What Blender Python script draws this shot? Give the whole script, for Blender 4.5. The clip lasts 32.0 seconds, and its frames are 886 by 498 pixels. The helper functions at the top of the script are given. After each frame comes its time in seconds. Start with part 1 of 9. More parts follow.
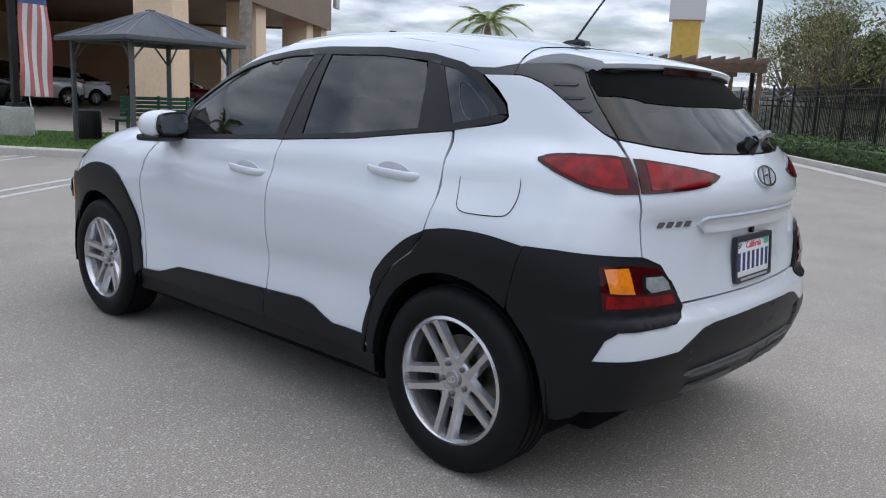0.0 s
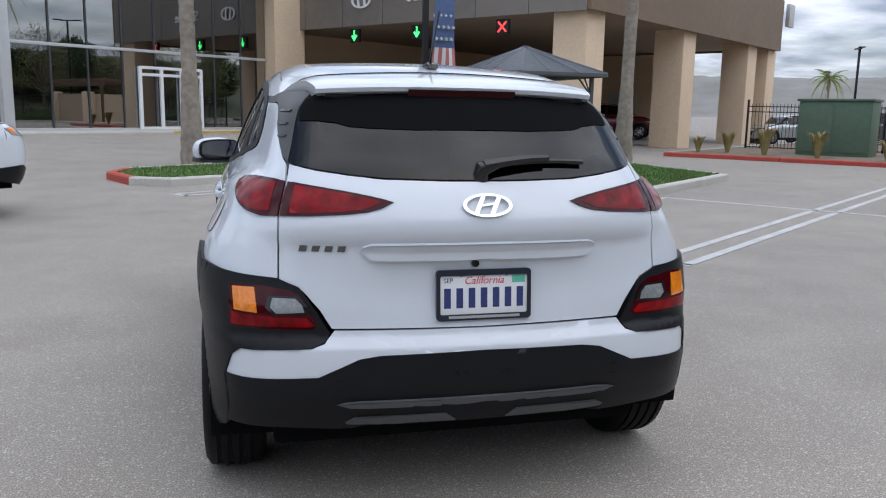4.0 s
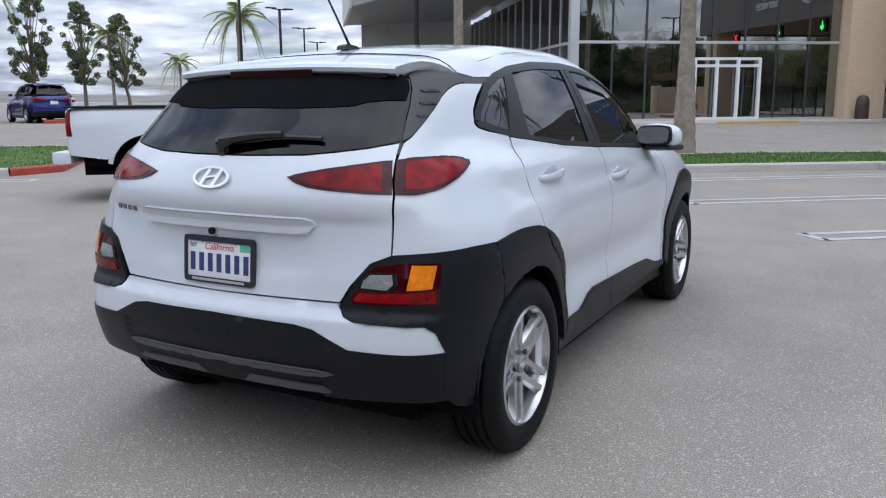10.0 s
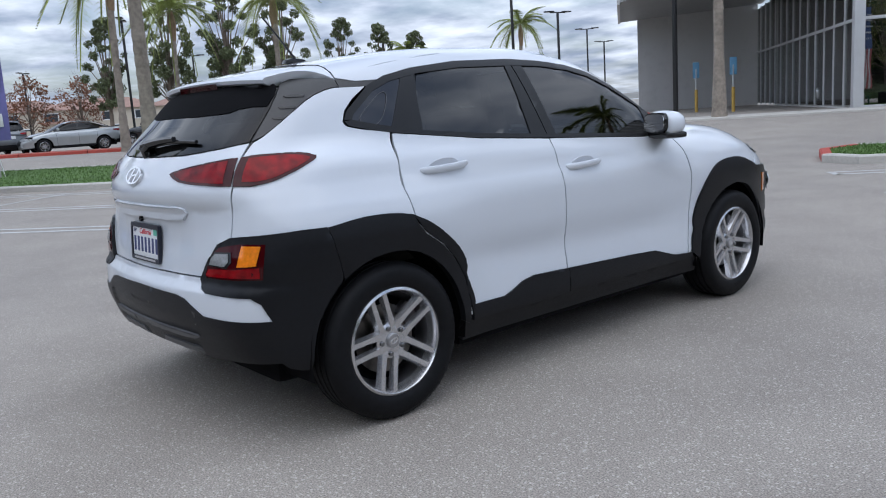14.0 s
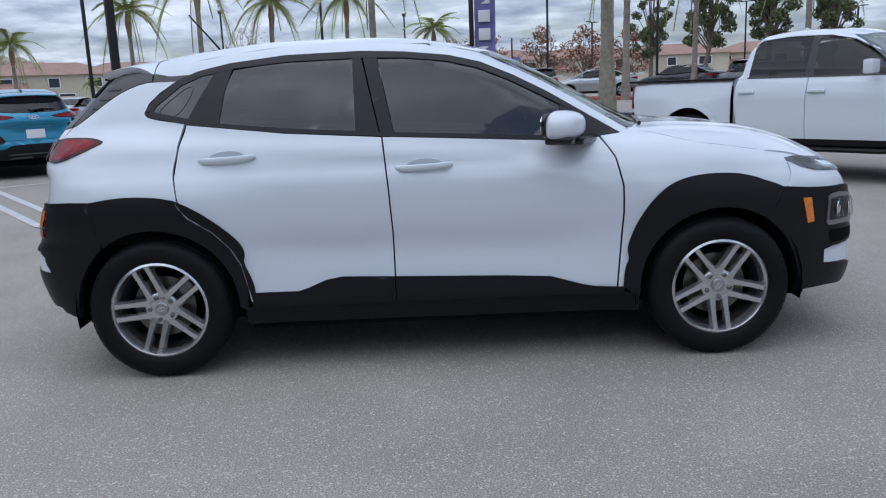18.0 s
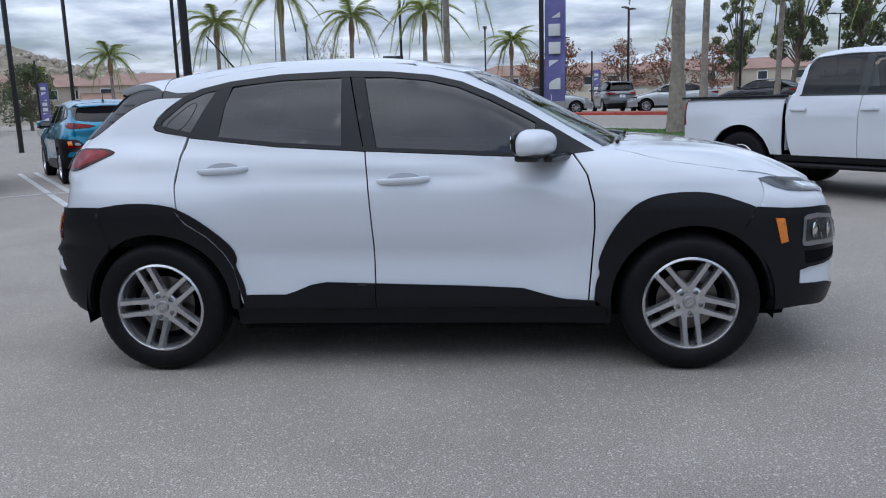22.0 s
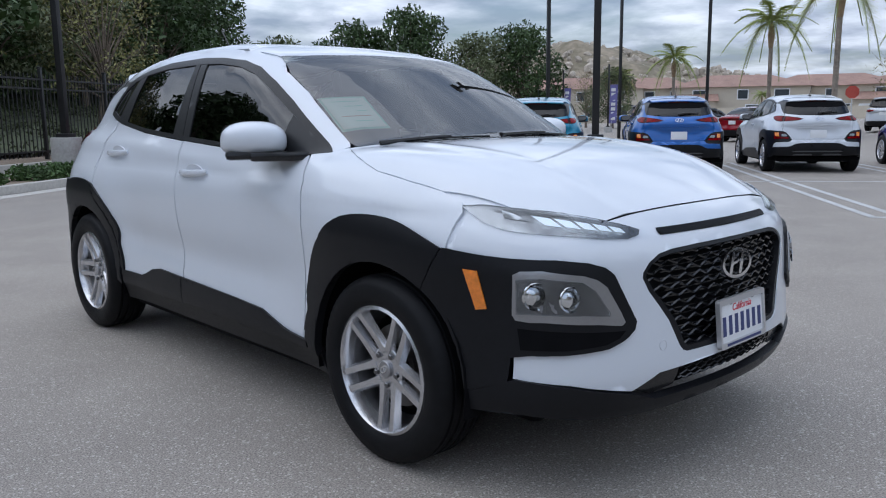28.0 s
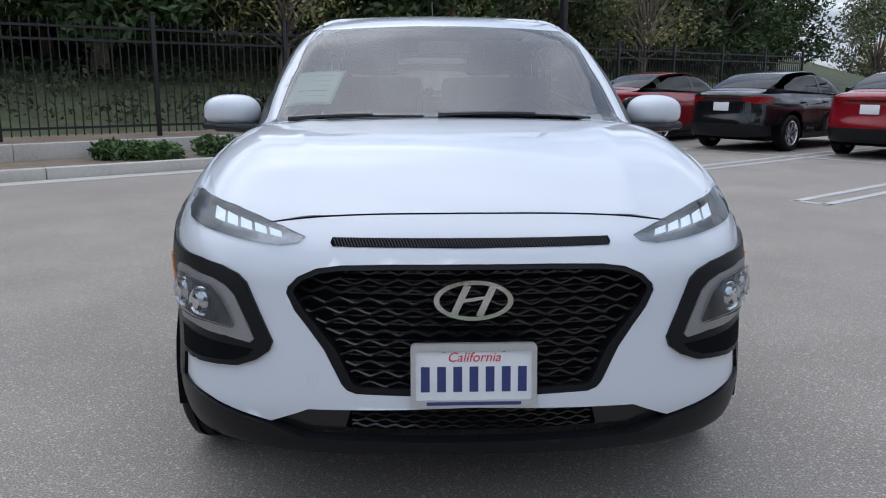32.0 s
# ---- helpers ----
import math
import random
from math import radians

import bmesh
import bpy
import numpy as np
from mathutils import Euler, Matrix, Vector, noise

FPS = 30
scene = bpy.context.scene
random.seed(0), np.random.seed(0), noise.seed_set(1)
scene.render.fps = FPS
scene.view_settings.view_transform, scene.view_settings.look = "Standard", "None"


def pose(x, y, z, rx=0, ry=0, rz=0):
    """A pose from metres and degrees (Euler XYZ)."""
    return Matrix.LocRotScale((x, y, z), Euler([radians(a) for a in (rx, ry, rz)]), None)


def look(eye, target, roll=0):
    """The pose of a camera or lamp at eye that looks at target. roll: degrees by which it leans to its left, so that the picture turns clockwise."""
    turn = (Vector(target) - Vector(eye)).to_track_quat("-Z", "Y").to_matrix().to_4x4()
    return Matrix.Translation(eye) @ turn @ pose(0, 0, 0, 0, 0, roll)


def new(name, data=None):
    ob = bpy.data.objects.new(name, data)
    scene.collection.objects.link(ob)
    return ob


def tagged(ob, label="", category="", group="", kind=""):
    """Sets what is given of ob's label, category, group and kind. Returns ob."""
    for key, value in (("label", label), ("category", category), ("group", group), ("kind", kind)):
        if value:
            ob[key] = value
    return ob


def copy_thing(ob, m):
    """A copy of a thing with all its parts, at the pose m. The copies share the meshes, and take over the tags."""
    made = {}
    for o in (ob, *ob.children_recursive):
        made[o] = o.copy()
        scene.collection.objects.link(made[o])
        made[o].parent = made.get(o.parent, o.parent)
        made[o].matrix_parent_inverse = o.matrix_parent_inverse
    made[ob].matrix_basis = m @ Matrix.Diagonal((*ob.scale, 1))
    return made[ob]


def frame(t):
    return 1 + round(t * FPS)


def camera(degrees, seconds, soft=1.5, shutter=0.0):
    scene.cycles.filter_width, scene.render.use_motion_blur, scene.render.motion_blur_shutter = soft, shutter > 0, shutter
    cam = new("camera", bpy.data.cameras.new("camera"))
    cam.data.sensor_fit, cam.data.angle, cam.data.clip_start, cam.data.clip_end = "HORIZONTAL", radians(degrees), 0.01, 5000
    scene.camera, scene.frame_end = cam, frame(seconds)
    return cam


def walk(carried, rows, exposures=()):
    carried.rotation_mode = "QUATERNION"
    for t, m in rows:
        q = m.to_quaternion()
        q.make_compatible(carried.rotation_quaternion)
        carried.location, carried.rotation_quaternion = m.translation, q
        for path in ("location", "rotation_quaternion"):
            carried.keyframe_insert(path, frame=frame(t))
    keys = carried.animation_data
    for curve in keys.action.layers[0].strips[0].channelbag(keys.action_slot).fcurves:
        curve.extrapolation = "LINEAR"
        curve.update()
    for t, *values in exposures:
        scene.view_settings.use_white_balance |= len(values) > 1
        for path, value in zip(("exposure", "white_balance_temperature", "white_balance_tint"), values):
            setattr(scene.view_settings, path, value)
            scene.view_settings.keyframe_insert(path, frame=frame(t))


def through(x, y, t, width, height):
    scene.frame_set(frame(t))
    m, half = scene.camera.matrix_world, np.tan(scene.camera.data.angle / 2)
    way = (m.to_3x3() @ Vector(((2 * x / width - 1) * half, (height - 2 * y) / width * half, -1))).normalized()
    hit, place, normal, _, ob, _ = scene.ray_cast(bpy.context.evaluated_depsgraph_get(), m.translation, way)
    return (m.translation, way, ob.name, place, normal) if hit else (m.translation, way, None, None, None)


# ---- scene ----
cam = camera(57.9, 32.0, soft=1.1)
PATH = [
    (0, look((-2.824, -3.009, 1.268), (-1.369, -1.688, 0.899), 2.4)),
    (0.5, look((-2.816, -3.015, 1.235), (-1.371, -1.678, 0.888), 2.3)),
    (1, look((-2.805, -3.013, 1.263), (-1.386, -1.652, 0.899), 1.7)),
    (1.5, look((-2.755, -3.107, 1.257), (-1.391, -1.688, 0.902), 1.4)),
    (2, look((-2.549, -3.481, 1.298), (-1.287, -1.970, 0.942), 1.3)),
    (2.5, look((-2.123, -3.785, 1.331), (-1.020, -2.156, 0.970), 1.2)),
    (3, look((-1.622, -4.119, 1.357), (-0.730, -2.367, 0.993), 0.9)),
    (3.5, look((-1.123, -4.291, 1.348), (-0.456, -2.438, 1.000), 1.1)),
    (5.5, look((-0.256, -4.358, 1.315), (-0.053, -2.397, 0.975), -0.3)),
    (6, look((-0.214, -4.364, 1.307), (-0.053, -2.400, 0.966), -0.4)),
    (6.5, look((-0.204, -4.356, 1.304), (-0.066, -2.390, 0.963), -0.4)),
    (7, look((-0.197, -4.362, 1.303), (-0.096, -2.393, 0.965), -0.5)),
    (7.5, look((-0.186, -4.353, 1.303), (-0.154, -2.382, 0.965), -0.7)),
    (8, look((0.064, -4.428, 1.306), (-0.029, -2.460, 0.964), -0.9)),
    (8.5, look((0.493, -4.392, 1.299), (0.206, -2.442, 0.957), -0.9)),
    (9, look((0.991, -4.332, 1.313), (0.504, -2.426, 0.951), -0.9)),
    (9.5, look((1.530, -4.157, 1.307), (0.787, -2.337, 0.937), -0.8)),
    (10, look((1.960, -3.945, 1.301), (1.025, -2.216, 0.933), -0.4)),
    (10.5, look((2.260, -3.670, 1.283), (1.160, -2.038, 0.928), -0.3)),
    (11, look((2.378, -3.426, 1.166), (1.168, -1.866, 0.844), -0.5)),
    (11.5, look((2.421, -3.341, 1.107), (1.144, -1.829, 0.813), -0.9)),
    (12, look((2.428, -3.326, 1.093), (1.124, -1.834, 0.821), -1.4)),
    (12.5, look((2.429, -3.331, 1.099), (1.107, -1.854, 0.830), -2.0)),
    (13, look((2.549, -3.390, 1.112), (1.191, -1.950, 0.826), -2.6)),
    (13.5, look((3.023, -3.409, 1.200), (1.605, -2.034, 0.888), -3.3)),
    (14, look((3.424, -3.150, 1.238), (1.913, -1.884, 0.897), -3.7)),
    (14.5, look((3.848, -2.780, 1.268), (2.232, -1.662, 0.896), -3.5)),
    (16.5, look((4.598, -0.641, 1.323), (2.668, -0.336, 0.899), -2.1)),
    (17, look((4.553, -0.255, 1.317), (2.604, -0.092, 0.896), -2.2)),
    (17.5, look((4.515, -0.066, 1.298), (2.559, 0.004, 0.888), -2.3)),
    (18, look((4.459, -0.015, 1.286), (2.499, 0.005, 0.888), -2.3)),
    (18.5, look((4.397, -0.015, 1.281), (2.434, -0.004, 0.896), -2.2)),
    (19, look((4.362, -0.019, 1.287), (2.398, -0.002, 0.912), -2.1)),
    (19.5, look((4.329, -0.025, 1.297), (2.362, 0.002, 0.934), -1.9)),
    (20, look((4.307, -0.019, 1.308), (2.338, 0.012, 0.957), -1.7)),
    (20.5, look((4.304, -0.023, 1.310), (2.334, 0.008, 0.967), -1.7)),
    (21, look((4.311, -0.022, 1.312), (2.340, -0.015, 0.971), -1.7)),
    (21.5, look((4.435, 0.102, 1.301), (2.466, 0.038, 0.955), -1.8)),
    (22, look((4.624, 0.480, 1.300), (2.666, 0.300, 0.937), -1.8)),
    (22.5, look((4.569, 0.962, 1.308), (2.634, 0.629, 0.925), -1.7)),
    (23, look((4.470, 1.526, 1.318), (2.580, 1.009, 0.920), -1.4)),
    (23.5, look((4.172, 1.998, 1.304), (2.346, 1.288, 0.901), -0.9)),
    (24, look((3.806, 2.393, 1.293), (2.053, 1.513, 0.898), -0.3)),
    (24.5, look((3.380, 2.644, 1.244), (1.702, 1.622, 0.869), 0.1)),
    (26.5, look((2.840, 2.787, 1.016), (1.289, 1.554, 0.742), 0.5)),
    (27, look((2.837, 2.786, 1.017), (1.309, 1.524, 0.742), 0.0)),
    (27.5, look((2.761, 2.945, 1.066), (1.296, 1.616, 0.771), -0.4)),
    (28, look((2.512, 3.343, 1.173), (1.156, 1.909, 0.846), -0.6)),
    (28.5, look((2.123, 3.616, 1.242), (0.942, 2.043, 0.881), -0.4)),
    (29, look((1.619, 3.901, 1.274), (0.684, 2.176, 0.885), -0.2)),
    (29.5, look((1.119, 4.016, 1.275), (0.444, 2.180, 0.861), 0.2)),
    (30, look((0.715, 4.117, 1.274), (0.253, 2.217, 0.854), 0.6)),
    (30.5, look((0.414, 4.042, 1.218), (0.119, 2.109, 0.798), 0.6)),
    (31, look((0.187, 4.021, 1.202), (0.001, 2.074, 0.786), 0.4)),
    (31.5, look((0.152, 4.014, 1.211), (0.032, 2.060, 0.800), 0.2)),
    (32, look((0.160, 4.018, 1.211), (0.074, 2.062, 0.804), 0.1)),
]
TONE = [(0.0, 0.32, 6500, 10), (6.0, 0.35, 6450, 10), (9.0, 0.36, 6400, 10), (12.0, 0.33, 6250, 10), (17.0, 0.14, 6100, 10), (20.0, 0.08, 5950, 10), (23.0, 0.12, 6100, 10), (27.0, 0.10, 6050, 10), (30.0, 0.20, 6350, 10), (32.0, 0.18, 6350, 10)]
walk(cam, PATH, TONE)

# ---- light: a bright overcast sky with a soft sun ----
SUN = (70.0, -140.0)  # height, and turn from +y towards -x, in degrees
world = bpy.data.worlds.new("sky")
scene.world = world
world.use_nodes = True
wn, wl = world.node_tree.nodes, world.node_tree.links
wn.clear()
tex = wn.new("ShaderNodeTexSky")
tex.sky_type, tex.sun_disc = "NISHITA", False
tex.sun_elevation, tex.sun_rotation = radians(SUN[0]), radians(-SUN[1])
tex.air_density, tex.dust_density, tex.ozone_density = 1.0, 1.5, 1.0
co = wn.new("ShaderNodeTexCoord")
sep = wn.new("ShaderNodeSeparateXYZ")
wl.new(co.outputs["Generated"], sep.inputs[0])
up = wn.new("ShaderNodeMath")
up.operation = "ADD"
up.inputs[1].default_value = 0.14
wl.new(sep.outputs["Z"], up.inputs[0])
flat = wn.new("ShaderNodeVectorMath")
flat.operation = "DIVIDE"
comb = wn.new("ShaderNodeCombineXYZ")
for i in range(3):
    wl.new(up.outputs[0], comb.inputs[i])
wl.new(co.outputs["Generated"], flat.inputs[0])
wl.new(comb.outputs[0], flat.inputs[1])
n1 = wn.new("ShaderNodeTexNoise")
n1.inputs["Scale"].default_value, n1.inputs["Detail"].default_value, n1.inputs["Roughness"].default_value = 1.15, 7.0, 0.58
n1.inputs["Distortion"].default_value = 0.35
wl.new(flat.outputs[0], n1.inputs["Vector"])
cover = wn.new("ShaderNodeValToRGB")
cover.color_ramp.elements[0].position, cover.color_ramp.elements[1].position = 0.30, 0.56
wl.new(n1.outputs["Fac"], cover.inputs[0])
n2 = wn.new("ShaderNodeTexNoise")
n2.inputs["Scale"].default_value, n2.inputs["Detail"].default_value = 2.6, 6.0
wl.new(flat.outputs[0], n2.inputs["Vector"])
shade = wn.new("ShaderNodeValToRGB")
shade.color_ramp.elements[0].color, shade.color_ramp.elements[1].color = (0.30, 0.355, 0.465, 1), (0.82, 0.875, 0.97, 1)
shade.color_ramp.elements[0].position, shade.color_ramp.elements[1].position = 0.34, 0.66
wl.new(n2.outputs["Fac"], shade.inputs[0])
skyf = wn.new("ShaderNodeVectorMath")
skyf.operation = "SCALE"
skyf.inputs["Scale"].default_value = 0.085
wl.new(tex.outputs[0], skyf.inputs[0])
mixc = wn.new("ShaderNodeMix")
mixc.data_type = "RGBA"
wl.new(cover.outputs["Color"], mixc.inputs["Factor"])
wl.new(skyf.outputs[0], mixc.inputs["A"])
wl.new(shade.outputs["Color"], mixc.inputs["B"])
bg = wn.new("ShaderNodeBackground")
bg.inputs["Strength"].default_value = 1.30
# an overcast sky is brighter higher up than near the horizon
fall = wn.new("ShaderNodeMath")
fall.operation = "MULTIPLY_ADD"
fall.inputs[1].default_value, fall.inputs[2].default_value = -0.85, 1.5
wl.new(sep.outputs["Z"], fall.inputs[0])
lift = wn.new("ShaderNodeMath")
lift.operation = "MULTIPLY_ADD"
lift.inputs[2].default_value = 0.66
wl.new(sep.outputs["Z"], lift.inputs[0])
wl.new(fall.outputs[0], lift.inputs[1])
grad = wn.new("ShaderNodeVectorMath")
grad.operation = "SCALE"
wl.new(mixc.outputs["Result"], grad.inputs[0])
wl.new(lift.outputs[0], grad.inputs["Scale"])
wl.new(grad.outputs[0], bg.inputs["Color"])
wo = wn.new("ShaderNodeOutputWorld")
wl.new(bg.outputs[0], wo.inputs["Surface"])
sun = new("sun", bpy.data.lights.new("sun", "SUN"))
sun.data.energy, sun.data.angle, sun.data.color = 0.72, radians(88), (1.0, 0.975, 0.94)
sun.matrix_basis = look((0, 0, 0), (math.sin(radians(SUN[1])) * math.cos(radians(SUN[0])), -math.cos(radians(SUN[1])) * math.cos(radians(SUN[0])), -math.sin(radians(SUN[0]))))

# ---- mesh helpers ----
def part(name, bm, material, parent=None, label="", smooth=True):
    """One mesh object out of a bmesh, under a thing or a part."""
    me = bpy.data.meshes.new(name)
    bmesh.ops.recalc_face_normals(bm, faces=bm.faces)
    bm.to_mesh(me)
    bm.free()
    return hang(name, me, material, parent, label, smooth)


def hang(name, me, material, parent=None, label="", smooth=True):
    if material is not None and not me.materials:
        me.materials.append(material)
    if smooth:
        me.shade_smooth()
        me.set_sharp_from_angle(angle=radians(38))
    ob = new(name, me)
    if parent is not None:
        ob.parent = parent
    return tagged(ob, label)


def thing(name, label, category, m=None, group="", kind=""):
    ob = new(name)
    if m is not None:
        ob.matrix_basis = m
    return tagged(ob, label, category, group, kind)


def box(bm, x0, x1, y0, y1, z0, z1, bevel=0.0, m=None):
    v = [bm.verts.new(p) for p in ((x0, y0, z0), (x1, y0, z0), (x1, y1, z0), (x0, y1, z0), (x0, y0, z1), (x1, y0, z1), (x1, y1, z1), (x0, y1, z1))]
    f = [bm.faces.new([v[i] for i in q]) for q in ((0, 3, 2, 1), (4, 5, 6, 7), (0, 1, 5, 4), (1, 2, 6, 5), (2, 3, 7, 6), (3, 0, 4, 7))]
    if m is not None:
        bmesh.ops.transform(bm, matrix=m, verts=v)
    if bevel:
        bmesh.ops.bevel(bm, geom=list({e for q in f for e in q.edges}), offset=bevel, segments=2, affect="EDGES", profile=0.6)
    return bm


def boxed(x0, x1, y0, y1, z0, z1, bevel=0.0, m=None):
    return box(bmesh.new(), x0, x1, y0, y1, z0, z1, bevel, m)


def lathe(rings, seg=48, axis="x", bm=None, m=None):
    """Rings of (along, radius) turned round an axis."""
    bm = bm or bmesh.new()
    rows = []
    for a, r in rings:
        row = []
        for i in range(seg):
            c, s = math.cos(2 * math.pi * i / seg), math.sin(2 * math.pi * i / seg)
            p = {"x": (a, r * c, r * s), "y": (r * c, a, r * s), "z": (r * c, r * s, a)}[axis]
            row.append(bm.verts.new(m @ Vector(p) if m else p))
        rows.append(row)
    for a, b in zip(rows, rows[1:]):
        for i in range(seg):
            bm.faces.new((a[i], a[(i + 1) % seg], b[(i + 1) % seg], b[i]))
    return bm


def disc(bm, a, r, seg=32, axis="x", m=None):
    vs = []
    for i in range(seg):
        c, s = math.cos(2 * math.pi * i / seg), math.sin(2 * math.pi * i / seg)
        p = {"x": (a, r * c, r * s), "y": (r * c, a, r * s), "z": (r * c, r * s, a)}[axis]
        vs.append(bm.verts.new(m @ Vector(p) if m else p))
    bm.faces.new(vs)
    return bm


def tube(path, radii, seg=8, bm=None, cap=True):
    """A round bar along a path of points, one radius a point."""
    bm = bm or bmesh.new()
    path = [Vector(p) for p in path]
    rows = []
    for i, p in enumerate(path):
        d = (path[min(i + 1, len(path) - 1)] - path[max(i - 1, 0)]).normalized()
        a = d.orthogonal().normalized() if i == 0 else (a - d * a.dot(d)).normalized()
        b = d.cross(a)
        r = float(radii[i] if hasattr(radii, "__len__") else radii)
        rows.append([bm.verts.new(p + r * (a * math.cos(2 * math.pi * k / seg) + b * math.sin(2 * math.pi * k / seg))) for k in range(seg)])
    for a_, b_ in zip(rows, rows[1:]):
        for k in range(seg):
            bm.faces.new((a_[k], a_[(k + 1) % seg], b_[(k + 1) % seg], b_[k]))
    if cap:
        bm.faces.new(rows[0][::-1])
        bm.faces.new(rows[-1])
    return bm


def prism(poly, d0, d1, axis="x", bm=None, bevel=0.0, m=None):
    """A flat outline given thickness along an axis."""
    bm = bm or bmesh.new()
    put = {"x": lambda a, b, d: (d, a, b), "y": lambda a, b, d: (a, d, b), "z": lambda a, b, d: (a, b, d)}[axis]
    lo = [bm.verts.new(put(a, b, d0)) for a, b in poly]
    hi = [bm.verts.new(put(a, b, d1)) for a, b in poly]
    f = [bm.faces.new(lo[::-1]), bm.faces.new(hi)]
    for i in range(len(poly)):
        j = (i + 1) % len(poly)
        f.append(bm.faces.new((lo[i], lo[j], hi[j], hi[i])))
    if m is not None:
        bmesh.ops.transform(bm, matrix=m, verts=lo + hi)
    if bevel:
        bmesh.ops.bevel(bm, geom=list({e for q in f[:2] for e in q.edges}), offset=bevel, segments=2, affect="EDGES", profile=0.6)
    return bm


def ring(outer, inner, d0, d1, axis="x", bm=None, m=None):
    """A flat band between two outlines of as many points, given thickness."""
    bm = bm or bmesh.new()
    put = {"x": lambda a, b, d: (d, a, b), "y": lambda a, b, d: (a, d, b), "z": lambda a, b, d: (a, b, d)}[axis]
    q = [[bm.verts.new(m @ Vector(put(a, b, d)) if m else put(a, b, d)) for a, b in o] for d in (d0, d1) for o in (outer, inner)]
    n = len(outer)
    for i in range(n):
        j = (i + 1) % n
        for a, b in ((q[0], q[1]), (q[1], q[3]), (q[3], q[2]), (q[2], q[0])):
            bm.faces.new((a[i], a[j], b[j], b[i]))
    return bm


def oval(a, b, n=40, x=0.0, z=0.0):
    return [(x + a * math.cos(2 * math.pi * i / n), z + b * math.sin(2 * math.pi * i / n)) for i in range(n)]


def chaikin(poly, times=2, closed=True):
    for _ in range(times):
        out = []
        n = len(poly)
        for i in range(n if closed else n - 1):
            a, b = np.array(poly[i], float), np.array(poly[(i + 1) % n], float)
            out += [tuple(a * 0.75 + b * 0.25), tuple(a * 0.25 + b * 0.75)]
        poly = out
    return poly


def mirrored(poly):
    """An outline whose right half is given from its top middle to its bottom middle, closed by its mirror image."""
    return list(poly) + [(-x, z) for x, z in reversed(poly) if abs(x) > 1e-6]


def smooth_curve(*pairs):
    """A smooth curve with no overshoot through (at, value) pairs."""
    p = np.array(sorted(pairs), float)
    x, y = p[:, 0], p[:, 1]
    h, d = np.diff(x), np.diff(y) / np.diff(x)
    m = np.zeros(len(x))
    m[0], m[-1] = d[0], d[-1]
    for i in range(1, len(x) - 1):
        if d[i - 1] * d[i] > 0:
            a, b = 2 * h[i] + h[i - 1], h[i] + 2 * h[i - 1]
            m[i] = (a + b) / (a / d[i - 1] + b / d[i])
    t = np.linspace(x[0], x[-1], 3000)
    k = np.clip(np.searchsorted(x, t) - 1, 0, len(x) - 2)
    s = (t - x[k]) / h[k]
    v = (2 * s**3 - 3 * s**2 + 1) * y[k] + (s**3 - 2 * s**2 + s) * h[k] * m[k] + (3 * s**2 - 2 * s**3) * y[k + 1] + (s**3 - s**2) * h[k] * m[k + 1]
    return lambda q: np.interp(q, t, v)


def smax(a, b, r):
    return np.maximum(a, b) + r / 4 * np.maximum(0, 1 - np.abs(a - b) / r) ** 2


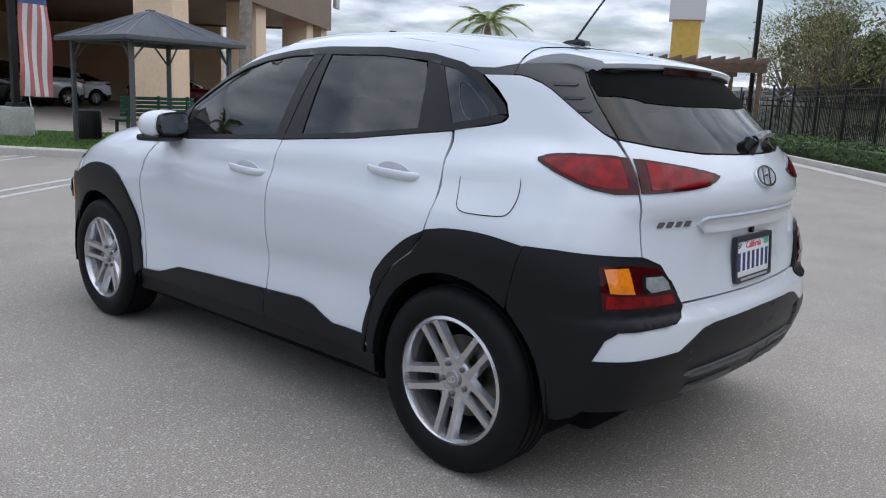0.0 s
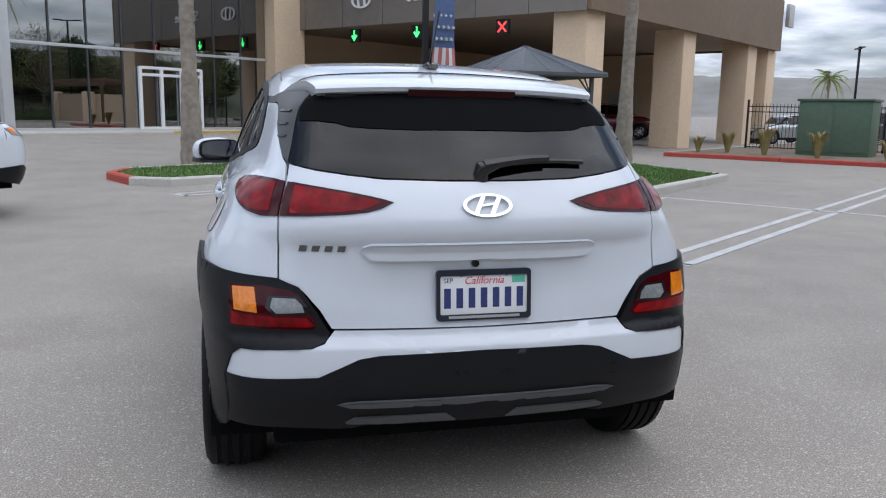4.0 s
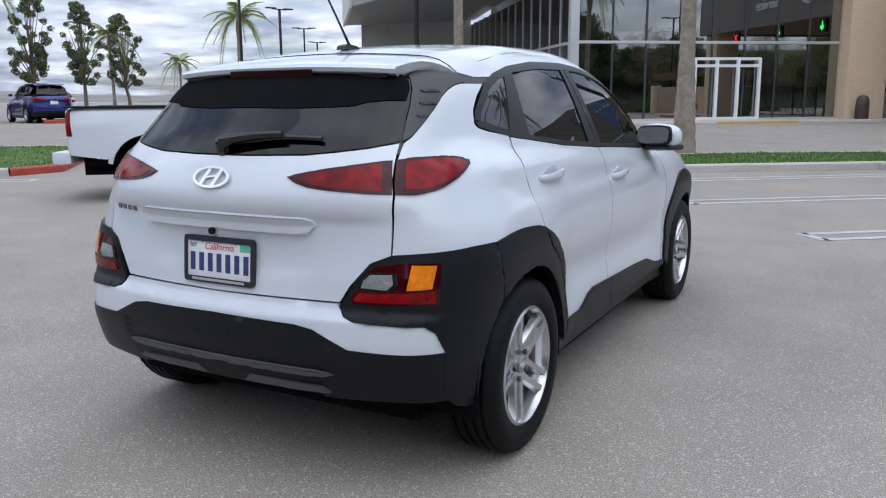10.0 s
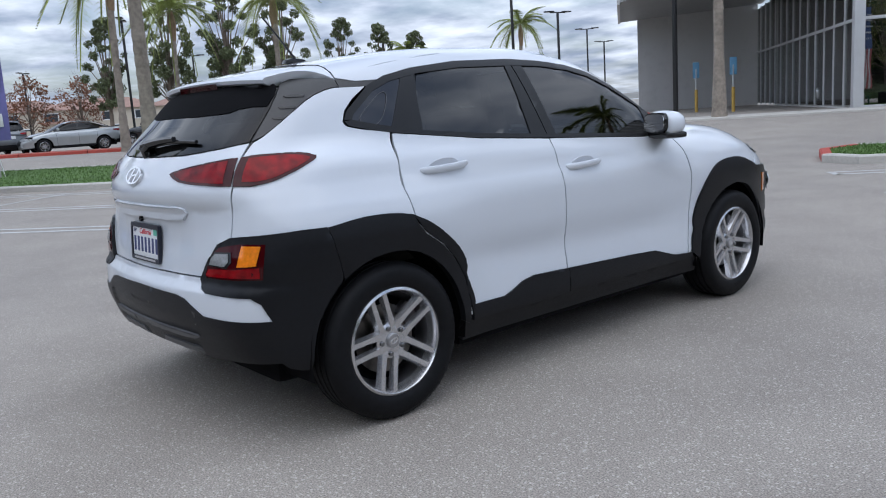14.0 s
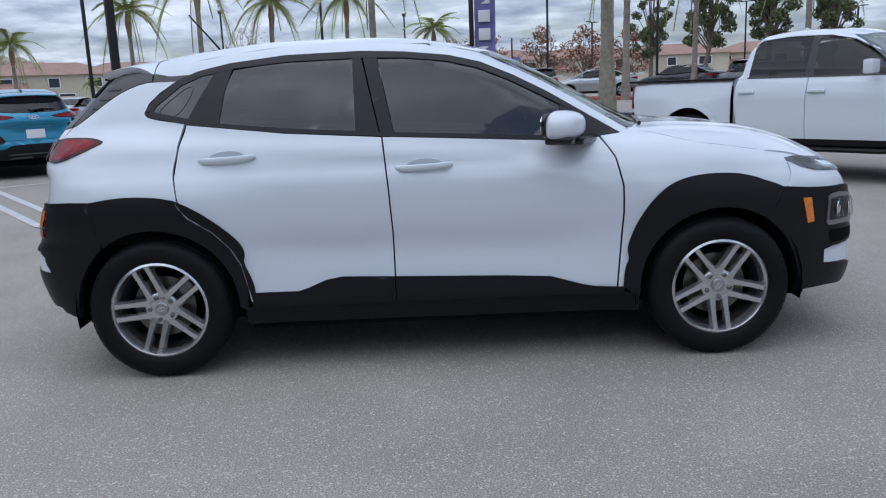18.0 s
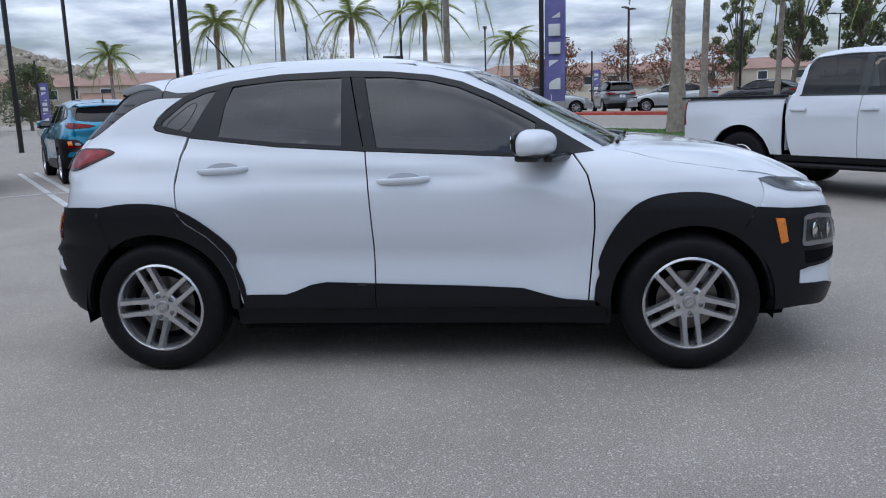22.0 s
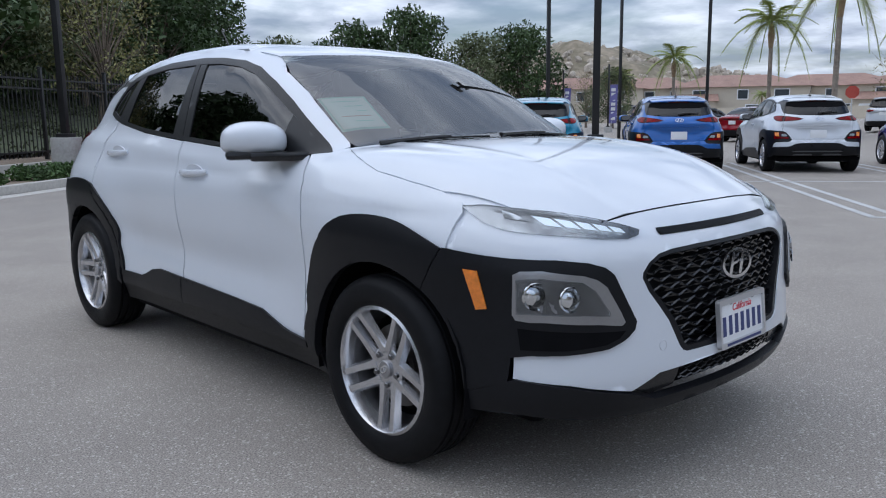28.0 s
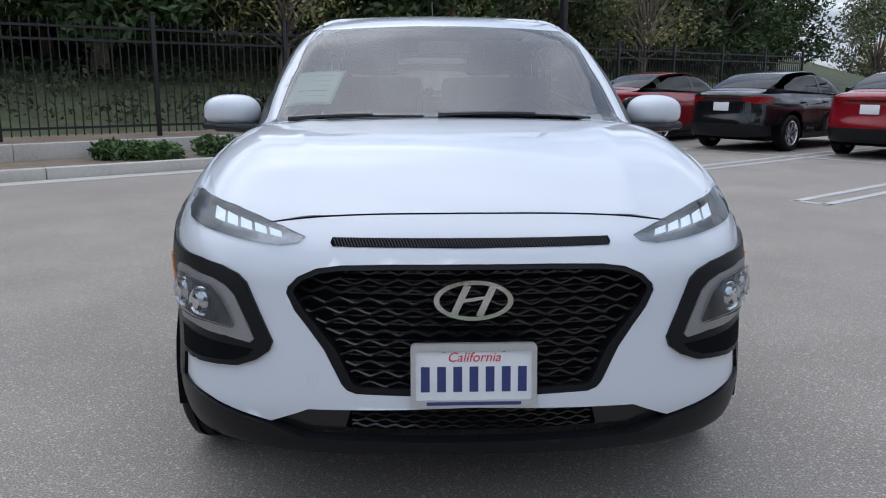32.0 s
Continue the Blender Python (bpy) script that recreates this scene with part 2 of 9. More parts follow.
# ---- car bodies: one smooth surface per kind, from which the panels are cut ----
class Shell:
    """A car body, its middle at 0, its nose to +y. The surface is where field() is 0."""

    def __init__(self, width, nose, tail, top, roof, cabin, taper, flare=(0.032, 1.3, -1.3), nf=6.3, nr=5.7, bow=(0.11, 0.08), crown=0.05, edge=0.14, bowg=0.25, bowr=(0.10, 0.10)):
        self.width, self.nose, self.tail = smooth_curve(*width), smooth_curve(*nose), smooth_curve(*tail)
        self.top, self.roof, self.cabin, self.taper = smooth_curve(*top), smooth_curve(*roof), smooth_curve(*cabin), smooth_curve(*taper)
        self.flare, self.nf, self.nr, self.bow, self.crown, self.edge, self.bowg, self.bowr = flare, nf, nr, bow, crown, edge, bowg, bowr

    def field(self, p):
        x, y, z = np.abs(p[:, 0]), p[:, 1], p[:, 2]
        amount, fa, ra = self.flare
        fade = np.clip((1.0 - z) / 0.22, 0, 1)
        w = self.width(z) + amount * fade * (np.exp(-(((y - fa) / 0.45) ** 4)) + np.exp(-(((y - ra) / 0.45) ** 4)))
        front = y > 0
        length = np.where(front, self.nose(z), self.tail(z))
        rear_bow = np.interp(z, [0.72, 1.02], self.bow[1]) if isinstance(self.bow[1], tuple) else self.bow[1]
        yt = np.maximum(np.where(front, y + self.bow[0] * x * x, -y + rear_bow * x * x), 0)
        nf = np.interp(z, [0.72, 0.87], self.nf) if isinstance(self.nf, tuple) else self.nf
        n = np.where(front, nf, self.nr)
        side = (((x / w) ** n + (yt / length) ** n) ** (1 / n) - 1) * w
        yh = np.where(front, y + 0.10 * x * x, y)
        low = smax(side, (z - self.top(yh) + self.crown * x * x) * 0.95, self.edge)
        ye = np.where(front, y + self.bowg * x * x, y - np.interp(y, [-1.6, -1.2], self.bowr) * x * x)
        slope = (self.roof(ye + 0.02) - self.roof(ye - 0.02)) / 0.04
        up = (z - self.roof(ye) + 0.07 * x * x) / np.sqrt(1 + slope * slope)
        out = (x - self.cabin(z) - self.taper(y)) * 0.92
        cab = smax(smax(out, up, 0.11), 0.93 - z, 0.08)
        return -smax(-low, -cab, 0.03)

    def cast(self, start, way, reach):
        """Where rays from inside leave the body, and the normals there."""
        lo, hi = np.zeros(len(start)), np.full(len(start), reach)
        for _ in range(24):
            mid = (lo + hi) / 2
            inside = self.field(start + way * mid[:, None]) < 0
            lo, hi = np.where(inside, mid, lo), np.where(inside, hi, mid)
        p = start + way * lo[:, None]
        e = 0.004
        n = np.stack([self.field(p + d) - self.field(p - d) for d in np.eye(3) * e], 1)
        return p, n / (np.linalg.norm(n, axis=1)[:, None] + 1e-9)

    def chart(self, kind, uv):
        """Places and normals for points of a flat chart: side (y, z), top (x, y), or round the nose or the tail (s, z)."""
        u, v = uv[:, 0], uv[:, 1]
        o, l = 0 * u, 0 * u + 1
        if kind == "side":
            return self.cast(np.stack([o, u, v], 1), np.stack([l, o, o], 1), 1.3)
        if kind == "top":
            return self.cast(np.stack([u, v, o + 0.7], 1), np.stack([o, o, l], 1), 1.6)
        if kind in ("nose", "tail"):
            f = 1 if kind == "nose" else -1
            s, g = np.abs(u), np.where(u < 0, -1, 1)
            xc, r = 0.45, 0.45
            yc = (self.nose(v) - 0.55) if f > 0 else (self.tail(v) - 0.50)
            turn = np.clip((s - xc) / r, 0, math.pi / 2)
            run = np.maximum(s - xc - r * math.pi / 2, 0)
            start = np.stack([g * np.minimum(s, xc), f * (yc - run), v], 1)
            way = np.stack([g * np.sin(turn), f * np.cos(turn), o], 1)
            start = np.where((s > xc + r * math.pi / 2)[:, None], start * [0, 1, 1], start)
            return self.cast(start, way, 1.4)
        raise ValueError(kind)

    def s_of(self, kind, axis, value, z):
        """The chart's s at which the surface has that x or y."""
        s = np.linspace(0, 2.2, 221)
        p, _ = self.chart(kind, np.stack([s, np.full_like(s, z)], 1))
        c = p[:, 0] if axis == "x" else (-p[:, 1] if kind == "nose" else p[:, 1])
        value = value if axis == "x" or kind == "tail" else -value
        k = int(np.argmax(c > value)) or len(c) - 1
        a, b = c[k - 1], c[k]
        return float(s[k - 1] + (s[k] - s[k - 1]) * np.clip((value - a) / (b - a + 1e-9), 0, 1))

    def outline(self, kind, points):
        """Points (axis, value, z) as chart points; a minus in front of the axis puts them on the left."""
        out = []
        for axis, value, z in points:
            s = self.s_of(kind, axis[-1], value, z)
            out.append((-s if axis[0] == "-" else s, z))
        return out


def fill(poly, step):
    """A flat outline cut up by a grid."""
    pts = []
    n = len(poly)
    for i in range(n):
        a, b = np.array(poly[i], float), np.array(poly[(i + 1) % n], float)
        k = max(1, int(math.ceil(np.linalg.norm(b - a) / step)))
        pts += [a + (b - a) * j / k for j in range(k)]
    bm = bmesh.new()
    bm.faces.new([bm.verts.new((p[0], p[1], 0)) for p in pts])
    bm.normal_update()
    bmesh.ops.triangulate(bm, faces=bm.faces[:], quad_method="BEAUTY", ngon_method="EAR_CLIP")
    lo, hi = np.min(pts, 0), np.max(pts, 0)
    for ax in (0, 1):
        k = int((hi[ax] - lo[ax]) / step)
        for j in range(1, k + 1):
            at, no = [0, 0, 0], [0, 0, 0]
            at[ax], no[ax] = lo[ax] + (hi[ax] - lo[ax]) * j / (k + 1), 1
            bmesh.ops.bisect_plane(bm, geom=bm.verts[:] + bm.edges[:] + bm.faces[:], plane_co=at, plane_no=no, dist=1e-5)
    bmesh.ops.dissolve_limit(bm, angle_limit=0.001, verts=[], edges=[])
    bm.normal_update()
    if bm.faces and sum(f.normal.z * f.calc_area() for f in bm.faces) < 0:
        bmesh.ops.reverse_faces(bm, faces=bm.faces)
    bm.verts.index_update()
    uv = np.array([v.co[:2] for v in bm.verts])
    faces = [[v.index for v in f.verts] for f in bm.faces]
    rim = [(l.vert.index, l.link_loop_next.vert.index) for f in bm.faces for l in f.loops if len(l.edge.link_faces) == 1]
    bm.free()
    return uv, faces, rim


def panel(name, shell, kind, poly, material, parent, off=0.0, depth=0.014, step=0.04, label="", left=False, lip=0.0, shape=None, relief=None):
    """A sheet of the body's surface inside an outline, with its edges turned in. off: how far it stands proud. shape(uv): more of that, point by point."""
    uv, faces, rim = fill(poly, step)
    p, n = shell.chart(kind, uv)
    if shape is not None or relief is not None:

        def raised(w):
            a, b = shell.chart(kind, w)
            k = 0.0 if shape is None else shape(w)
            return a + b * (k + (0.0 if relief is None else relief(a)))[:, None]

        base, e = raised(uv), 0.004
        lean = np.cross(raised(uv + [e, 0]) - raised(uv - [e, 0]), raised(uv + [0, e]) - raised(uv - [0, e]))
        lean /= np.linalg.norm(lean, axis=1)[:, None] + 1e-12
        lean *= np.sign((lean * n).sum(1))[:, None]
        ok = (lean * n).sum(1) > 0.6
        p, n = base + n * off, np.where(ok[:, None], lean, n)
    else:
        p = p + n * off
    q = p - n * depth
    if lip:
        edge = np.zeros(len(p), bool)
        edge[[a for a, _ in rim]] = True
        p = np.where(edge[:, None], p - n * lip, p)
    if left:
        p, q, n = p * [-1, 1, 1], q * [-1, 1, 1], n * [-1, 1, 1]
    flip = (kind in ("nose", "top")) == left if kind != "tail" else left
    # orient by the normals themselves
    a, b, c = p[faces[0][0]], p[faces[0][1]], p[faces[0][2]]
    test = 0.0
    for f in faces[:: max(1, len(faces) // 20)]:
        a, b, c = p[f[0]], p[f[1]], p[f[2]]
        test += float(np.dot(np.cross(b - a, c - a), n[f[0]]))
    if test < 0:
        faces = [f[::-1] for f in faces]
        rim = [(b, a) for a, b in rim]
    k = len(p)
    verts = np.concatenate([p, p, q]) if depth else p
    all_faces = list(faces)
    if depth:
        all_faces += [(a + k, a + 2 * k, b + 2 * k, b + k) for a, b in rim]
    used = sorted({i for f in all_faces for i in f})
    at = {i: j for j, i in enumerate(used)}
    me = bpy.data.meshes.new(name)
    me.from_pydata([tuple(verts[i]) for i in used], [], [[at[i] for i in f] for f in all_faces])
    me.shade_smooth()
    normals = []
    for f in all_faces:
        if f[0] < k:
            normals += [tuple(n[i]) for i in f]
        else:
            a, b, c = verts[f[0]], verts[f[1]], verts[f[2]]
            w = np.cross(b - a, c - a)
            w = w / (np.linalg.norm(w) + 1e-12)
            normals += [tuple(w)] * len(f)
    me.normals_split_custom_set(normals)
    me.materials.append(material)
    ob = new(name, me)
    ob.parent = parent
    return tagged(ob, label)


def both(name, shell, kind, poly, material, parent, **more):
    a = panel(name, shell, kind, poly, material, parent, **more)
    b = panel(name, shell, kind, poly, material, parent, left=True, **more)
    return a, b

# ---- materials ----
def nodes_of(name):
    m = bpy.data.materials.new(name)
    m.use_nodes = True
    t = m.node_tree
    return m, t.nodes, t.links, t.nodes["Principled BSDF"]


def paint(name, colour, rough=0.5, metal=0.0, coat=0.0, spec=0.5, vary=0.0, scale=20.0, bump=0.0, bscale=200.0, second=None, coarse=None, emit=0.0, each=0.0, coatrough=0.03):
    """A plain or gently uneven surface: two scales of noise in the colour, fine relief, a difference from piece to piece."""
    m, n, l, b = nodes_of(name)
    b.inputs["Base Color"].default_value = (*colour, 1)
    b.inputs["Roughness"].default_value, b.inputs["Metallic"].default_value = rough, metal
    b.inputs["Coat Weight"].default_value, b.inputs["Coat Roughness"].default_value = coat, coatrough
    b.inputs["Specular IOR Level"].default_value = spec
    if emit:
        b.inputs["Emission Color"].default_value = (*colour, 1)
        b.inputs["Emission Strength"].default_value = emit
    if vary or each:
        co = n.new("ShaderNodeTexCoord")
        fine, wide = n.new("ShaderNodeTexNoise"), n.new("ShaderNodeTexNoise")
        fine.inputs["Scale"].default_value, wide.inputs["Scale"].default_value = scale, coarse or scale / 9
        fine.inputs["Detail"].default_value = wide.inputs["Detail"].default_value = 5
        for q in (fine, wide):
            l.new(co.outputs["Object"], q.inputs["Vector"])
        add = n.new("ShaderNodeMath")
        add.operation = "MULTIPLY_ADD"
        l.new(fine.outputs["Fac"], add.inputs[0])
        add.inputs[1].default_value = 0.55
        half = n.new("ShaderNodeMath")
        half.operation = "MULTIPLY"
        half.inputs[1].default_value = 0.45
        l.new(wide.outputs["Fac"], half.inputs[0])
        l.new(half.outputs[0], add.inputs[2])
        last = add
        if each:
            info, ea = n.new("ShaderNodeObjectInfo"), n.new("ShaderNodeMath")
            ea.operation = "MULTIPLY_ADD"
            l.new(info.outputs["Random"], ea.inputs[0])
            ea.inputs[1].default_value = each
            l.new(add.outputs[0], ea.inputs[2])
            last = ea
        ramp = n.new("ShaderNodeValToRGB")
        dark = second or tuple(c * (1 - vary) for c in colour)
        lite = colour if second else tuple(min(1, c * (1 + vary)) for c in colour)
        ramp.color_ramp.elements[0].position, ramp.color_ramp.elements[1].position = 0.33, 0.67
        ramp.color_ramp.elements[0].color, ramp.color_ramp.elements[1].color = (*dark, 1), (*lite, 1)
        l.new(last.outputs[0], ramp.inputs[0])
        l.new(ramp.outputs["Color"], b.inputs["Base Color"])
    if bump:
        co = n.new("ShaderNodeTexCoord")
        tx, bp = n.new("ShaderNodeTexNoise"), n.new("ShaderNodeBump")
        tx.inputs["Scale"].default_value, tx.inputs["Detail"].default_value = bscale, 4
        bp.inputs["Strength"].default_value, bp.inputs["Distance"].default_value = bump, 0.01
        l.new(co.outputs["Object"], tx.inputs["Vector"])
        l.new(tx.outputs["Fac"], bp.inputs["Height"])
        l.new(bp.outputs["Normal"], b.inputs["Normal"])
    return m


def car_paint(name, colour, metal=0.0, rough=0.32, flake=0.06):
    m = paint(name, colour, rough=rough, metal=metal, coat=1.0, vary=flake, scale=900, coarse=3.0, spec=0.12)
    m.node_tree.nodes["Principled BSDF"].inputs["Coat IOR"].default_value = 1.55
    return m


def glass(name, tint, through=0.3, rough=0.0, ior=1.5):
    """Thin tinted glass: clear through with the tint, glossy by Fresnel."""
    m, n, l, b = nodes_of(name)
    n.remove(b)
    tr, gl, fr, mx = n.new("ShaderNodeBsdfTransparent"), n.new("ShaderNodeBsdfGlossy"), n.new("ShaderNodeFresnel"), n.new("ShaderNodeMixShader")
    tr.inputs["Color"].default_value = (*[c * through for c in tint], 1)
    gl.inputs["Roughness"].default_value = rough
    fr.inputs["IOR"].default_value = ior
    l.new(fr.outputs[0], mx.inputs[0])
    l.new(tr.outputs[0], mx.inputs[1])
    l.new(gl.outputs[0], mx.inputs[2])
    l.new(mx.outputs[0], n["Material Output"].inputs["Surface"])
    return m


M = {}
M["white_paint"] = car_paint("white car paint", (0.655, 0.69, 0.74), rough=0.45, flake=0.015)
M["cladding"] = paint("black moulded plastic", (0.0085, 0.009, 0.0110), rough=0.38, vary=0.15, scale=60, bump=0.08, bscale=900, spec=0.22)
M["gloss_black"] = paint("gloss black trim", (0.012, 0.012, 0.013), rough=0.18, vary=0.1, scale=40)
# near black for hollows and joints, also the reflection band on the rear window
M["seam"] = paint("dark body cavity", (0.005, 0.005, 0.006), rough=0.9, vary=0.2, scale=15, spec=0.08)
M["rubber"] = paint("tyre rubber", (0.0065, 0.0068, 0.008), rough=0.55, vary=0.3, scale=30, bump=0.15, bscale=400, spec=0.16)
M["alloy"] = paint("machined alloy", (0.56, 0.56, 0.575), rough=0.24, metal=0.85, vary=0.10, scale=60)
M["alloy_dark"] = paint("grey alloy barrel", (0.26, 0.26, 0.27), rough=0.45, metal=1.0, vary=0.15, scale=30)
M["disc_steel"] = paint("brake disc steel", (0.17, 0.16, 0.15), rough=0.38, metal=1.0, vary=0.2, scale=40)
M["chrome"] = paint("chrome", (0.82, 0.82, 0.83), rough=0.08, metal=1.0, vary=0.03, scale=30)
M["satin"] = paint("satin silver trim", (0.36, 0.36, 0.37), rough=0.36, metal=0.8, vary=0.06, scale=80)
M["silver_bezel"] = paint("grey silver bezel", (0.62, 0.62, 0.63), rough=0.36, metal=0.7, vary=0.06, scale=80)
M["red_lens"] = paint("red lamp lens", (0.20, 0.0015, 0.004), rough=0.08, vary=0.6, scale=26, spec=0.25)
M["dark_red_lens"] = paint("smoked red lamp lens", (0.050, 0.002, 0.004), rough=0.08, vary=0.25, scale=18, spec=0.3)
M["amber_lens"] = paint("amber lamp lens", (0.80, 0.22, 0.012), rough=0.14, coat=1.0, vary=0.22, scale=70, spec=0.6)
M["clear_lens"] = glass("clear lamp lens", (0.92, 0.94, 0.96), 0.93)
M["lamp_inner"] = paint("lamp reflector", (0.66, 0.68, 0.70), rough=0.14, metal=1.0, vary=0.2, scale=40)
M["lamp_grey"] = paint("clear reversing lamp", (0.24, 0.25, 0.255), rough=0.2, coat=0.4, vary=0.3, scale=90)
M["drl"] = paint("daytime lamp", (0.80, 0.88, 0.94), rough=0.25, emit=0.42)
M["side_glass"] = glass("dark tinted side glass", (0.45, 0.52, 0.62), 0.08, ior=1.8)
M["front_glass"] = glass("windscreen glass", (0.78, 0.92, 0.88), 0.58, ior=2.25)
M["rear_glass"] = glass("tinted rear glass", (0.5, 0.5, 0.55), 0.09, ior=1.5)
M["cabin"] = paint("dark cabin lining", (0.030, 0.030, 0.032), rough=0.8, vary=0.2, scale=30, bump=0.1)
M["seat_cloth"] = paint("charcoal seat cloth", (0.055, 0.055, 0.058), rough=0.9, vary=0.2, scale=120, bump=0.2, bscale=500)
M["paper"] = paint("pale window sheet", (0.88, 0.92, 0.90), rough=0.8, vary=0.02, scale=30)
M["paper_green"] = paint("green printed border", (0.50, 0.80, 0.71), rough=0.8, vary=0.05, scale=30)
M["paper_red"] = paint("faded red print", (0.70, 0.40, 0.33), rough=0.8, vary=0.05, scale=30)
M["badge_dark"] = paint("dark chrome", (0.16, 0.16, 0.165), rough=0.18, metal=0.9, vary=0.1, scale=60)
M["plate_white"] = paint("number plate white", (0.78, 0.79, 0.80), rough=0.4, vary=0.03, scale=60)
M["plate_blue"] = paint("plate blue print", (0.03, 0.045, 0.16), rough=0.45, vary=0.1, scale=60)
M["plate_red"] = paint("plate red script", (0.60, 0.03, 0.05), rough=0.45, vary=0.1, scale=60)
M["plate_green"] = paint("plate green sticker", (0.12, 0.50, 0.36), rough=0.45, vary=0.1, scale=60)
M["plate_dark"] = paint("dark plate holder", (0.016, 0.018, 0.032), rough=0.4, vary=0.1, scale=60)

# ---- lettering ----
def lettering(text, size, material, parent, m, name="lettering", depth=0.0008, shear=0.0, align="CENTER", label=""):
    cu = bpy.data.curves.new(name, "FONT")
    cu.body, cu.size, cu.extrude, cu.align_x, cu.align_y, cu.shear = text, size, depth, align, "CENTER", shear
    tmp = bpy.data.objects.new(name, cu)
    scene.collection.objects.link(tmp)
    me = bpy.data.meshes.new_from_object(tmp.evaluated_get(bpy.context.evaluated_depsgraph_get()))
    bpy.data.objects.remove(tmp)
    me.materials.clear()
    ob = hang(name, me, material, parent, label, smooth=False)
    ob.matrix_basis = m
    return ob


# ---- wheels ----
def alloy_wheel(parent, x, y, r=0.326, side=1, rim=0.218, wide=0.205, turn=0.0, style="double", name="wheel", hubz=None):
    """A wheel of a car: grooved tyre, rim, five pairs of spokes, cap, nuts and brake disc."""
    w = tagged(new(name), "")
    w.parent = parent
    w.matrix_basis = pose(x, y, hubz if hubz is not None else r, 0, 0, 0 if side > 0 else 180) @ pose(0, 0, 0, turn)
    h = wide / 2
    rings = [(-h * 0.80, rim), (-h * 0.99, rim + 0.02), (-h * 1.06, rim + (r - rim) * 0.5), (-h * 0.98, r - 0.022), (-h * 0.86, r - 0.006)]
    grooves = 4
    for i in range(grooves):
        c = h * (-0.56 + 1.12 * i / (grooves - 1))
        rings += [(c - 0.007, r), (c - 0.005, r - 0.008), (c + 0.005, r - 0.008), (c + 0.007, r)]
    rings += [(h * 0.86, r - 0.006), (h * 0.98, r - 0.022), (h * 1.03, rim + (r - rim) * 0.72), (h * 1.06, rim + (r - rim) * 0.5), (h * 1.04, rim + 0.028), (h * 0.97, rim + 0.012), (h * 0.80, rim - 0.002)]
    bm = lathe(rings, 120)
    for k, v in enumerate(bm.verts):
        if (k % 120) % 2 == 0 and abs(v.co.x) > h * 0.80 and math.hypot(v.co.y, v.co.z) > r - 0.03:
            v.co.y, v.co.z = v.co.y * (1 - 0.003 / r), v.co.z * (1 - 0.003 / r)
    part("tyre", bm, M["rubber"], w)
    part("rim", lathe([(h * 0.93, rim + 0.006), (h * 0.98, rim - 0.004), (h * 0.92, rim - 0.009), (h * 0.66, rim - 0.012), (h * 0.45, rim - 0.018)], 64), M["alloy"], w)
    part("rim_well", lathe([(h * 0.45, rim - 0.018), (-h * 0.2, rim - 0.04), (-h * 0.75, rim - 0.03), (-h * 0.8, rim)], 48), M["alloy_dark"], w)
    part("barrel", disc(lathe([(-h * 0.1, rim - 0.035), (-h * 0.3, rim - 0.05), (-h * 0.35, 0.02)], 40), -h * 0.35, 0.02), M["seam"], w)
    d = lathe([(h * 0.02, rim * 0.66), (h * 0.08, rim * 0.66), (h * 0.08, rim * 0.36), (h * 0.22, rim * 0.34), (h * 0.22, 0.01)], 40)
    part("brake_disc", d, M["disc_steel"], w)
    bm = boxed(h * -0.1, h * 0.3, -0.045, 0.045, rim * 0.48, rim * 0.80, 0.012, Matrix.Rotation(radians(-72), 4, "X"))
    part("brake_caliper", bm, M["alloy_dark"], w)
    spokes = []
    if style == "double":
        for k in range(5):
            for sgn in (-1, 1):
                bm = bmesh.new()
                half = [(0.026, 0.050), (0.0205, 0.075), (0.0175, 0.125), (0.0170, rim * 0.88), (0.0215, rim - 0.008)]
                prof = [(-a, b) for a, b in half] + [(a, b) for a, b in reversed(half)]
                n = len(prof)
                lo = [bm.verts.new((h * (0.40 + 0.20 * (b / rim)), a, b)) for a, b in prof]
                hi = [bm.verts.new((h * (0.60 + 0.32 * (b / rim) ** 1.6), a * 0.60 - sgn * 0.002, b)) for a, b in prof]
                bm.faces.new(hi)
                bm.faces.new(lo[::-1])
                for i in range(n):
                    bm.faces.new((lo[i], lo[(i + 1) % n], hi[(i + 1) % n], hi[i]))
                tilt = Matrix.Rotation(2 * math.pi * k / 5, 4, "X") @ Matrix.Translation((0, sgn * 0.0300, 0)) @ Matrix.Rotation(radians(-sgn * 1.0), 4, "X")
                bmesh.ops.transform(bm, matrix=tilt, verts=bm.verts)
                part("spoke", bm, M["alloy"], w)
    else:
        for k in range(style):
            bm = bmesh.new()
            prof = [(-0.034, 0.04), (-0.017, 0.09), (-0.022, rim - 0.006), (0.022, rim - 0.006), (0.017, 0.09), (0.034, 0.04)]
            lo = [bm.verts.new((h * 0.52, a, b)) for a, b in prof]
            hi = [bm.verts.new((h * (0.70 + 0.18 * (b / rim) ** 1.5), a * 0.7, b)) for a, b in prof]
            bm.faces.new(hi)
            for i in range(6):
                bm.faces.new((lo[i], lo[(i + 1) % 6], hi[(i + 1) % 6], hi[i]))
            bmesh.ops.transform(bm, matrix=Matrix.Rotation(2 * math.pi * (k + 0.5) / style, 4, "X"), verts=bm.verts)
            part("spoke", bm, M["alloy"], w)
    hub = disc(lathe([(h * 0.45, 0.078), (h * 0.57, 0.076), (h * 0.62, 0.068), (h * 0.62, 0.034)], 40), h * 0.62, 0.034)
    part("hub", hub, M["alloy"], w)
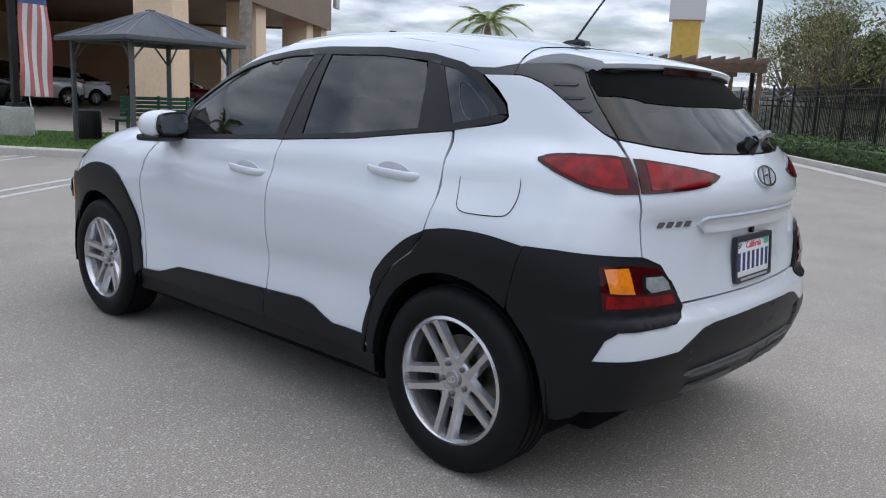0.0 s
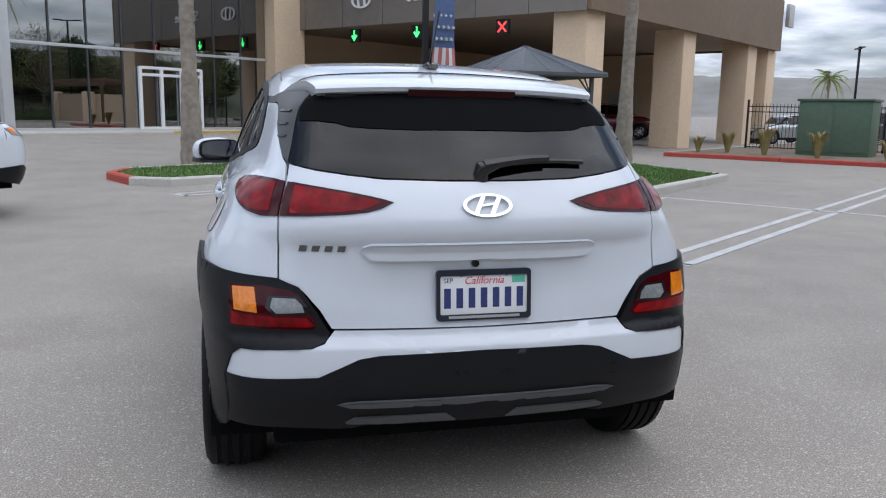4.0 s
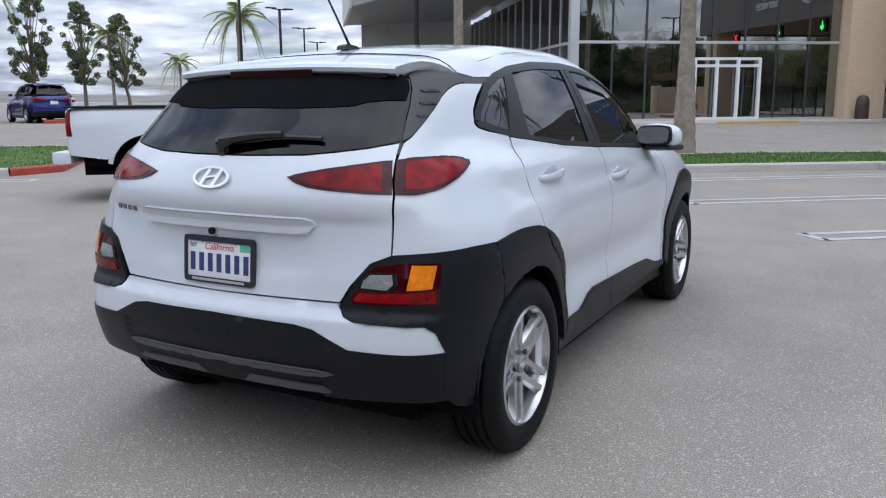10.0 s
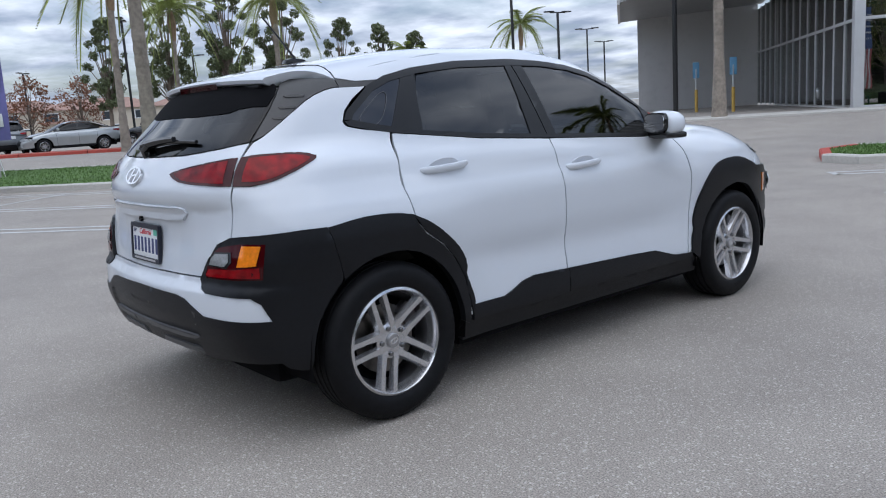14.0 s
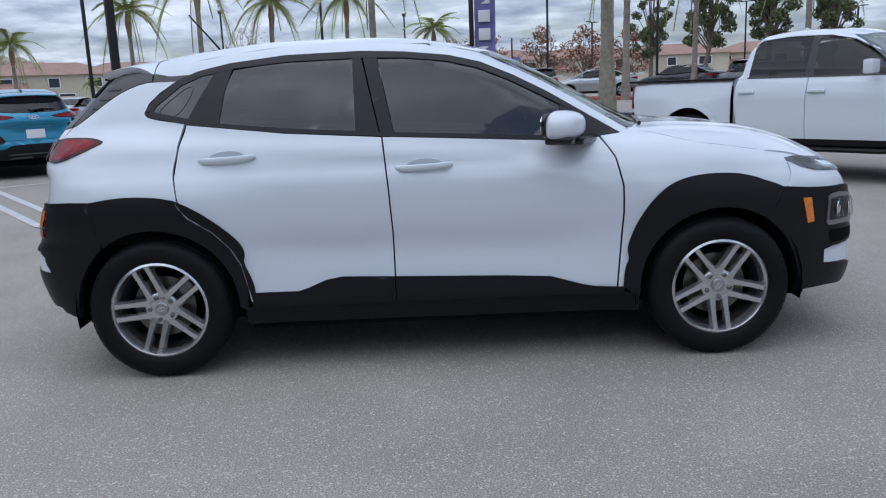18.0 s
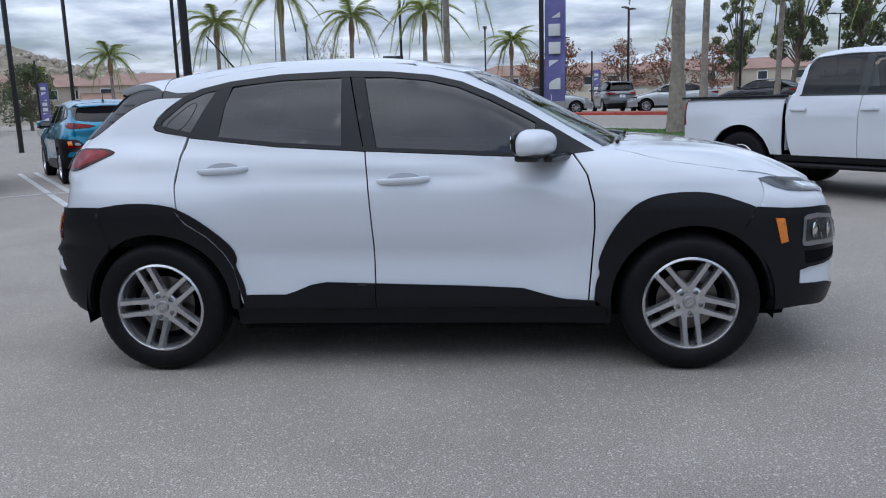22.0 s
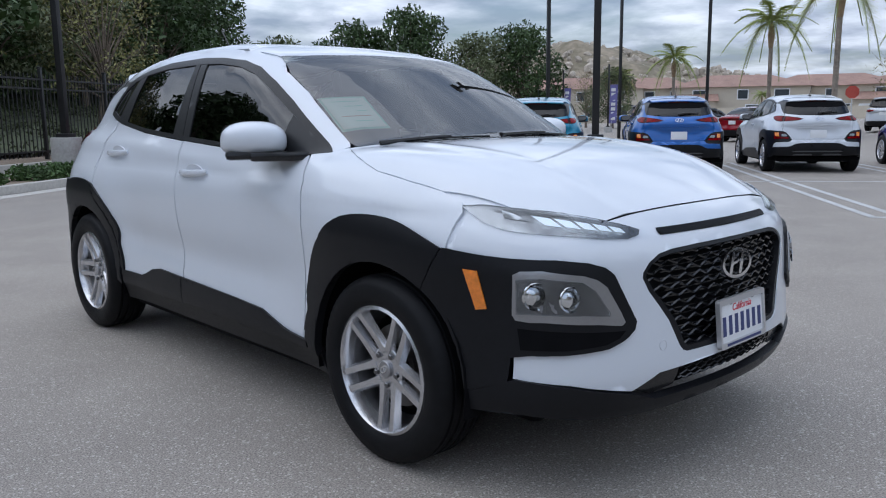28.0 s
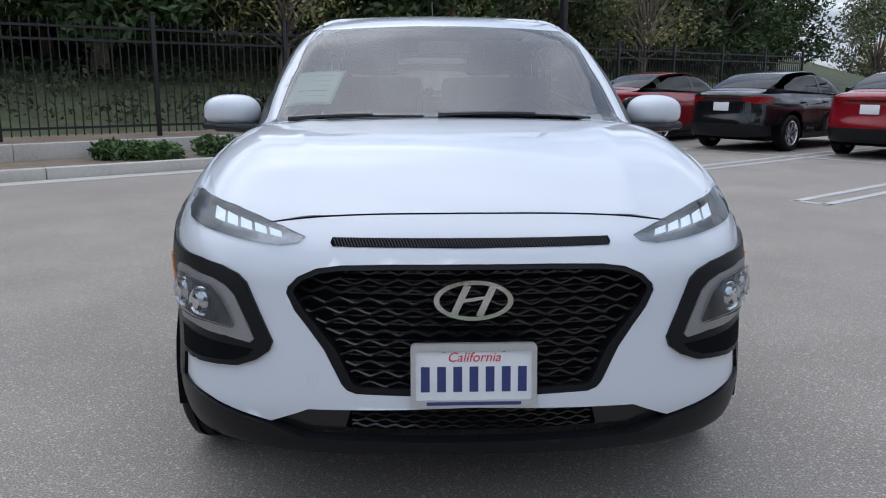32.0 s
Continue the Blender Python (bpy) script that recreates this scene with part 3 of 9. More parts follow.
    cap = part("hub_cap", disc(lathe([(h * 0.60, 0.030), (h * 0.70, 0.030), (h * 0.73, 0.027), (h * 0.73, 0.024)], 28), h * 0.73, 0.024), M["satin"], w)
    bm = ring(oval(0.019, 0.011, 20), oval(0.0155, 0.008, 20), h * 0.73, h * 0.755)
    prism([(-0.004, -0.008), (0.000, -0.008), (0.004, 0.008), (0.0, 0.008)], h * 0.73, h * 0.752, bm=bm)
    part("badge", bm, M["chrome"], cap)
    for k in range(5):
        a = 2 * math.pi * k / 5
        bm = disc(lathe([(h * 0.5, 0.0105), (h * 0.70, 0.0105), (h * 0.73, 0.007)], 6), h * 0.73, 0.007, 6)
        bmesh.ops.translate(bm, vec=(0, -0.056 * math.sin(a), 0.056 * math.cos(a)), verts=bm.verts)
        part("wheel_nut", bm, M["badge_dark"] if style == "double" else M["satin"], w)
    return w


# ---- the white crossover ----
CROSSOVER = Shell(
    width=((0.15, 0.80), (0.25, 0.835), (0.35, 0.858), (0.45, 0.852), (0.58, 0.850), (0.72, 0.862), (0.82, 0.866), (0.89, 0.858), (0.95, 0.836), (1.02, 0.812), (1.10, 0.785), (1.20, 0.748), (1.5, 0.6)),
    nose=((0.15, 1.98), (0.22, 2.05), (0.30, 2.115), (0.40, 2.135), (0.50, 2.128), (0.60, 2.118), (0.70, 2.107), (0.80, 2.090), (0.86, 2.055), (0.92, 2.00), (1.1, 1.9)),
    tail=((0.20, 1.86), (0.30, 1.91), (0.40, 1.955), (0.50, 1.980), (0.60, 1.975), (0.64, 1.950), (0.70, 1.942), (0.85, 1.932), (0.95, 1.935), (1.02, 1.920), (1.07, 1.902), (1.12, 1.88), (1.2, 1.83), (1.4, 1.70)),
    top=((-2.0, 1.152), (-1.5, 1.182), (-1.1, 1.16), (-0.6, 1.11), (-0.2, 1.08), (0.5, 1.05), (0.85, 1.075), (1.13, 1.085), (1.30, 1.075), (1.50, 1.052), (1.70, 1.010), (1.85, 0.968), (1.98, 0.925), (2.06, 0.88), (2.12, 0.82), (2.2, 0.70)),
    roof=((-2.1, 0.1), (-1.975, 0.95), (-1.915, 1.09), (-1.75, 1.265), (-1.60, 1.395), (-1.50, 1.432), (-1.35, 1.468), (-1.0, 1.520), (-0.72, 1.542), (-0.34, 1.545), (0.0, 1.522), (0.26, 1.478), (0.42, 1.420), (0.60, 1.330), (0.85, 1.195), (1.05, 1.085), (1.3, 0.93), (2.2, 0.1)),
    cabin=((0.9, 0.84), (1.02, 0.812), (1.10, 0.784), (1.20, 0.746), (1.30, 0.704), (1.40, 0.655), (1.50, 0.60), (1.6, 0.54)),
    taper=((-2.0, -0.20), (-1.7, -0.125), (-1.4, -0.073), (-1.0, -0.018), (-0.5, 0.0), (0.2, 0.0), (0.5, -0.012), (0.8, -0.058), (1.0, -0.11), (1.3, -0.2)),
    nf=(8.8, 6.4), nr=12.0, bow=(0.26, (0.15, 0.30)), bowr=(0.28, 0.10),
)
BELT = [(-1.13, 1.160), (-0.672, 1.106), (-0.231, 1.075), (0.20, 1.050), (0.514, 1.030), (0.757, 1.034)]
DLO_TOP = [(-1.325, 1.224), (-1.303, 1.258), (-1.172, 1.360), (-1.080, 1.397), (-0.930, 1.428), (-0.67, 1.455), (-0.32, 1.461), (-0.119, 1.450), (0.082, 1.427), (0.232, 1.390), (0.383, 1.323), (0.535, 1.243), (0.688, 1.150), (0.864, 1.044)]


A_PILLAR = [(y + 0.020, z + 0.030) for y, z in DLO_TOP[10:]]


def arc(cy, cz, r, a0, a1, n=14):
    return [(cy + r * math.cos(radians(a0 + (a1 - a0) * i / n)), cz + r * math.sin(radians(a0 + (a1 - a0) * i / n))) for i in range(n + 1)]


def shifted(poly, dy, dz):
    return [(a + dy, b + dz) for a, b in poly]


SHOULDER = smooth_curve((-1.9, 1.075), (-1.2, 1.060), (-0.665, 1.036), (-0.38, 1.022), (-0.025, 0.990), (0.313, 0.958), (0.563, 0.895), (0.779, 0.806), (0.9, 0.76))
WING_LINE = smooth_curve((0.2, 1.0), (0.7, 0.985), (1.1, 0.965), (1.5, 0.915), (1.7, 0.89))
TUCK = smooth_curve((-1.2, 0.62), (-0.6, 0.56), (0.0, 0.545), (0.8, 0.53))


def body_relief(p):
    """The body's shoulder line, the line over the front wing and the tuck above the sill."""
    y, z = p[:, 1], p[:, 2]
    fade = np.clip((0.95 - y) / 0.5, 0, 1) * np.clip((y + 1.75) / 0.4, 0, 1)
    d = (z - SHOULDER(y)) / 0.042
    a = 0.008 * np.exp(-d * d) * fade
    d = (z - WING_LINE(y)) / 0.05
    b = 0.006 * np.exp(-d * d) * np.clip((y - 0.35) / 0.5, 0, 1)
    d = (z - TUCK(y)) / 0.075
    c = -0.012 * np.exp(-d * d) * np.clip((0.80 - y) / 0.3, 0, 1) * np.clip((y + 0.95) / 0.3, 0, 1)
    return a + b + c


def emblem(parent, shell, kind, z, a, b, off, name="emblem"):
    """A chrome oval ring round a slanting bar, lying on the body."""
    m = bpy.data.meshes.new(name)
    p, n = shell.chart(kind, np.array([[0.0, z]]))
    p, n = p[0], n[0]
    f = 1 if kind == "nose" else -1
    bm = bmesh.new()
    q = (Matrix.Translation(Vector(p) + Vector(n) * off) @ Vector(n).to_track_quat("Y", "Z").to_matrix().to_4x4())
    ring(oval(a, b, 48), oval(a * 0.86, b * 0.80, 48), 0, 0.009, "y", bm, q)
    for s in (-1, 1):
        c = s * a * 0.33
        prism([(c - a * 0.27, -b * 0.74), (c - a * 0.09, -b * 0.78), (c + a * 0.27, b * 0.74), (c + a * 0.09, b * 0.78)], 0, 0.008, "y", bm, m=q @ Matrix.Diagonal((-1, 1, 1, 1)))
    prism([(-a * 0.38, -b * 0.14), (a * 0.30, b * 0.06), (a * 0.38, b * 0.24), (-a * 0.30, b * 0.06)], 0, 0.0075, "y", bm, m=q @ Matrix.Diagonal((-1, 1, 1, 1)))
    return part(name, bm, M["chrome"], parent, "chrome oval emblem")


def rounded(a, b, r, n=5):
    """A rectangle of half sizes a and b with round corners."""
    return [(sx * (a - r) + r * math.cos(radians(t0 + 90 * i / n)), sz * (b - r) + r * math.sin(radians(t0 + 90 * i / n))) for sx, sz, t0 in ((1, 1, 0), (-1, 1, 90), (-1, -1, 180), (1, -1, 270)) for i in range(n + 1)]


def number_plate(parent, q, dark, stickers):
    """A number plate in its holder; its number is plain bars."""
    pl = tagged(new("number_plate"), "white number plate in a " + ("dark blue" if dark else "grey") + " holder")
    pl.parent = parent
    pl.matrix_basis = q
    part("plate_sheet", boxed(-0.148, 0.148, 0, 0.006, -0.072, 0.072, 0.002), M["plate_white"], pl)
    part("plate_holder", ring(rounded(0.157, 0.081, 0.012), rounded(0.145, 0.062, 0.006), -0.004, 0.012, "y"), M["plate_dark"] if dark else M["silver_bezel"], pl)
    for k in range(7):
        c = -0.121 + 0.0403 * k
        part("number_bar", boxed(c - 0.011, c + 0.011, 0.0055, 0.0068, -0.042, 0.022), M["plate_blue"], pl, smooth=False)
    lettering("California", 0.034, M["plate_red"], pl, pose(0, 0.0064, 0.045, 90, 0, 180), "state_name", shear=0.25)
    part("dealer_bar", boxed(-0.118, 0.118, 0.011, 0.0128, -0.0745, -0.066), M["silver_bezel"] if dark else M["plate_blue"], pl, smooth=False)
    if stickers:
        part("year_sticker", boxed(-0.138, -0.094, 0.0055, 0.0070, 0.036, 0.060), M["plate_green"], pl, smooth=False)
        lettering("SEP", 0.021, M["plate_blue"], pl, pose(0.118, 0.0064, 0.046, 90, 0, 180), "month_name")
    for s in (-1, 1):
        part("screw", disc(lathe([(0.006, 0.006), (0.010, 0.005)], 10, "y", m=pose(s * 0.075, 0, 0.063)), 0.010, 0.005, 10, "y", pose(s * 0.075, 0, 0.063)), M["satin"], pl)
    return pl


def side_mirror(parent, side, body, m):
    mi = tagged(new("wing_mirror"), "")
    mi.parent = parent
    mi.matrix_basis = m
    bm = bmesh.new()
    bmesh.ops.create_uvsphere(bm, u_segments=24, v_segments=14, radius=1.0)
    for v in bm.verts:
        x, y, z = v.co
        e = lambda c, k: math.copysign(abs(c) ** k, c)
        v.co = (0.112 * e(x, 0.75) * side, 0.098 * e(y, 0.85) * (1 if y > 0 else 0.42), 0.066 * e(z, 0.72) - 0.012 * x * x)
    part("housing", bm, body, mi)
    bm = prism(chaikin([(-0.092, -0.050), (0.096, -0.046), (0.100, 0.034), (0.07, 0.050), (-0.07, 0.046), (-0.095, 0.02)], 2), -0.047, -0.041, "y")
    part("mirror_glass", bm, M["mirror"], mi)
    bm = prism(chaikin([(-0.10, -0.060), (0.104, -0.056), (0.108, 0.04), (0.075, 0.058), (-0.075, 0.054), (-0.104, 0.025)], 2), -0.0405, -0.028, "y")
    part("mirror_surround", bm, M["gloss_black"], mi)
    bm = boxed(-0.20 if side > 0 else -0.02, 0.02 if side > 0 else 0.20, -0.010, 0.105, -0.086, -0.050, 0.014)
    part("arm", bm, M["gloss_black"], mi)
    part("lower_cover", boxed(-0.098, 0.098, -0.034, 0.080, -0.080, -0.046, 0.016), M["gloss_black"], mi)
    return mi


M["lamp_chrome"] = paint("grey lamp reflector", (0.52, 0.53, 0.54), rough=0.22, metal=0.7, vary=0.45, scale=55, coat=0.3)
M["lamp_bowl"] = paint("grey lamp bowl", (0.20, 0.205, 0.21), rough=0.22, metal=0.6, vary=0.3, scale=35)
M["pillar_grey"] = paint("dark grey pillar plastic", (0.042, 0.041, 0.041), rough=0.40, vary=0.12, scale=50, bump=0.05, bscale=800)
M["fin_grey"] = paint("grey bumper fin", (0.085, 0.086, 0.09), rough=0.42, vary=0.12, scale=50, bump=0.05, bscale=800)
M["mirror"] = paint("mirror", (0.85, 0.86, 0.88), rough=0.02, metal=1.0)


def door_handle(parent, y, z, shell, side, body):
    p, n = shell.chart("side", np.array([[y, z]]))
    x = p[0][0]
    h = tagged(new("door_handle"), "")
    h.parent = parent
    h.matrix_basis = pose(side * x, y, z, 0, 0, 0) @ Matrix.Diagonal((side, 1, 1, 1)) @ pose(0, 0, 0, 3, 14, 0)
    bm = bmesh.new()
    pts = [(0.004, -0.125, 0), (0.026, -0.105, 0.001), (0.036, -0.05, 0.001), (0.037, 0.03, 0), (0.032, 0.09, 0), (0.010, 0.125, 0)]
    tube(pts, [0.010, 0.0135, 0.0145, 0.0145, 0.0140, 0.010], 10, bm)
    for v in bm.verts:
        v.co.x = 0.7 * v.co.x
        v.co.z *= 1.15
    part("grip", bm, body, h)
    # flat disc, no hollow: the cup's shade is only its darker white
    bm = prism([(a * 0.085, b * 0.036) for a, b in oval(1, 1, 24)], -0.002, 0.0015, "x")
    part("recess", bm, M["recess"], h)
    return h


# body white darkened to paint in a cup's shade; also colours the tow cover gap
M["recess"] = paint("shaded handle cup", (0.62, 0.64, 0.68), rough=0.35, coat=1.0, vary=0.02, scale=60)


def crossover(m, body, label, hero=True, group=""):
    car = thing("crossover_car", label, "car", m, group)
    S = CROSSOVER
    P = lambda *a, **k: panel(*a, **k)
    clad, seam = M["cladding"], M["seam"]
    fine, wide = (0.03, 0.05) if hero else (0.07, 0.10)
    rear_arch, front_arch = (-1.292, 0.33), (1.298, 0.33)
    # wings, doors, quarters
    hood_edge = [(0.91, 1.058), (1.02, 1.036), (1.11, 1.012), (1.20, 0.988), (1.36, 0.963), (1.51, 0.937), (1.60, 0.909)]
    fender = [(0.828, 0.345), (0.845, 0.54), (0.856, 0.69), (0.853, 0.815), (0.824, 0.94), (0.766, 1.036), (0.83, 1.052)] + hood_edge + [(1.617, 0.882), (1.60, 0.80), (1.60, 0.70)] + arc(*front_arch, 0.42, 45, 172) + [(0.882, 0.345)]
    front_door = [(0.820, 0.345), (0.837, 0.54), (0.848, 0.69), (0.845, 0.815), (0.816, 0.94), (0.757, 1.032)] + shifted(BELT[::-1][1:-2], 0, -0.003) + [(-0.231, 1.072), (-0.211, 0.852), (-0.200, 0.651), (-0.199, 0.433), (-0.199, 0.345)]
    rear_door = [(-0.205, 0.345), (-0.206, 0.433), (-0.207, 0.651), (-0.218, 0.852), (-0.238, 1.071), (-0.672, 1.103), (-1.128, 1.157), (-1.158, 1.031), (-1.172, 0.932), (-1.157, 0.832), (-1.138, 0.765)] + arc(*rear_arch, 0.42, 68, 5) + [(-0.868, 0.345)]
    side_step = fine if hero else wide
    both("front_wing", S, "side", fender, body, car, step=side_step, relief=body_relief)
    doors = both("front_door", S, "side", front_door, body, car, step=side_step, relief=body_relief, lip=0.0015)
    rdoors = both("rear_door", S, "side", rear_door, body, car, step=side_step, relief=body_relief, lip=0.0015)
    q = S.outline("tail", [("y", -1.137, 1.164), ("y", -1.262, 1.182), ("y", -1.316, 1.196), ("y", -1.333, 1.217), ("y", -1.311, 1.262), ("y", -1.185, 1.356), ("y", -1.323, 1.355), ("y", -1.362, 1.347), ("y", -1.41, 1.331), ("y", -1.456, 1.310), ("y", -1.535, 1.261), ("y", -1.611, 1.210), ("y", -1.666, 1.176), ("x", 0.604, 1.160), ("x", 0.612, 1.108), ("x", 0.626, 1.05), ("x", 0.639, 1.004), ("x", 0.642, 0.935), ("x", 0.644, 0.80), ("x", 0.66, 0.72), ("y", -1.66, 0.70), ("y", -1.60, 0.68)])
    q += [(S.s_of("tail", "y", y, z), z) for y, z in arc(*rear_arch, 0.42, 128, 70, 8)] + S.outline("tail", [("y", -1.145, 0.765), ("y", -1.164, 0.832), ("y", -1.179, 0.932), ("y", -1.165, 1.031)])
    both("rear_quarter", S, "tail", q, body, car, step=side_step, relief=body_relief, label="")
    # roof
    top_front = [(0.0, 0.335), (0.25, 0.318), (0.45, 0.275), (0.545, 0.235)]
    rails = [(y, z + 0.042) for y, z in DLO_TOP[4:11]]
    rp, _ = S.chart("side", np.array(rails))
    side_x = [(float(p[0]) - 0.0005, float(p[1])) for p in rp][::-1]
    end_z = [(-1.13, 1.437), (-1.21, 1.433), (-1.292, 1.424)]
    ep, _ = S.chart("side", np.array(end_z))
    roof = mirrored(top_front + [(x, y) for x, y in side_x if y < 0.12] + [(float(p[0]) - 0.0005, float(p[1])) for p in ep] + [(0.30, -1.292), (0.0, -1.292)])
    P("roof", S, "top", roof, body, car, step=side_step, label="")
    rail = [(-1.115, 1.383)] + [(y, z) for y, z in DLO_TOP[3:]] + [(0.905, 1.062)] + A_PILLAR[::-1] + rails[::-1][1:] + end_z + [(-1.292, 1.396), (-1.217, 1.380)]
    both("roof_rail", S, "side", rail, body, car, step=side_step, off=0.0012)
    both("roof_strip", S, "side", [(-1.100, 1.385), (-1.217, 1.379), (-1.296, 1.395), (-1.296, 1.357), (-1.168, 1.357)], M["pillar_grey"], car, off=-0.001, depth=0.012, step=side_step)
    # bonnet
    hp, _ = S.chart("side", np.array(hood_edge))
    edge_x = [(float(p[0]) - 0.004, float(p[1])) for p in hp]
    edge_z = smooth_curve((0.0, 0.8800), (0.14, 0.8792), (0.26, 0.8765), (0.377, 0.8705), (0.47, 0.861), (0.53, 0.852), (0.60, 0.838))
    front_x = np.linspace(0.0, 0.53, 16)
    fp, fn = S.chart("nose", np.array([(S.s_of("nose", "x", x, float(edge_z(x))), float(edge_z(x))) for x in front_x]))
    hood = mirrored([(float(p[0]), float(p[1]) - 0.002) for p in fp] + [(0.61, 1.862), (0.70, 1.755)] + edge_x[::-1][1:] + [(0.66, 0.93), (0.45, 1.035), (0.2, 1.085), (0.0, 1.095)])
    crease = lambda uv: 0.006 * np.exp(-(((np.abs(uv[:, 0]) - 0.52 + 0.10 * (uv[:, 1] - 1.0)) / 0.045) ** 2))
    P("bonnet", S, "top", hood, body, car, step=fine if hero else wide, shape=crease, lip=0.001)
    # nose
    grille_rim = [("x", 0.0, 0.769), ("x", 0.20, 0.768), ("x", 0.329, 0.764), ("x", 0.392, 0.755), ("x", 0.440, 0.733), ("x", 0.466, 0.707), ("x", 0.470, 0.690), ("x", 0.450, 0.648), ("x", 0.412, 0.600), ("x", 0.375, 0.550), ("x", 0.332, 0.464), ("x", 0.318, 0.449), ("x", 0.295, 0.441), ("x", 0.0, 0.438)]
    outer = S.outline("nose", grille_rim)
    nose = [(0.0, 0.412)] + outer[::-1]
    nose += S.outline("nose", [("x", float(x), float(edge_z(x)) - 0.002) for x in front_x] + [("x", 0.60, 0.866), ("y", 1.70, 0.905), ("y", 1.622, 0.895), ("y", 1.605, 0.78), ("y", 1.72, 0.73), ("x", 0.70, 0.735), ("x", 0.62, 0.715), ("x", 0.57, 0.63), ("x", 0.54, 0.55), ("x", 0.61, 0.505), ("y", 1.82, 0.52), ("y", 1.82, 0.40), ("x", 0.70, 0.39), ("x", 0.52, 0.352), ("x", 0.42, 0.395)])
    fix = []
    for s, z in nose:
        if not fix or (abs(fix[-1][0] - s) + abs(fix[-1][1] - z)) > 1e-4:
            fix.append((s, z))
    both("front_bumper", S, "nose", fix, body, car, step=side_step, depth=0.03)
    # grille
    inner = S.outline("nose", [("x", 0.0, 0.757), ("x", 0.20, 0.756), ("x", 0.325, 0.752), ("x", 0.384, 0.744), ("x", 0.428, 0.725), ("x", 0.450, 0.704), ("x", 0.452, 0.690), ("x", 0.428, 0.650), ("x", 0.385, 0.600), ("x", 0.345, 0.550), ("x", 0.306, 0.470), ("x", 0.298, 0.462), ("x", 0.285, 0.458), ("x", 0.0, 0.455)])
    g = tagged(new("grille"), "black mesh grille")
    g.parent = car
    panel("grille_back", S, "nose", mirrored(outer), seam, g, off=-0.055, depth=0, step=0.06)
    for left in (False, True):
        panel("grille_surround", S, "nose", outer + inner[::-1], M["cladding"], g, off=-0.004, depth=0.045, step=0.04, left=left)
    if hero:
        bm = bmesh.new()
        for row in range(12):
            z = 0.755 - 0.0265 * row
            reach = np.interp(z, [0.455, 0.55, 0.65, 0.70, 0.73, 0.757], [0.295, 0.345, 0.428, 0.455, 0.43, 0.32])
            xs = np.arange(-0.45, 0.4501, 0.0125)
            xs = xs[np.abs(xs) < reach]
            phase = (row % 2) * 0.5
            zz = z + 0.0085 * np.clip(np.abs(((xs / 0.075 + phase) % 1) - 0.5) * 4 - 1, -0.8, 0.8)
            p, n = S.chart("nose", np.stack([xs, zz], 1))
            tube([tuple(v) for v in p - n * 0.022], 0.0042, 4, bm, cap=False)
        part("grille_mesh", bm, M["gloss_black"], g)
        bm = bmesh.new()
        for row in range(15):
            z = 0.755 - 0.02 * row
            p, n = S.chart("nose", np.stack([np.linspace(-0.36, 0.36, 13), np.full(13, z)], 1))
            tube([tuple(v) for v in p - n * 0.042], 0.003, 4, bm, cap=False)
        part("grille_slats", bm, M["gloss_black"], g)
    emblem(car, S, "nose", 0.683, 0.099, 0.050, -0.006)
    # slot under the bonnet, lower intake and lip
    P("nose_slot", S, "nose", mirrored([(0.0, 0.827), (0.352, 0.826), (0.357, 0.815), (0.352, 0.806), (0.0, 0.805)]), seam, car, off=0.0015, depth=0, step=0.05)
    if hero:
        bm = bmesh.new()
        for i in range(88):
            x = -0.345 + 0.69 * i / 87
            p, n = S.chart("nose", np.array([[x - 0.005, 0.807], [x + 0.005, 0.825]]))
            tube([tuple(v) for v in p + n * 0.002], 0.0014, 4, bm, cap=False)
        part("slot_mesh", bm, M["gloss_black"], car)
    lip = S.outline("nose", [("x", 0.0, 0.318), ("x", 0.30, 0.316), ("x", 0.43, 0.314), ("x", 0.515, 0.345), ("x", 0.70, 0.385), ("y", 1.83, 0.400), ("y", 1.68, 0.345), ("y", 1.662, 0.285), ("y", 1.84, 0.292), ("x", 0.45, 0.270), ("x", 0.0, 0.282)])
    both("front_lip", S, "nose", lip, clad, car, off=0.010, depth=0.03, step=side_step)
    intake = [(0.0, 0.412), (0.42, 0.395), (0.515, 0.35), (0.43, 0.312), (0.0, 0.315)]
    P("lower_intake", S, "nose", mirrored(intake), seam, car, off=-0.045, depth=0, step=0.06)
    for left in (False, True):
        panel("intake_side", S, "nose", [(0.31, 0.402), (0.42, 0.393), (0.512, 0.35), (0.43, 0.315), (0.33, 0.330)], M["gloss_black"], car, off=-0.018, depth=0.03, step=0.05, left=left)
    if hero:
        bm = bmesh.new()
        for row in range(4):
            xs = np.linspace(-0.31, 0.31, 50)
            zz = 0.345 + 0.017 * row + 0.006 * np.clip(np.abs(((xs / 0.05 + row * 0.5) % 1) - 0.5) * 4 - 1, -0.8, 0.8)
            p, n = S.chart("nose", np.stack([xs, zz], 1))
            tube([tuple(v) for v in p - n * 0.02], 0.0032, 4, bm, cap=False)
        part("intake_mesh", bm, M["gloss_black"], car)
    both("roof_corner_backing", S, "top", [(0.46, 0.10), (0.645, 0.02), (0.665, 0.22), (0.69, 0.42), (0.64, 0.44), (0.56, 0.30), (0.46, 0.30)], body, car, off=-0.006, depth=0, step=side_step)
    both("pillar_backing", S, "tail", S.outline("tail", [("y", -1.45, 1.24), ("y", -1.66, 1.24), ("x", 0.53, 1.23), ("x", 0.590, 1.135), ("y", -1.72, 1.125), ("y", -1.50, 1.18)]), M["pillar_grey"], car, off=-0.007, depth=0, step=side_step)
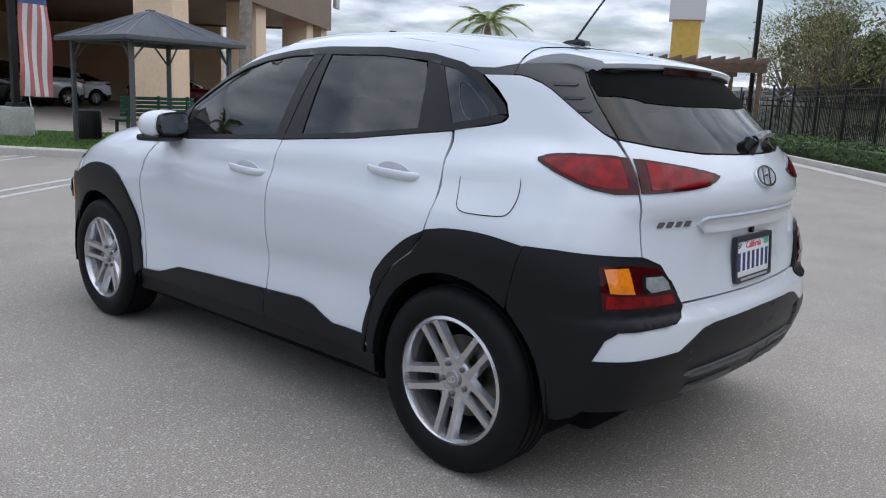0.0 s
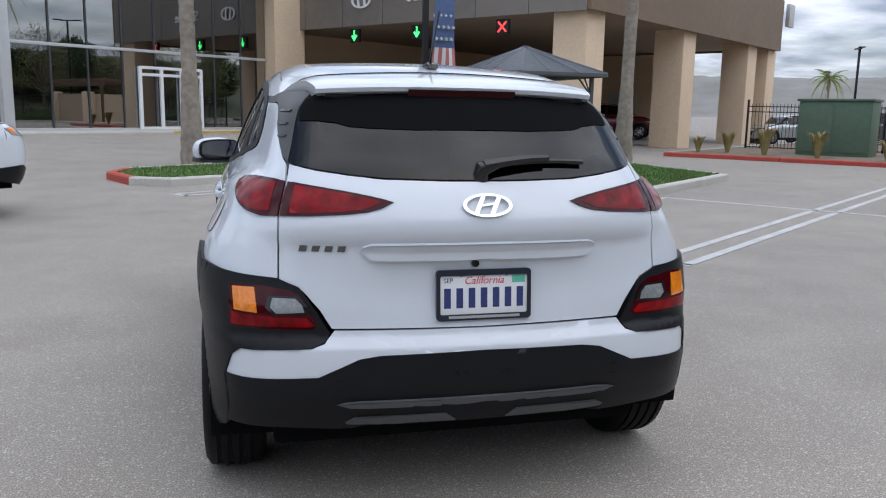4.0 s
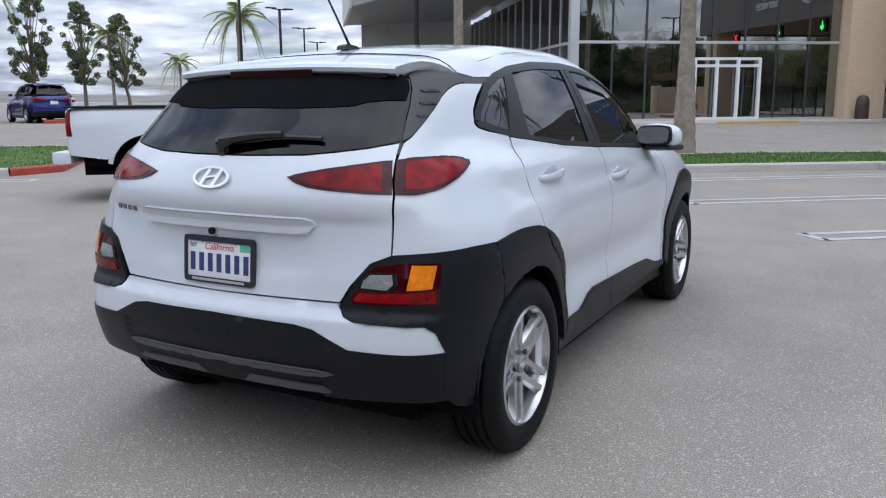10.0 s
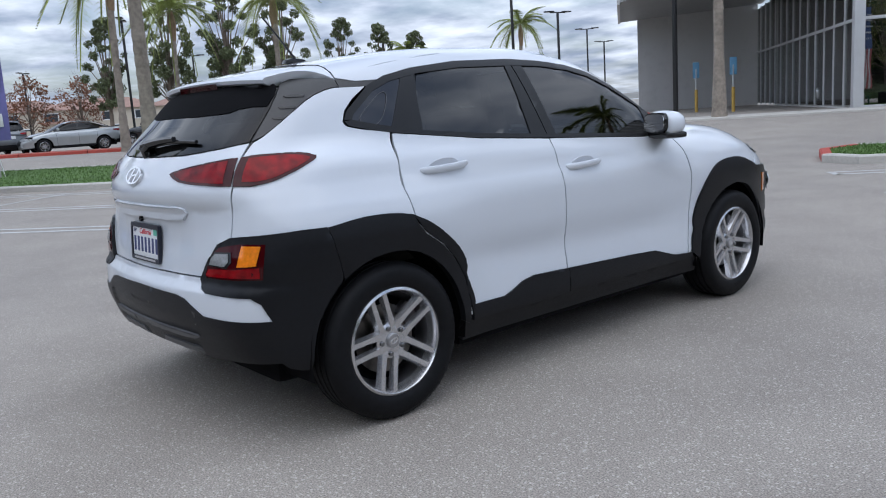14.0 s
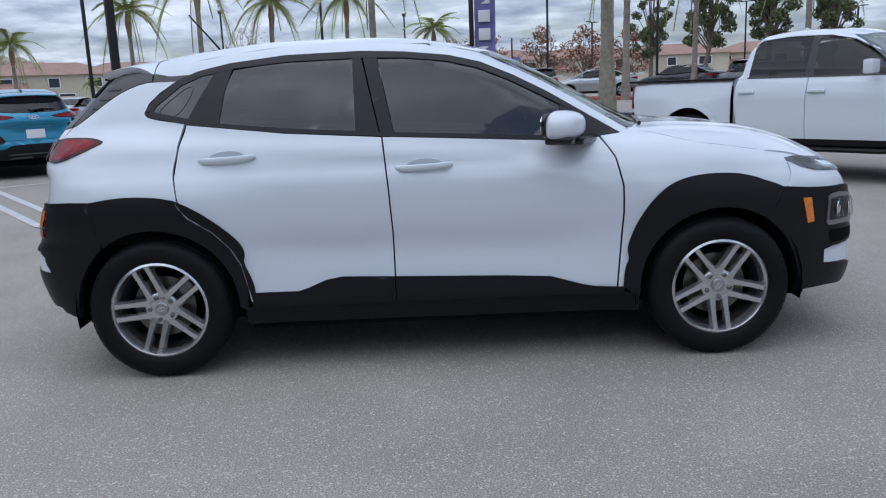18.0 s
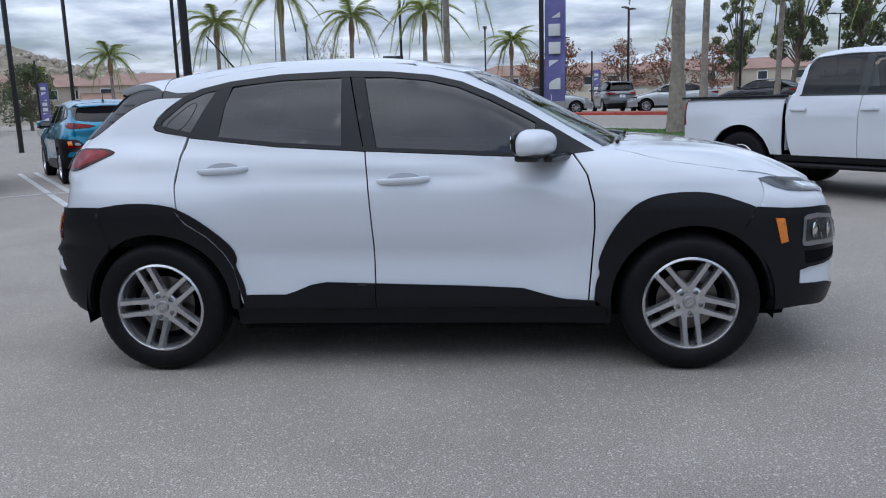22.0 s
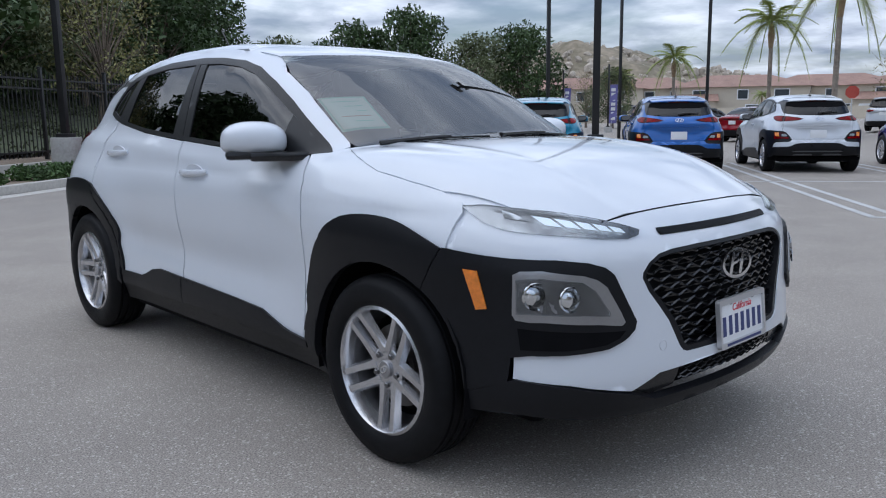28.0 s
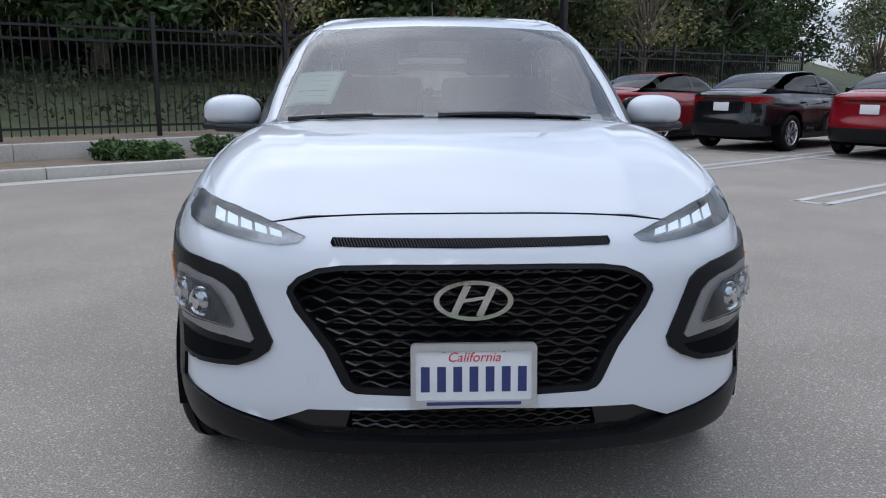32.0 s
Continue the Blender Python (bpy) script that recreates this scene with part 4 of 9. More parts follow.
    # bonnet shut line and the sheet behind the joints
    if hero:
        gap = fp + fn * 0.0004
        gap = [tuple(v * [-1, 1, 1]) for v in gap[:0:-1]] + [tuple(v) for v in gap]
        part("bonnet_gap", tube(gap, 0.0020, 5), seam, car)
    both("wing_backing", S, "side", [(0.84, 0.95), (0.80, 1.045), (0.95, 1.075), (1.30, 1.035), (1.50, 0.985), (1.66, 0.925), (1.70, 0.80), (1.50, 0.81), (1.0, 0.84)], body, car, off=-0.007, depth=0, step=side_step)
    both("wing_backing", S, "nose", S.outline("nose", [("y", 1.52, 0.92), ("y", 1.75, 0.92), ("y", 1.75, 0.74), ("y", 1.56, 0.76)]), body, car, off=-0.007, depth=0, step=side_step)
    # panel behind the lamps
    both("lamp_carrier", S, "nose", S.outline("nose", [("y", 1.55, 0.935), ("y", 1.66, 0.925), ("x", 0.62, 0.915), ("x", 0.44, 0.90), ("x", 0.40, 0.85), ("x", 0.44, 0.80), ("x", 0.70, 0.80), ("y", 1.60, 0.82)]), body, car, off=-0.010, depth=0, step=side_step)
    # headlamps
    head = S.outline("nose", [("y", 1.600, 0.900), ("y", 1.67, 0.903), ("x", 0.70, 0.893), ("x", 0.62, 0.880), ("x", 0.552, 0.864), ("x", 0.48, 0.844), ("x", 0.423, 0.825), ("x", 0.440, 0.812), ("x", 0.485, 0.805), ("x", 0.57, 0.811), ("x", 0.66, 0.822), ("x", 0.73, 0.830), ("y", 1.757, 0.838), ("y", 1.687, 0.858)])
    for left in (False, True):
        h = tagged(new("headlamp"), "slim clear headlamp with lit strip")
        h.parent = car
        panel("reflector", S, "nose", head, M["lamp_chrome"], h, off=0.001, depth=0.012, step=side_step, left=left)
        strip = S.outline("nose", [("x", 0.50, 0.836), ("x", 0.62, 0.860), ("x", 0.69, 0.872), ("x", 0.69, 0.855), ("x", 0.62, 0.842), ("x", 0.50, 0.822)])
        if hero:
            mask = S.outline("nose", [("x", 0.60, 0.868), ("x", 0.68, 0.886), ("y", 1.72, 0.894), ("y", 1.70, 0.886), ("x", 0.68, 0.872)])
            panel("lamp_mask", S, "nose", mask, M["lamp_bowl"], h, off=0.002, depth=0, step=0.05, left=left)
            for k in range(5):
                c0, c1 = 0.48 + 0.042 * k, 0.514 + 0.042 * k
                sq = S.outline("nose", [("x", c0 + 0.006, 0.8335 + 0.0085 * k), ("x", c1 + 0.006, 0.842 + 0.0085 * k), ("x", c1, 0.826 + 0.006 * k), ("x", c0, 0.820 + 0.006 * k)])
                panel("lamp_strip", S, "nose", sq, M["drl"], h, off=0.003, depth=0, step=0.05, left=left)
            ind = S.outline("nose", [("x", 0.715, 0.878), ("y", 1.72, 0.890), ("y", 1.74, 0.868), ("x", 0.705, 0.860)])
            panel("indicator", S, "nose", ind, M["lamp_inner"], h, off=0.003, depth=0, step=0.05, left=left)
        panel("lens", S, "nose", head, M["clear_lens"], h, off=0.008, depth=0.008, step=side_step, left=left, lip=0.003)
    # corner cladding with main lamp, all in front of the wheel
    corner = S.outline("nose", [("y", 1.590, 0.778), ("y", 1.72, 0.765), ("y", 1.80, 0.760), ("y", 1.86, 0.758), ("x", 0.71, 0.758), ("x", 0.64, 0.748), ("x", 0.595, 0.732), ("x", 0.572, 0.712), ("x", 0.54, 0.640), ("x", 0.506, 0.566), ("x", 0.515, 0.541), ("x", 0.55, 0.515), ("x", 0.60, 0.494), ("x", 0.70, 0.482), ("y", 1.87, 0.476), ("y", 1.812, 0.466), ("y", 1.805, 0.385), ("y", 1.685, 0.35)])
    corner += [(S.s_of("nose", "y", y, z), z) for y, z in arc(*front_arch, 0.372, 3, 56, 8)]
    both("corner_cladding", S, "nose", corner, clad, car, off=0.012, depth=0.03, step=side_step, lip=0.004)
    bezel = S.outline("nose", [("y", 1.817, 0.716), ("y", 1.835, 0.724), ("y", 1.89, 0.727), ("x", 0.735, 0.725), ("x", 0.66, 0.714), ("x", 0.625, 0.700), ("x", 0.600, 0.678), ("x", 0.562, 0.600), ("x", 0.550, 0.570), ("x", 0.562, 0.560), ("x", 0.63, 0.570), ("x", 0.74, 0.578), ("y", 1.86, 0.576), ("y", 1.825, 0.580), ("y", 1.815, 0.595)])
    lens = S.outline("nose", [("y", 1.828, 0.704), ("y", 1.89, 0.709), ("x", 0.735, 0.707), ("x", 0.665, 0.696), ("x", 0.635, 0.670), ("x", 0.600, 0.604), ("x", 0.602, 0.594), ("x", 0.66, 0.600), ("y", 1.88, 0.603), ("y", 1.828, 0.602)])
    hole = S.outline("nose", [("y", 1.83, 0.556), ("x", 0.72, 0.552), ("x", 0.60, 0.546), ("x", 0.550, 0.544), ("x", 0.57, 0.524), ("x", 0.61, 0.508), ("x", 0.70, 0.496), ("y", 1.84, 0.492)])
    for left in (False, True):
        f = tagged(new("main_lamp"), "clear lamp in a silver bezel")
        f.parent = car
        panel("bezel", S, "nose", bezel, M["satin"], f, off=0.018, depth=0.01, step=0.05, left=left, lip=0.003)
        panel("lamp_bowl", S, "nose", lens, M["lamp_bowl"], f, off=0.0185, depth=0.004, step=0.05, left=left)
        if hero:
            for ax, val, zc, rr in (("y", 1.878, 0.656, 0.043), ("x", 0.690, 0.648, 0.040)):
                s = S.s_of("nose", ax, val, zc)
                p, n = S.chart("nose", np.array([[s, zc]]))
                p, n = (p[0], n[0]) if not left else (p[0] * [-1, 1, 1], n[0] * [-1, 1, 1])
                qm = Matrix.Translation(Vector(p) + Vector(n) * 0.019) @ Vector((n[0] * 0.5, n[1], n[2])).to_track_quat("X", "Z").to_matrix().to_4x4()
                bm = disc(lathe([(0.0, rr), (0.004, rr * 0.95), (0.001, rr * 0.80), (0.007, rr * 0.6), (0.010, rr * 0.2)], 24, m=qm), 0.010, rr * 0.2, 24, m=qm)
                part("projector", bm, M["lamp_inner"], f)
        panel("lens", S, "nose", lens, M["clear_lens"], f, off=0.030, depth=0.008, step=0.05, left=left, lip=0.003)
        panel("air_pocket", S, "nose", hole, seam, f, off=0.0135, depth=0, step=0.05, left=left)
    amber = S.outline("nose", [("y", 1.672, 0.722), ("y", 1.716, 0.720), ("y", 1.742, 0.608), ("y", 1.708, 0.602)])
    both("side_marker", S, "nose", amber, M["amber_lens"], car, off=0.017, depth=0.008, step=0.05, label="amber side marker lamp")
    # wheel arch trims and sills
    out_f = [(0.850, 0.348), (0.859, 0.436), (0.879, 0.474), (0.868, 0.513), (0.878, 0.564), (0.927, 0.676), (1.001, 0.774), (1.075, 0.826), (1.174, 0.850), (1.299, 0.853), (1.399, 0.842), (1.501, 0.808), (1.585, 0.776)]
    round_off = lambda line: [line[0]] + chaikin(line, 2, False) + [line[-1]]
    out_f = round_off(out_f)
    both("wheel_arch_trim", S, "side", out_f + arc(*front_arch, 0.372, 56, 185, 18), clad, car, off=0.014, depth=0.035, step=side_step, lip=0.004)
    out_r = [(-1.564, 0.832), (-1.419, 0.853), (-1.273, 0.850), (-1.176, 0.832)]
    mid_r = [(-1.176, 0.832), (-1.082, 0.788), (-0.989, 0.717), (-0.920, 0.652), (-0.887, 0.600), (-0.882, 0.561), (-0.894, 0.536), (-0.860, 0.458), (-0.845, 0.385), (-0.860, 0.345)]
    out_r, mid_r = round_off(out_r), round_off(mid_r)
    both("wheel_arch_trim", S, "side", out_r + [(-1.155, 0.790), (-1.12, 0.748), (-1.02, 0.680), (-0.95, 0.602), (-0.905, 0.52), (-0.882, 0.42), (-0.885, 0.31)] + arc(*rear_arch, 0.372, 0, 127, 16), clad, car, off=0.014, depth=0.035, step=side_step, lip=0.004)
    both("door_arch_trim", S, "side", mid_r + [(-0.878, 0.42), (-0.900, 0.525), (-0.946, 0.608), (-1.016, 0.686), (-1.115, 0.754), (-1.150, 0.796)], clad, car, off=0.013, depth=0.03, step=side_step, lip=0.004)
    sill = [(-0.862, 0.388), (-0.651, 0.385), (-0.600, 0.401), (-0.523, 0.432), (-0.446, 0.445), (-0.207, 0.436), (0.299, 0.418), (0.515, 0.406), (0.579, 0.387), (0.668, 0.361), (0.719, 0.351), (0.855, 0.343)]
    for part_name, a, b in (("sill_trim", -0.862, -0.2045), ("sill_trim", -0.2005, 0.855)):
        pts = [p for p in sill if a - 0.001 <= p[0] <= b + 0.001]
        zi = lambda y: float(np.interp(y, [p[0] for p in sill], [p[1] for p in sill]))
        both(part_name, S, "side", [(a, zi(a))] + pts + [(b, zi(b)), (b, 0.315), (a, 0.320)], clad, car, off=0.013, depth=0.03, step=side_step, lip=0.004)
    both("rocker", S, "side", [(-0.90, 0.318), (0.93, 0.312), (0.93, 0.215), (-0.90, 0.225)], clad, car, off=-0.012, depth=0.03, step=wide)
    # tail
    hatch = mirrored([(0.0, 1.119), (0.136, 1.119), (0.319, 1.123), (0.417, 1.132), (0.52, 1.145), (0.594, 1.161), (0.606, 1.108), (0.620, 1.05), (0.633, 1.004), (0.636, 0.935), (0.638, 0.812), (0.602, 0.800), (0.566, 0.778), (0.518, 0.722), (0.482, 0.664), (0.0, 0.660)])
    hatch = [((S.s_of("tail", "x", abs(x), z) * (1 if x >= 0 else -1)), z) for x, z in hatch]
    dent = lambda uv: -0.012 * np.exp(-(((uv[:, 1] - 0.79) / 0.08) ** 2)) * np.clip((0.42 - np.abs(uv[:, 0])) / 0.12, 0, 1) + 0.004 * np.exp(-(((uv[:, 1] - 1.005) / 0.045) ** 2)) * np.clip((0.60 - np.abs(uv[:, 0])) / 0.2, 0, 1)
    P("tailgate", S, "tail", hatch, body, car, step=fine if hero else wide, shape=dent, lip=0.001)
    emblem(car, S, "tail", 1.045, 0.080, 0.039, 0.004)
    bar = mirrored([(0.0, 0.934), (0.36, 0.930), (0.385, 0.921), (0.392, 0.905), (0.372, 0.886), (0.36, 0.874), (0.0, 0.877)])
    P("tailgate_bar", S, "tail", bar, body, car, off=0.016, depth=0.034, step=side_step, lip=0.007)
    p, n = S.chart("tail", np.array([[0.0, 0.762]]))
    plate_at = Matrix.Translation(Vector(p[0]) + Vector(n[0]) * -0.004) @ Vector(n[0]).to_track_quat("Y", "Z").to_matrix().to_4x4()
    if hero:
        number_plate(car, plate_at, True, True)
        part("camera_eye", disc(lathe([(0, 0.012), (0.012, 0.011)], 16, "y", m=plate_at @ pose(0.03, 0.004, 0.100)), 0.012, 0.011, 16, "y", plate_at @ pose(0.03, 0.004, 0.100)), M["gloss_black"], car)
        bm = bmesh.new()
        p, n = S.chart("tail", np.array([[-0.522, 0.912]]))
        qm = Matrix.Translation(Vector(p[0])) @ Vector(n[0]).to_track_quat("Y", "Z").to_matrix().to_4x4()
        for k in range(4):
            prism([(0.060 - 0.040 * k, -0.009), (0.036 - 0.040 * k, -0.009), (0.031 - 0.040 * k, 0.009), (0.055 - 0.040 * k, 0.009)], 0.0, 0.005, "y", bm, m=qm)
        part("model_badge", bm, M["badge_dark"], car, "dark chrome bars of the model badge")
    else:
        part("number_plate", boxed(-0.15, 0.15, 0, 0.008, -0.075, 0.075, 0.003, plate_at), M["plate_white"], car)
    # rear lamps
    tl = [("x", 0.290, 1.056), ("x", 0.34, 1.068), ("x", 0.40, 1.079), ("x", 0.45, 1.087), ("x", 0.50, 1.094), ("x", 0.55, 1.101), ("x", 0.600, 1.108)]
    lower = [("x", 0.620, 1.05), ("x", 0.630, 1.007), ("x", 0.55, 1.011), ("x", 0.49, 1.014), ("x", 0.437, 1.017), ("x", 0.37, 1.025), ("x", 0.325, 1.038)]
    inner_l = S.outline("tail", tl + lower)
    outer_l = S.outline("tail", [("x", 0.609, 1.109), ("x", 0.635, 1.112), ("y", -1.707, 1.113), ("y", -1.66, 1.113), ("y", -1.612, 1.113), ("y", -1.57, 1.110), ("y", -1.535, 1.105), ("y", -1.510, 1.096), ("y", -1.517, 1.086), ("y", -1.55, 1.072), ("y", -1.584, 1.058), ("y", -1.62, 1.045), ("y", -1.654, 1.033), ("y", -1.69, 1.020), ("y", -1.718, 1.012), ("y", -1.768, 1.003), ("x", 0.637, 1.006), ("x", 0.626, 1.05)])
    inset = lambda poly, k: [(a + (np.mean([p[0] for p in poly]) - a) * k, b + (np.mean([p[1] for p in poly]) - b) * k) for a, b in poly]
    for left in (False, True):
        for nm, poly in (("tail_lamp_inner", inner_l), ("tail_lamp_outer", outer_l)):
            t = tagged(new(nm), "")
            t.parent = car
            panel("lens", S, "tail", poly, M["dark_red_lens"], t, off=0.008, depth=0.010, step=0.02 if hero else 0.06, left=left, lip=0.003)
            panel("light_band", S, "tail", inset(poly, 0.20), M["red_lens"], t, off=0.0092, depth=0, step=0.02 if hero else 0.06, left=left)
    # corner cladding with lower lamps
    rc = S.outline("tail", [("y", -1.568, 0.834), ("y", -1.66, 0.834), ("y", -1.72, 0.830), ("x", 0.645, 0.818), ("x", 0.578, 0.790), ("x", 0.530, 0.720), ("x", 0.488, 0.650), ("x", 0.505, 0.622), ("x", 0.545, 0.606), ("x", 0.755, 0.600), ("x", 0.780, 0.575), ("x", 0.800, 0.506), ("y", -1.800, 0.49), ("y", -1.795, 0.43), ("y", -1.775, 0.350), ("y", -1.74, 0.318), ("y", -1.70, 0.305), ("y", -1.668, 0.300)])
    rc += [(S.s_of("tail", "y", y, z), z) for y, z in arc(*rear_arch, 0.372, 178, 130, 8)]
    both("rear_corner_cladding", S, "tail", rc, clad, car, off=0.013, depth=0.03, step=side_step, lip=0.004)
    lampb = S.outline("tail", [("x", 0.778, 0.792), ("x", 0.69, 0.794), ("x", 0.60, 0.780), ("x", 0.565, 0.755), ("x", 0.526, 0.678), ("x", 0.536, 0.664), ("x", 0.65, 0.664), ("x", 0.778, 0.666)])
    red = S.outline("tail", [("x", 0.772, 0.712), ("x", 0.700, 0.706), ("x", 0.555, 0.700), ("x", 0.536, 0.678), ("x", 0.543, 0.671), ("x", 0.772, 0.673)])
    amb = S.outline("tail", [("x", 0.768, 0.785), ("x", 0.706, 0.787), ("x", 0.700, 0.714), ("x", 0.764, 0.718)])
    rev = S.outline("tail", [("x", 0.655, 0.757), ("x", 0.588, 0.756), ("x", 0.568, 0.736), ("x", 0.562, 0.717), ("x", 0.645, 0.714), ("x", 0.662, 0.728)])
    for left in (False, True):
        b = tagged(new("bumper_lamp"), "smoked lamp with red, amber and clear lenses")
        b.parent = car
        panel("lamp_body", S, "tail", lampb, M["dark_red_lens"], b, off=0.017, depth=0.01, step=0.05, left=left, lip=0.003)
        panel("red_lens", S, "tail", red, M["red_lens"], b, off=0.0185, depth=0, step=0.05, left=left)
        panel("amber_lens", S, "tail", amb, M["amber_lens"], b, off=0.0195, depth=0.003, step=0.05, left=left)
        panel("lamp_ring", S, "tail", [(a, z) for a, z in inset(rev, -0.30)], M["gloss_black"], b, off=0.0190, depth=0, step=0.05, left=left)
        panel("reversing_lens", S, "tail", rev, M["lamp_grey"], b, off=0.0215, depth=0.002, step=0.05, left=left)
    wedge = [(0.0, 0.656), (0.475, 0.658), (0.505, 0.618), (0.545, 0.606), (0.770, 0.612), (0.806, 0.508), (0.527, 0.518), (0.40, 0.574), (0.335, 0.584), (0.0, 0.590)]
    wedge = S.outline("tail", [("x", x, z) for x, z in wedge])
    both("rear_bumper", S, "tail", wedge, body, car, off=0.006, depth=0.03, step=side_step)
    low = [(0.0, 0.591), (0.335, 0.585), (0.402, 0.575), (0.527, 0.519)]
    lowp = S.outline("tail", [("x", x, z) for x, z in low] + [("x", 0.70, 0.513), ("x", 0.795, 0.510), ("y", -1.76, 0.505), ("y", -1.755, 0.42), ("y", -1.74, 0.345), ("x", 0.62, 0.345), ("x", 0.48, 0.338), ("x", 0.0, 0.340)])
    fold = lambda uv: np.where((uv[:, 1] < 0.515) & (np.abs(uv[:, 0]) < 0.46 - 0.4 * np.maximum(0.515 - uv[:, 1] - 0.06, 0)), -0.010, 0.0)
    both("rear_skirt", S, "tail", lowp, clad, car, off=0.0105, depth=0.03, step=side_step, shape=fold)
    both("skid_fin", S, "tail", S.outline("tail", [("x", 0.0, 0.437), ("x", 0.40, 0.434), ("x", 0.47, 0.428), ("x", 0.42, 0.416), ("x", 0.0, 0.418)]), M["fin_grey"], car, off=0.016, depth=0.024, step=0.05, lip=0.006)
    both("skid_foot", S, "tail", S.outline("tail", [("x", 0.12, 0.377), ("x", 0.41, 0.374), ("x", 0.485, 0.348), ("x", 0.086, 0.348)]), M["fin_grey"], car, off=0.012, depth=0.024, step=0.05, lip=0.006)
    both("rear_reflector", S, "tail", S.outline("tail", [("x", 0.60, 0.47), ("x", 0.74, 0.475), ("x", 0.73, 0.463), ("x", 0.60, 0.458)]), clad, car, off=0.006, depth=0.0, step=0.05)
    # glass
    glass_side(car, S, hero)
    # rear window, pillar trims and spoiler
    rg = [(0.0, 1.123), (0.136, 1.123), (0.319, 1.127), (0.417, 1.136), (0.52, 1.149), (0.592, 1.165), (0.576, 1.231), (0.564, 1.284), (0.547, 1.335), (0.527, 1.365), (0.48, 1.390), (0.0, 1.396)]
    rg = mirrored(S.outline("tail", [("x", x, z) for x, z in rg]))
    P("rear_window", S, "tail", rg, M["rear_glass"], car, off=0.002, depth=0.004, step=side_step)
    # black sheet on the glass: spoiler's dark reflection as colour, with the ceramic edge
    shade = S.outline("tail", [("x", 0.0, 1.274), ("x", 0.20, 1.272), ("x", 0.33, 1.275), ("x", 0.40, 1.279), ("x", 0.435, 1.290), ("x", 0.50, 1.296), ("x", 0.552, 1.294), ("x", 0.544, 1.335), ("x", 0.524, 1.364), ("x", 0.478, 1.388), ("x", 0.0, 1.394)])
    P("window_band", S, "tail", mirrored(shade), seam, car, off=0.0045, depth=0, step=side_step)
    dt = S.outline("tail", [("y", -1.300, 1.394), ("y", -1.39, 1.397), ("y", -1.461, 1.399), ("x", 0.508, 1.385), ("x", 0.530, 1.364), ("x", 0.550, 1.335), ("x", 0.567, 1.284), ("x", 0.579, 1.231), ("x", 0.597, 1.167), ("y", -1.664, 1.180), ("y", -1.609, 1.214), ("y", -1.533, 1.265), ("y", -1.454, 1.314), ("y", -1.408, 1.335), ("y", -1.360, 1.351), ("y", -1.322, 1.358), ("y", -1.300, 1.359)])
    both("pillar_trim", S, "tail", dt, M["pillar_grey"], car, off=0.002, depth=0.02, step=side_step)
    if hero:
        for k in range(3):
            y0, y1, z0 = ((-1.452, -1.530, 1.331), (-1.505, -1.566, 1.288), (-1.560, -1.602, 1.248))[k]
            lv = S.outline("tail", [("y", y0, z0), ("y", (y0 + y1) / 2, z0 + 0.001), ("y", y1, z0), ("y", y1 + 0.006, z0 - 0.007), ("y", y0 - 0.006, z0 - 0.007)])
            both("pillar_louvre", S, "tail", lv, M["gloss_black"], car, off=0.007, depth=0.006, step=0.05, lip=0.002)
    spoiler(car, S, body)
    # aerial, wipers
    p, n = S.chart("top", np.array([[0.0, -1.13]]))
    z = float(p[0][2])
    bm = prism([(-1.19, z - 0.004), (-1.05, z - 0.002), (-1.09, z + 0.016), (-1.15, z + 0.022), (-1.18, z + 0.014)], -0.022, 0.022, bevel=0.007)
    part("aerial_base", bm, M["gloss_black"], car)
    part("aerial", tube([(0, -1.12, z + 0.015), (0, -1.20, z + 0.115), (0, -1.275, z + 0.205)], [0.006, 0.0045, 0.004], 8), M["gloss_black"], car)
    wiper(car, S, "tail", (0.0, 1.148), (0.365, 1.166), 0.030, thick=0.020)
    wiper(car, S, "screen", (0.60, 0.985), (0.10, 1.075), 0.012)
    wiper(car, S, "screen", (0.05, 1.095), (-0.53, 0.975), 0.012)
    # cavity, floor and cabin
    cavity = [(0.80, 0.33), (0.80, 1.00), (0.0, 1.03), (-1.05, 1.10), (-1.12, 0.80)] + arc(*rear_arch, 0.44, 65, 0, 8) + [(-0.84, 0.30)]
    both("body_cavity", S, "side", [(0.86, 0.26), (0.86, 0.33)] + [(0.875, 0.45)] + arc(*front_arch, 0.43, 165, 62, 8) + [(1.56, 0.80), (1.56, 0.88), (0.9, 0.98), (-0.2, 1.03), (-1.2, 1.12), (-1.60, 1.08), (-1.64, 0.80)] + arc(*rear_arch, 0.43, 120, 3, 10) + [(-0.85, 0.26)], seam, car, off=-0.03, depth=0, step=0.08)
    P("nose_cavity", S, "nose", mirrored([(0.0, 0.88), (0.9, 0.84), (0.95, 0.30), (0.0, 0.30)]), seam, car, off=-0.075, depth=0, step=0.08)
    P("tail_cavity", S, "tail", mirrored([(0.0, 1.10), (0.9, 1.10), (0.9, 0.38), (0.0, 0.37)]), seam, car, off=-0.05, depth=0, step=0.08)
    part("underbody", boxed(-0.66, 0.66, -1.72, 1.80, 0.21, 0.32, 0.03), seam, car)
    part("floor_pan", boxed(-0.80, 0.80, -0.89, 0.92, 0.195, 0.27, 0.02), seam, car)
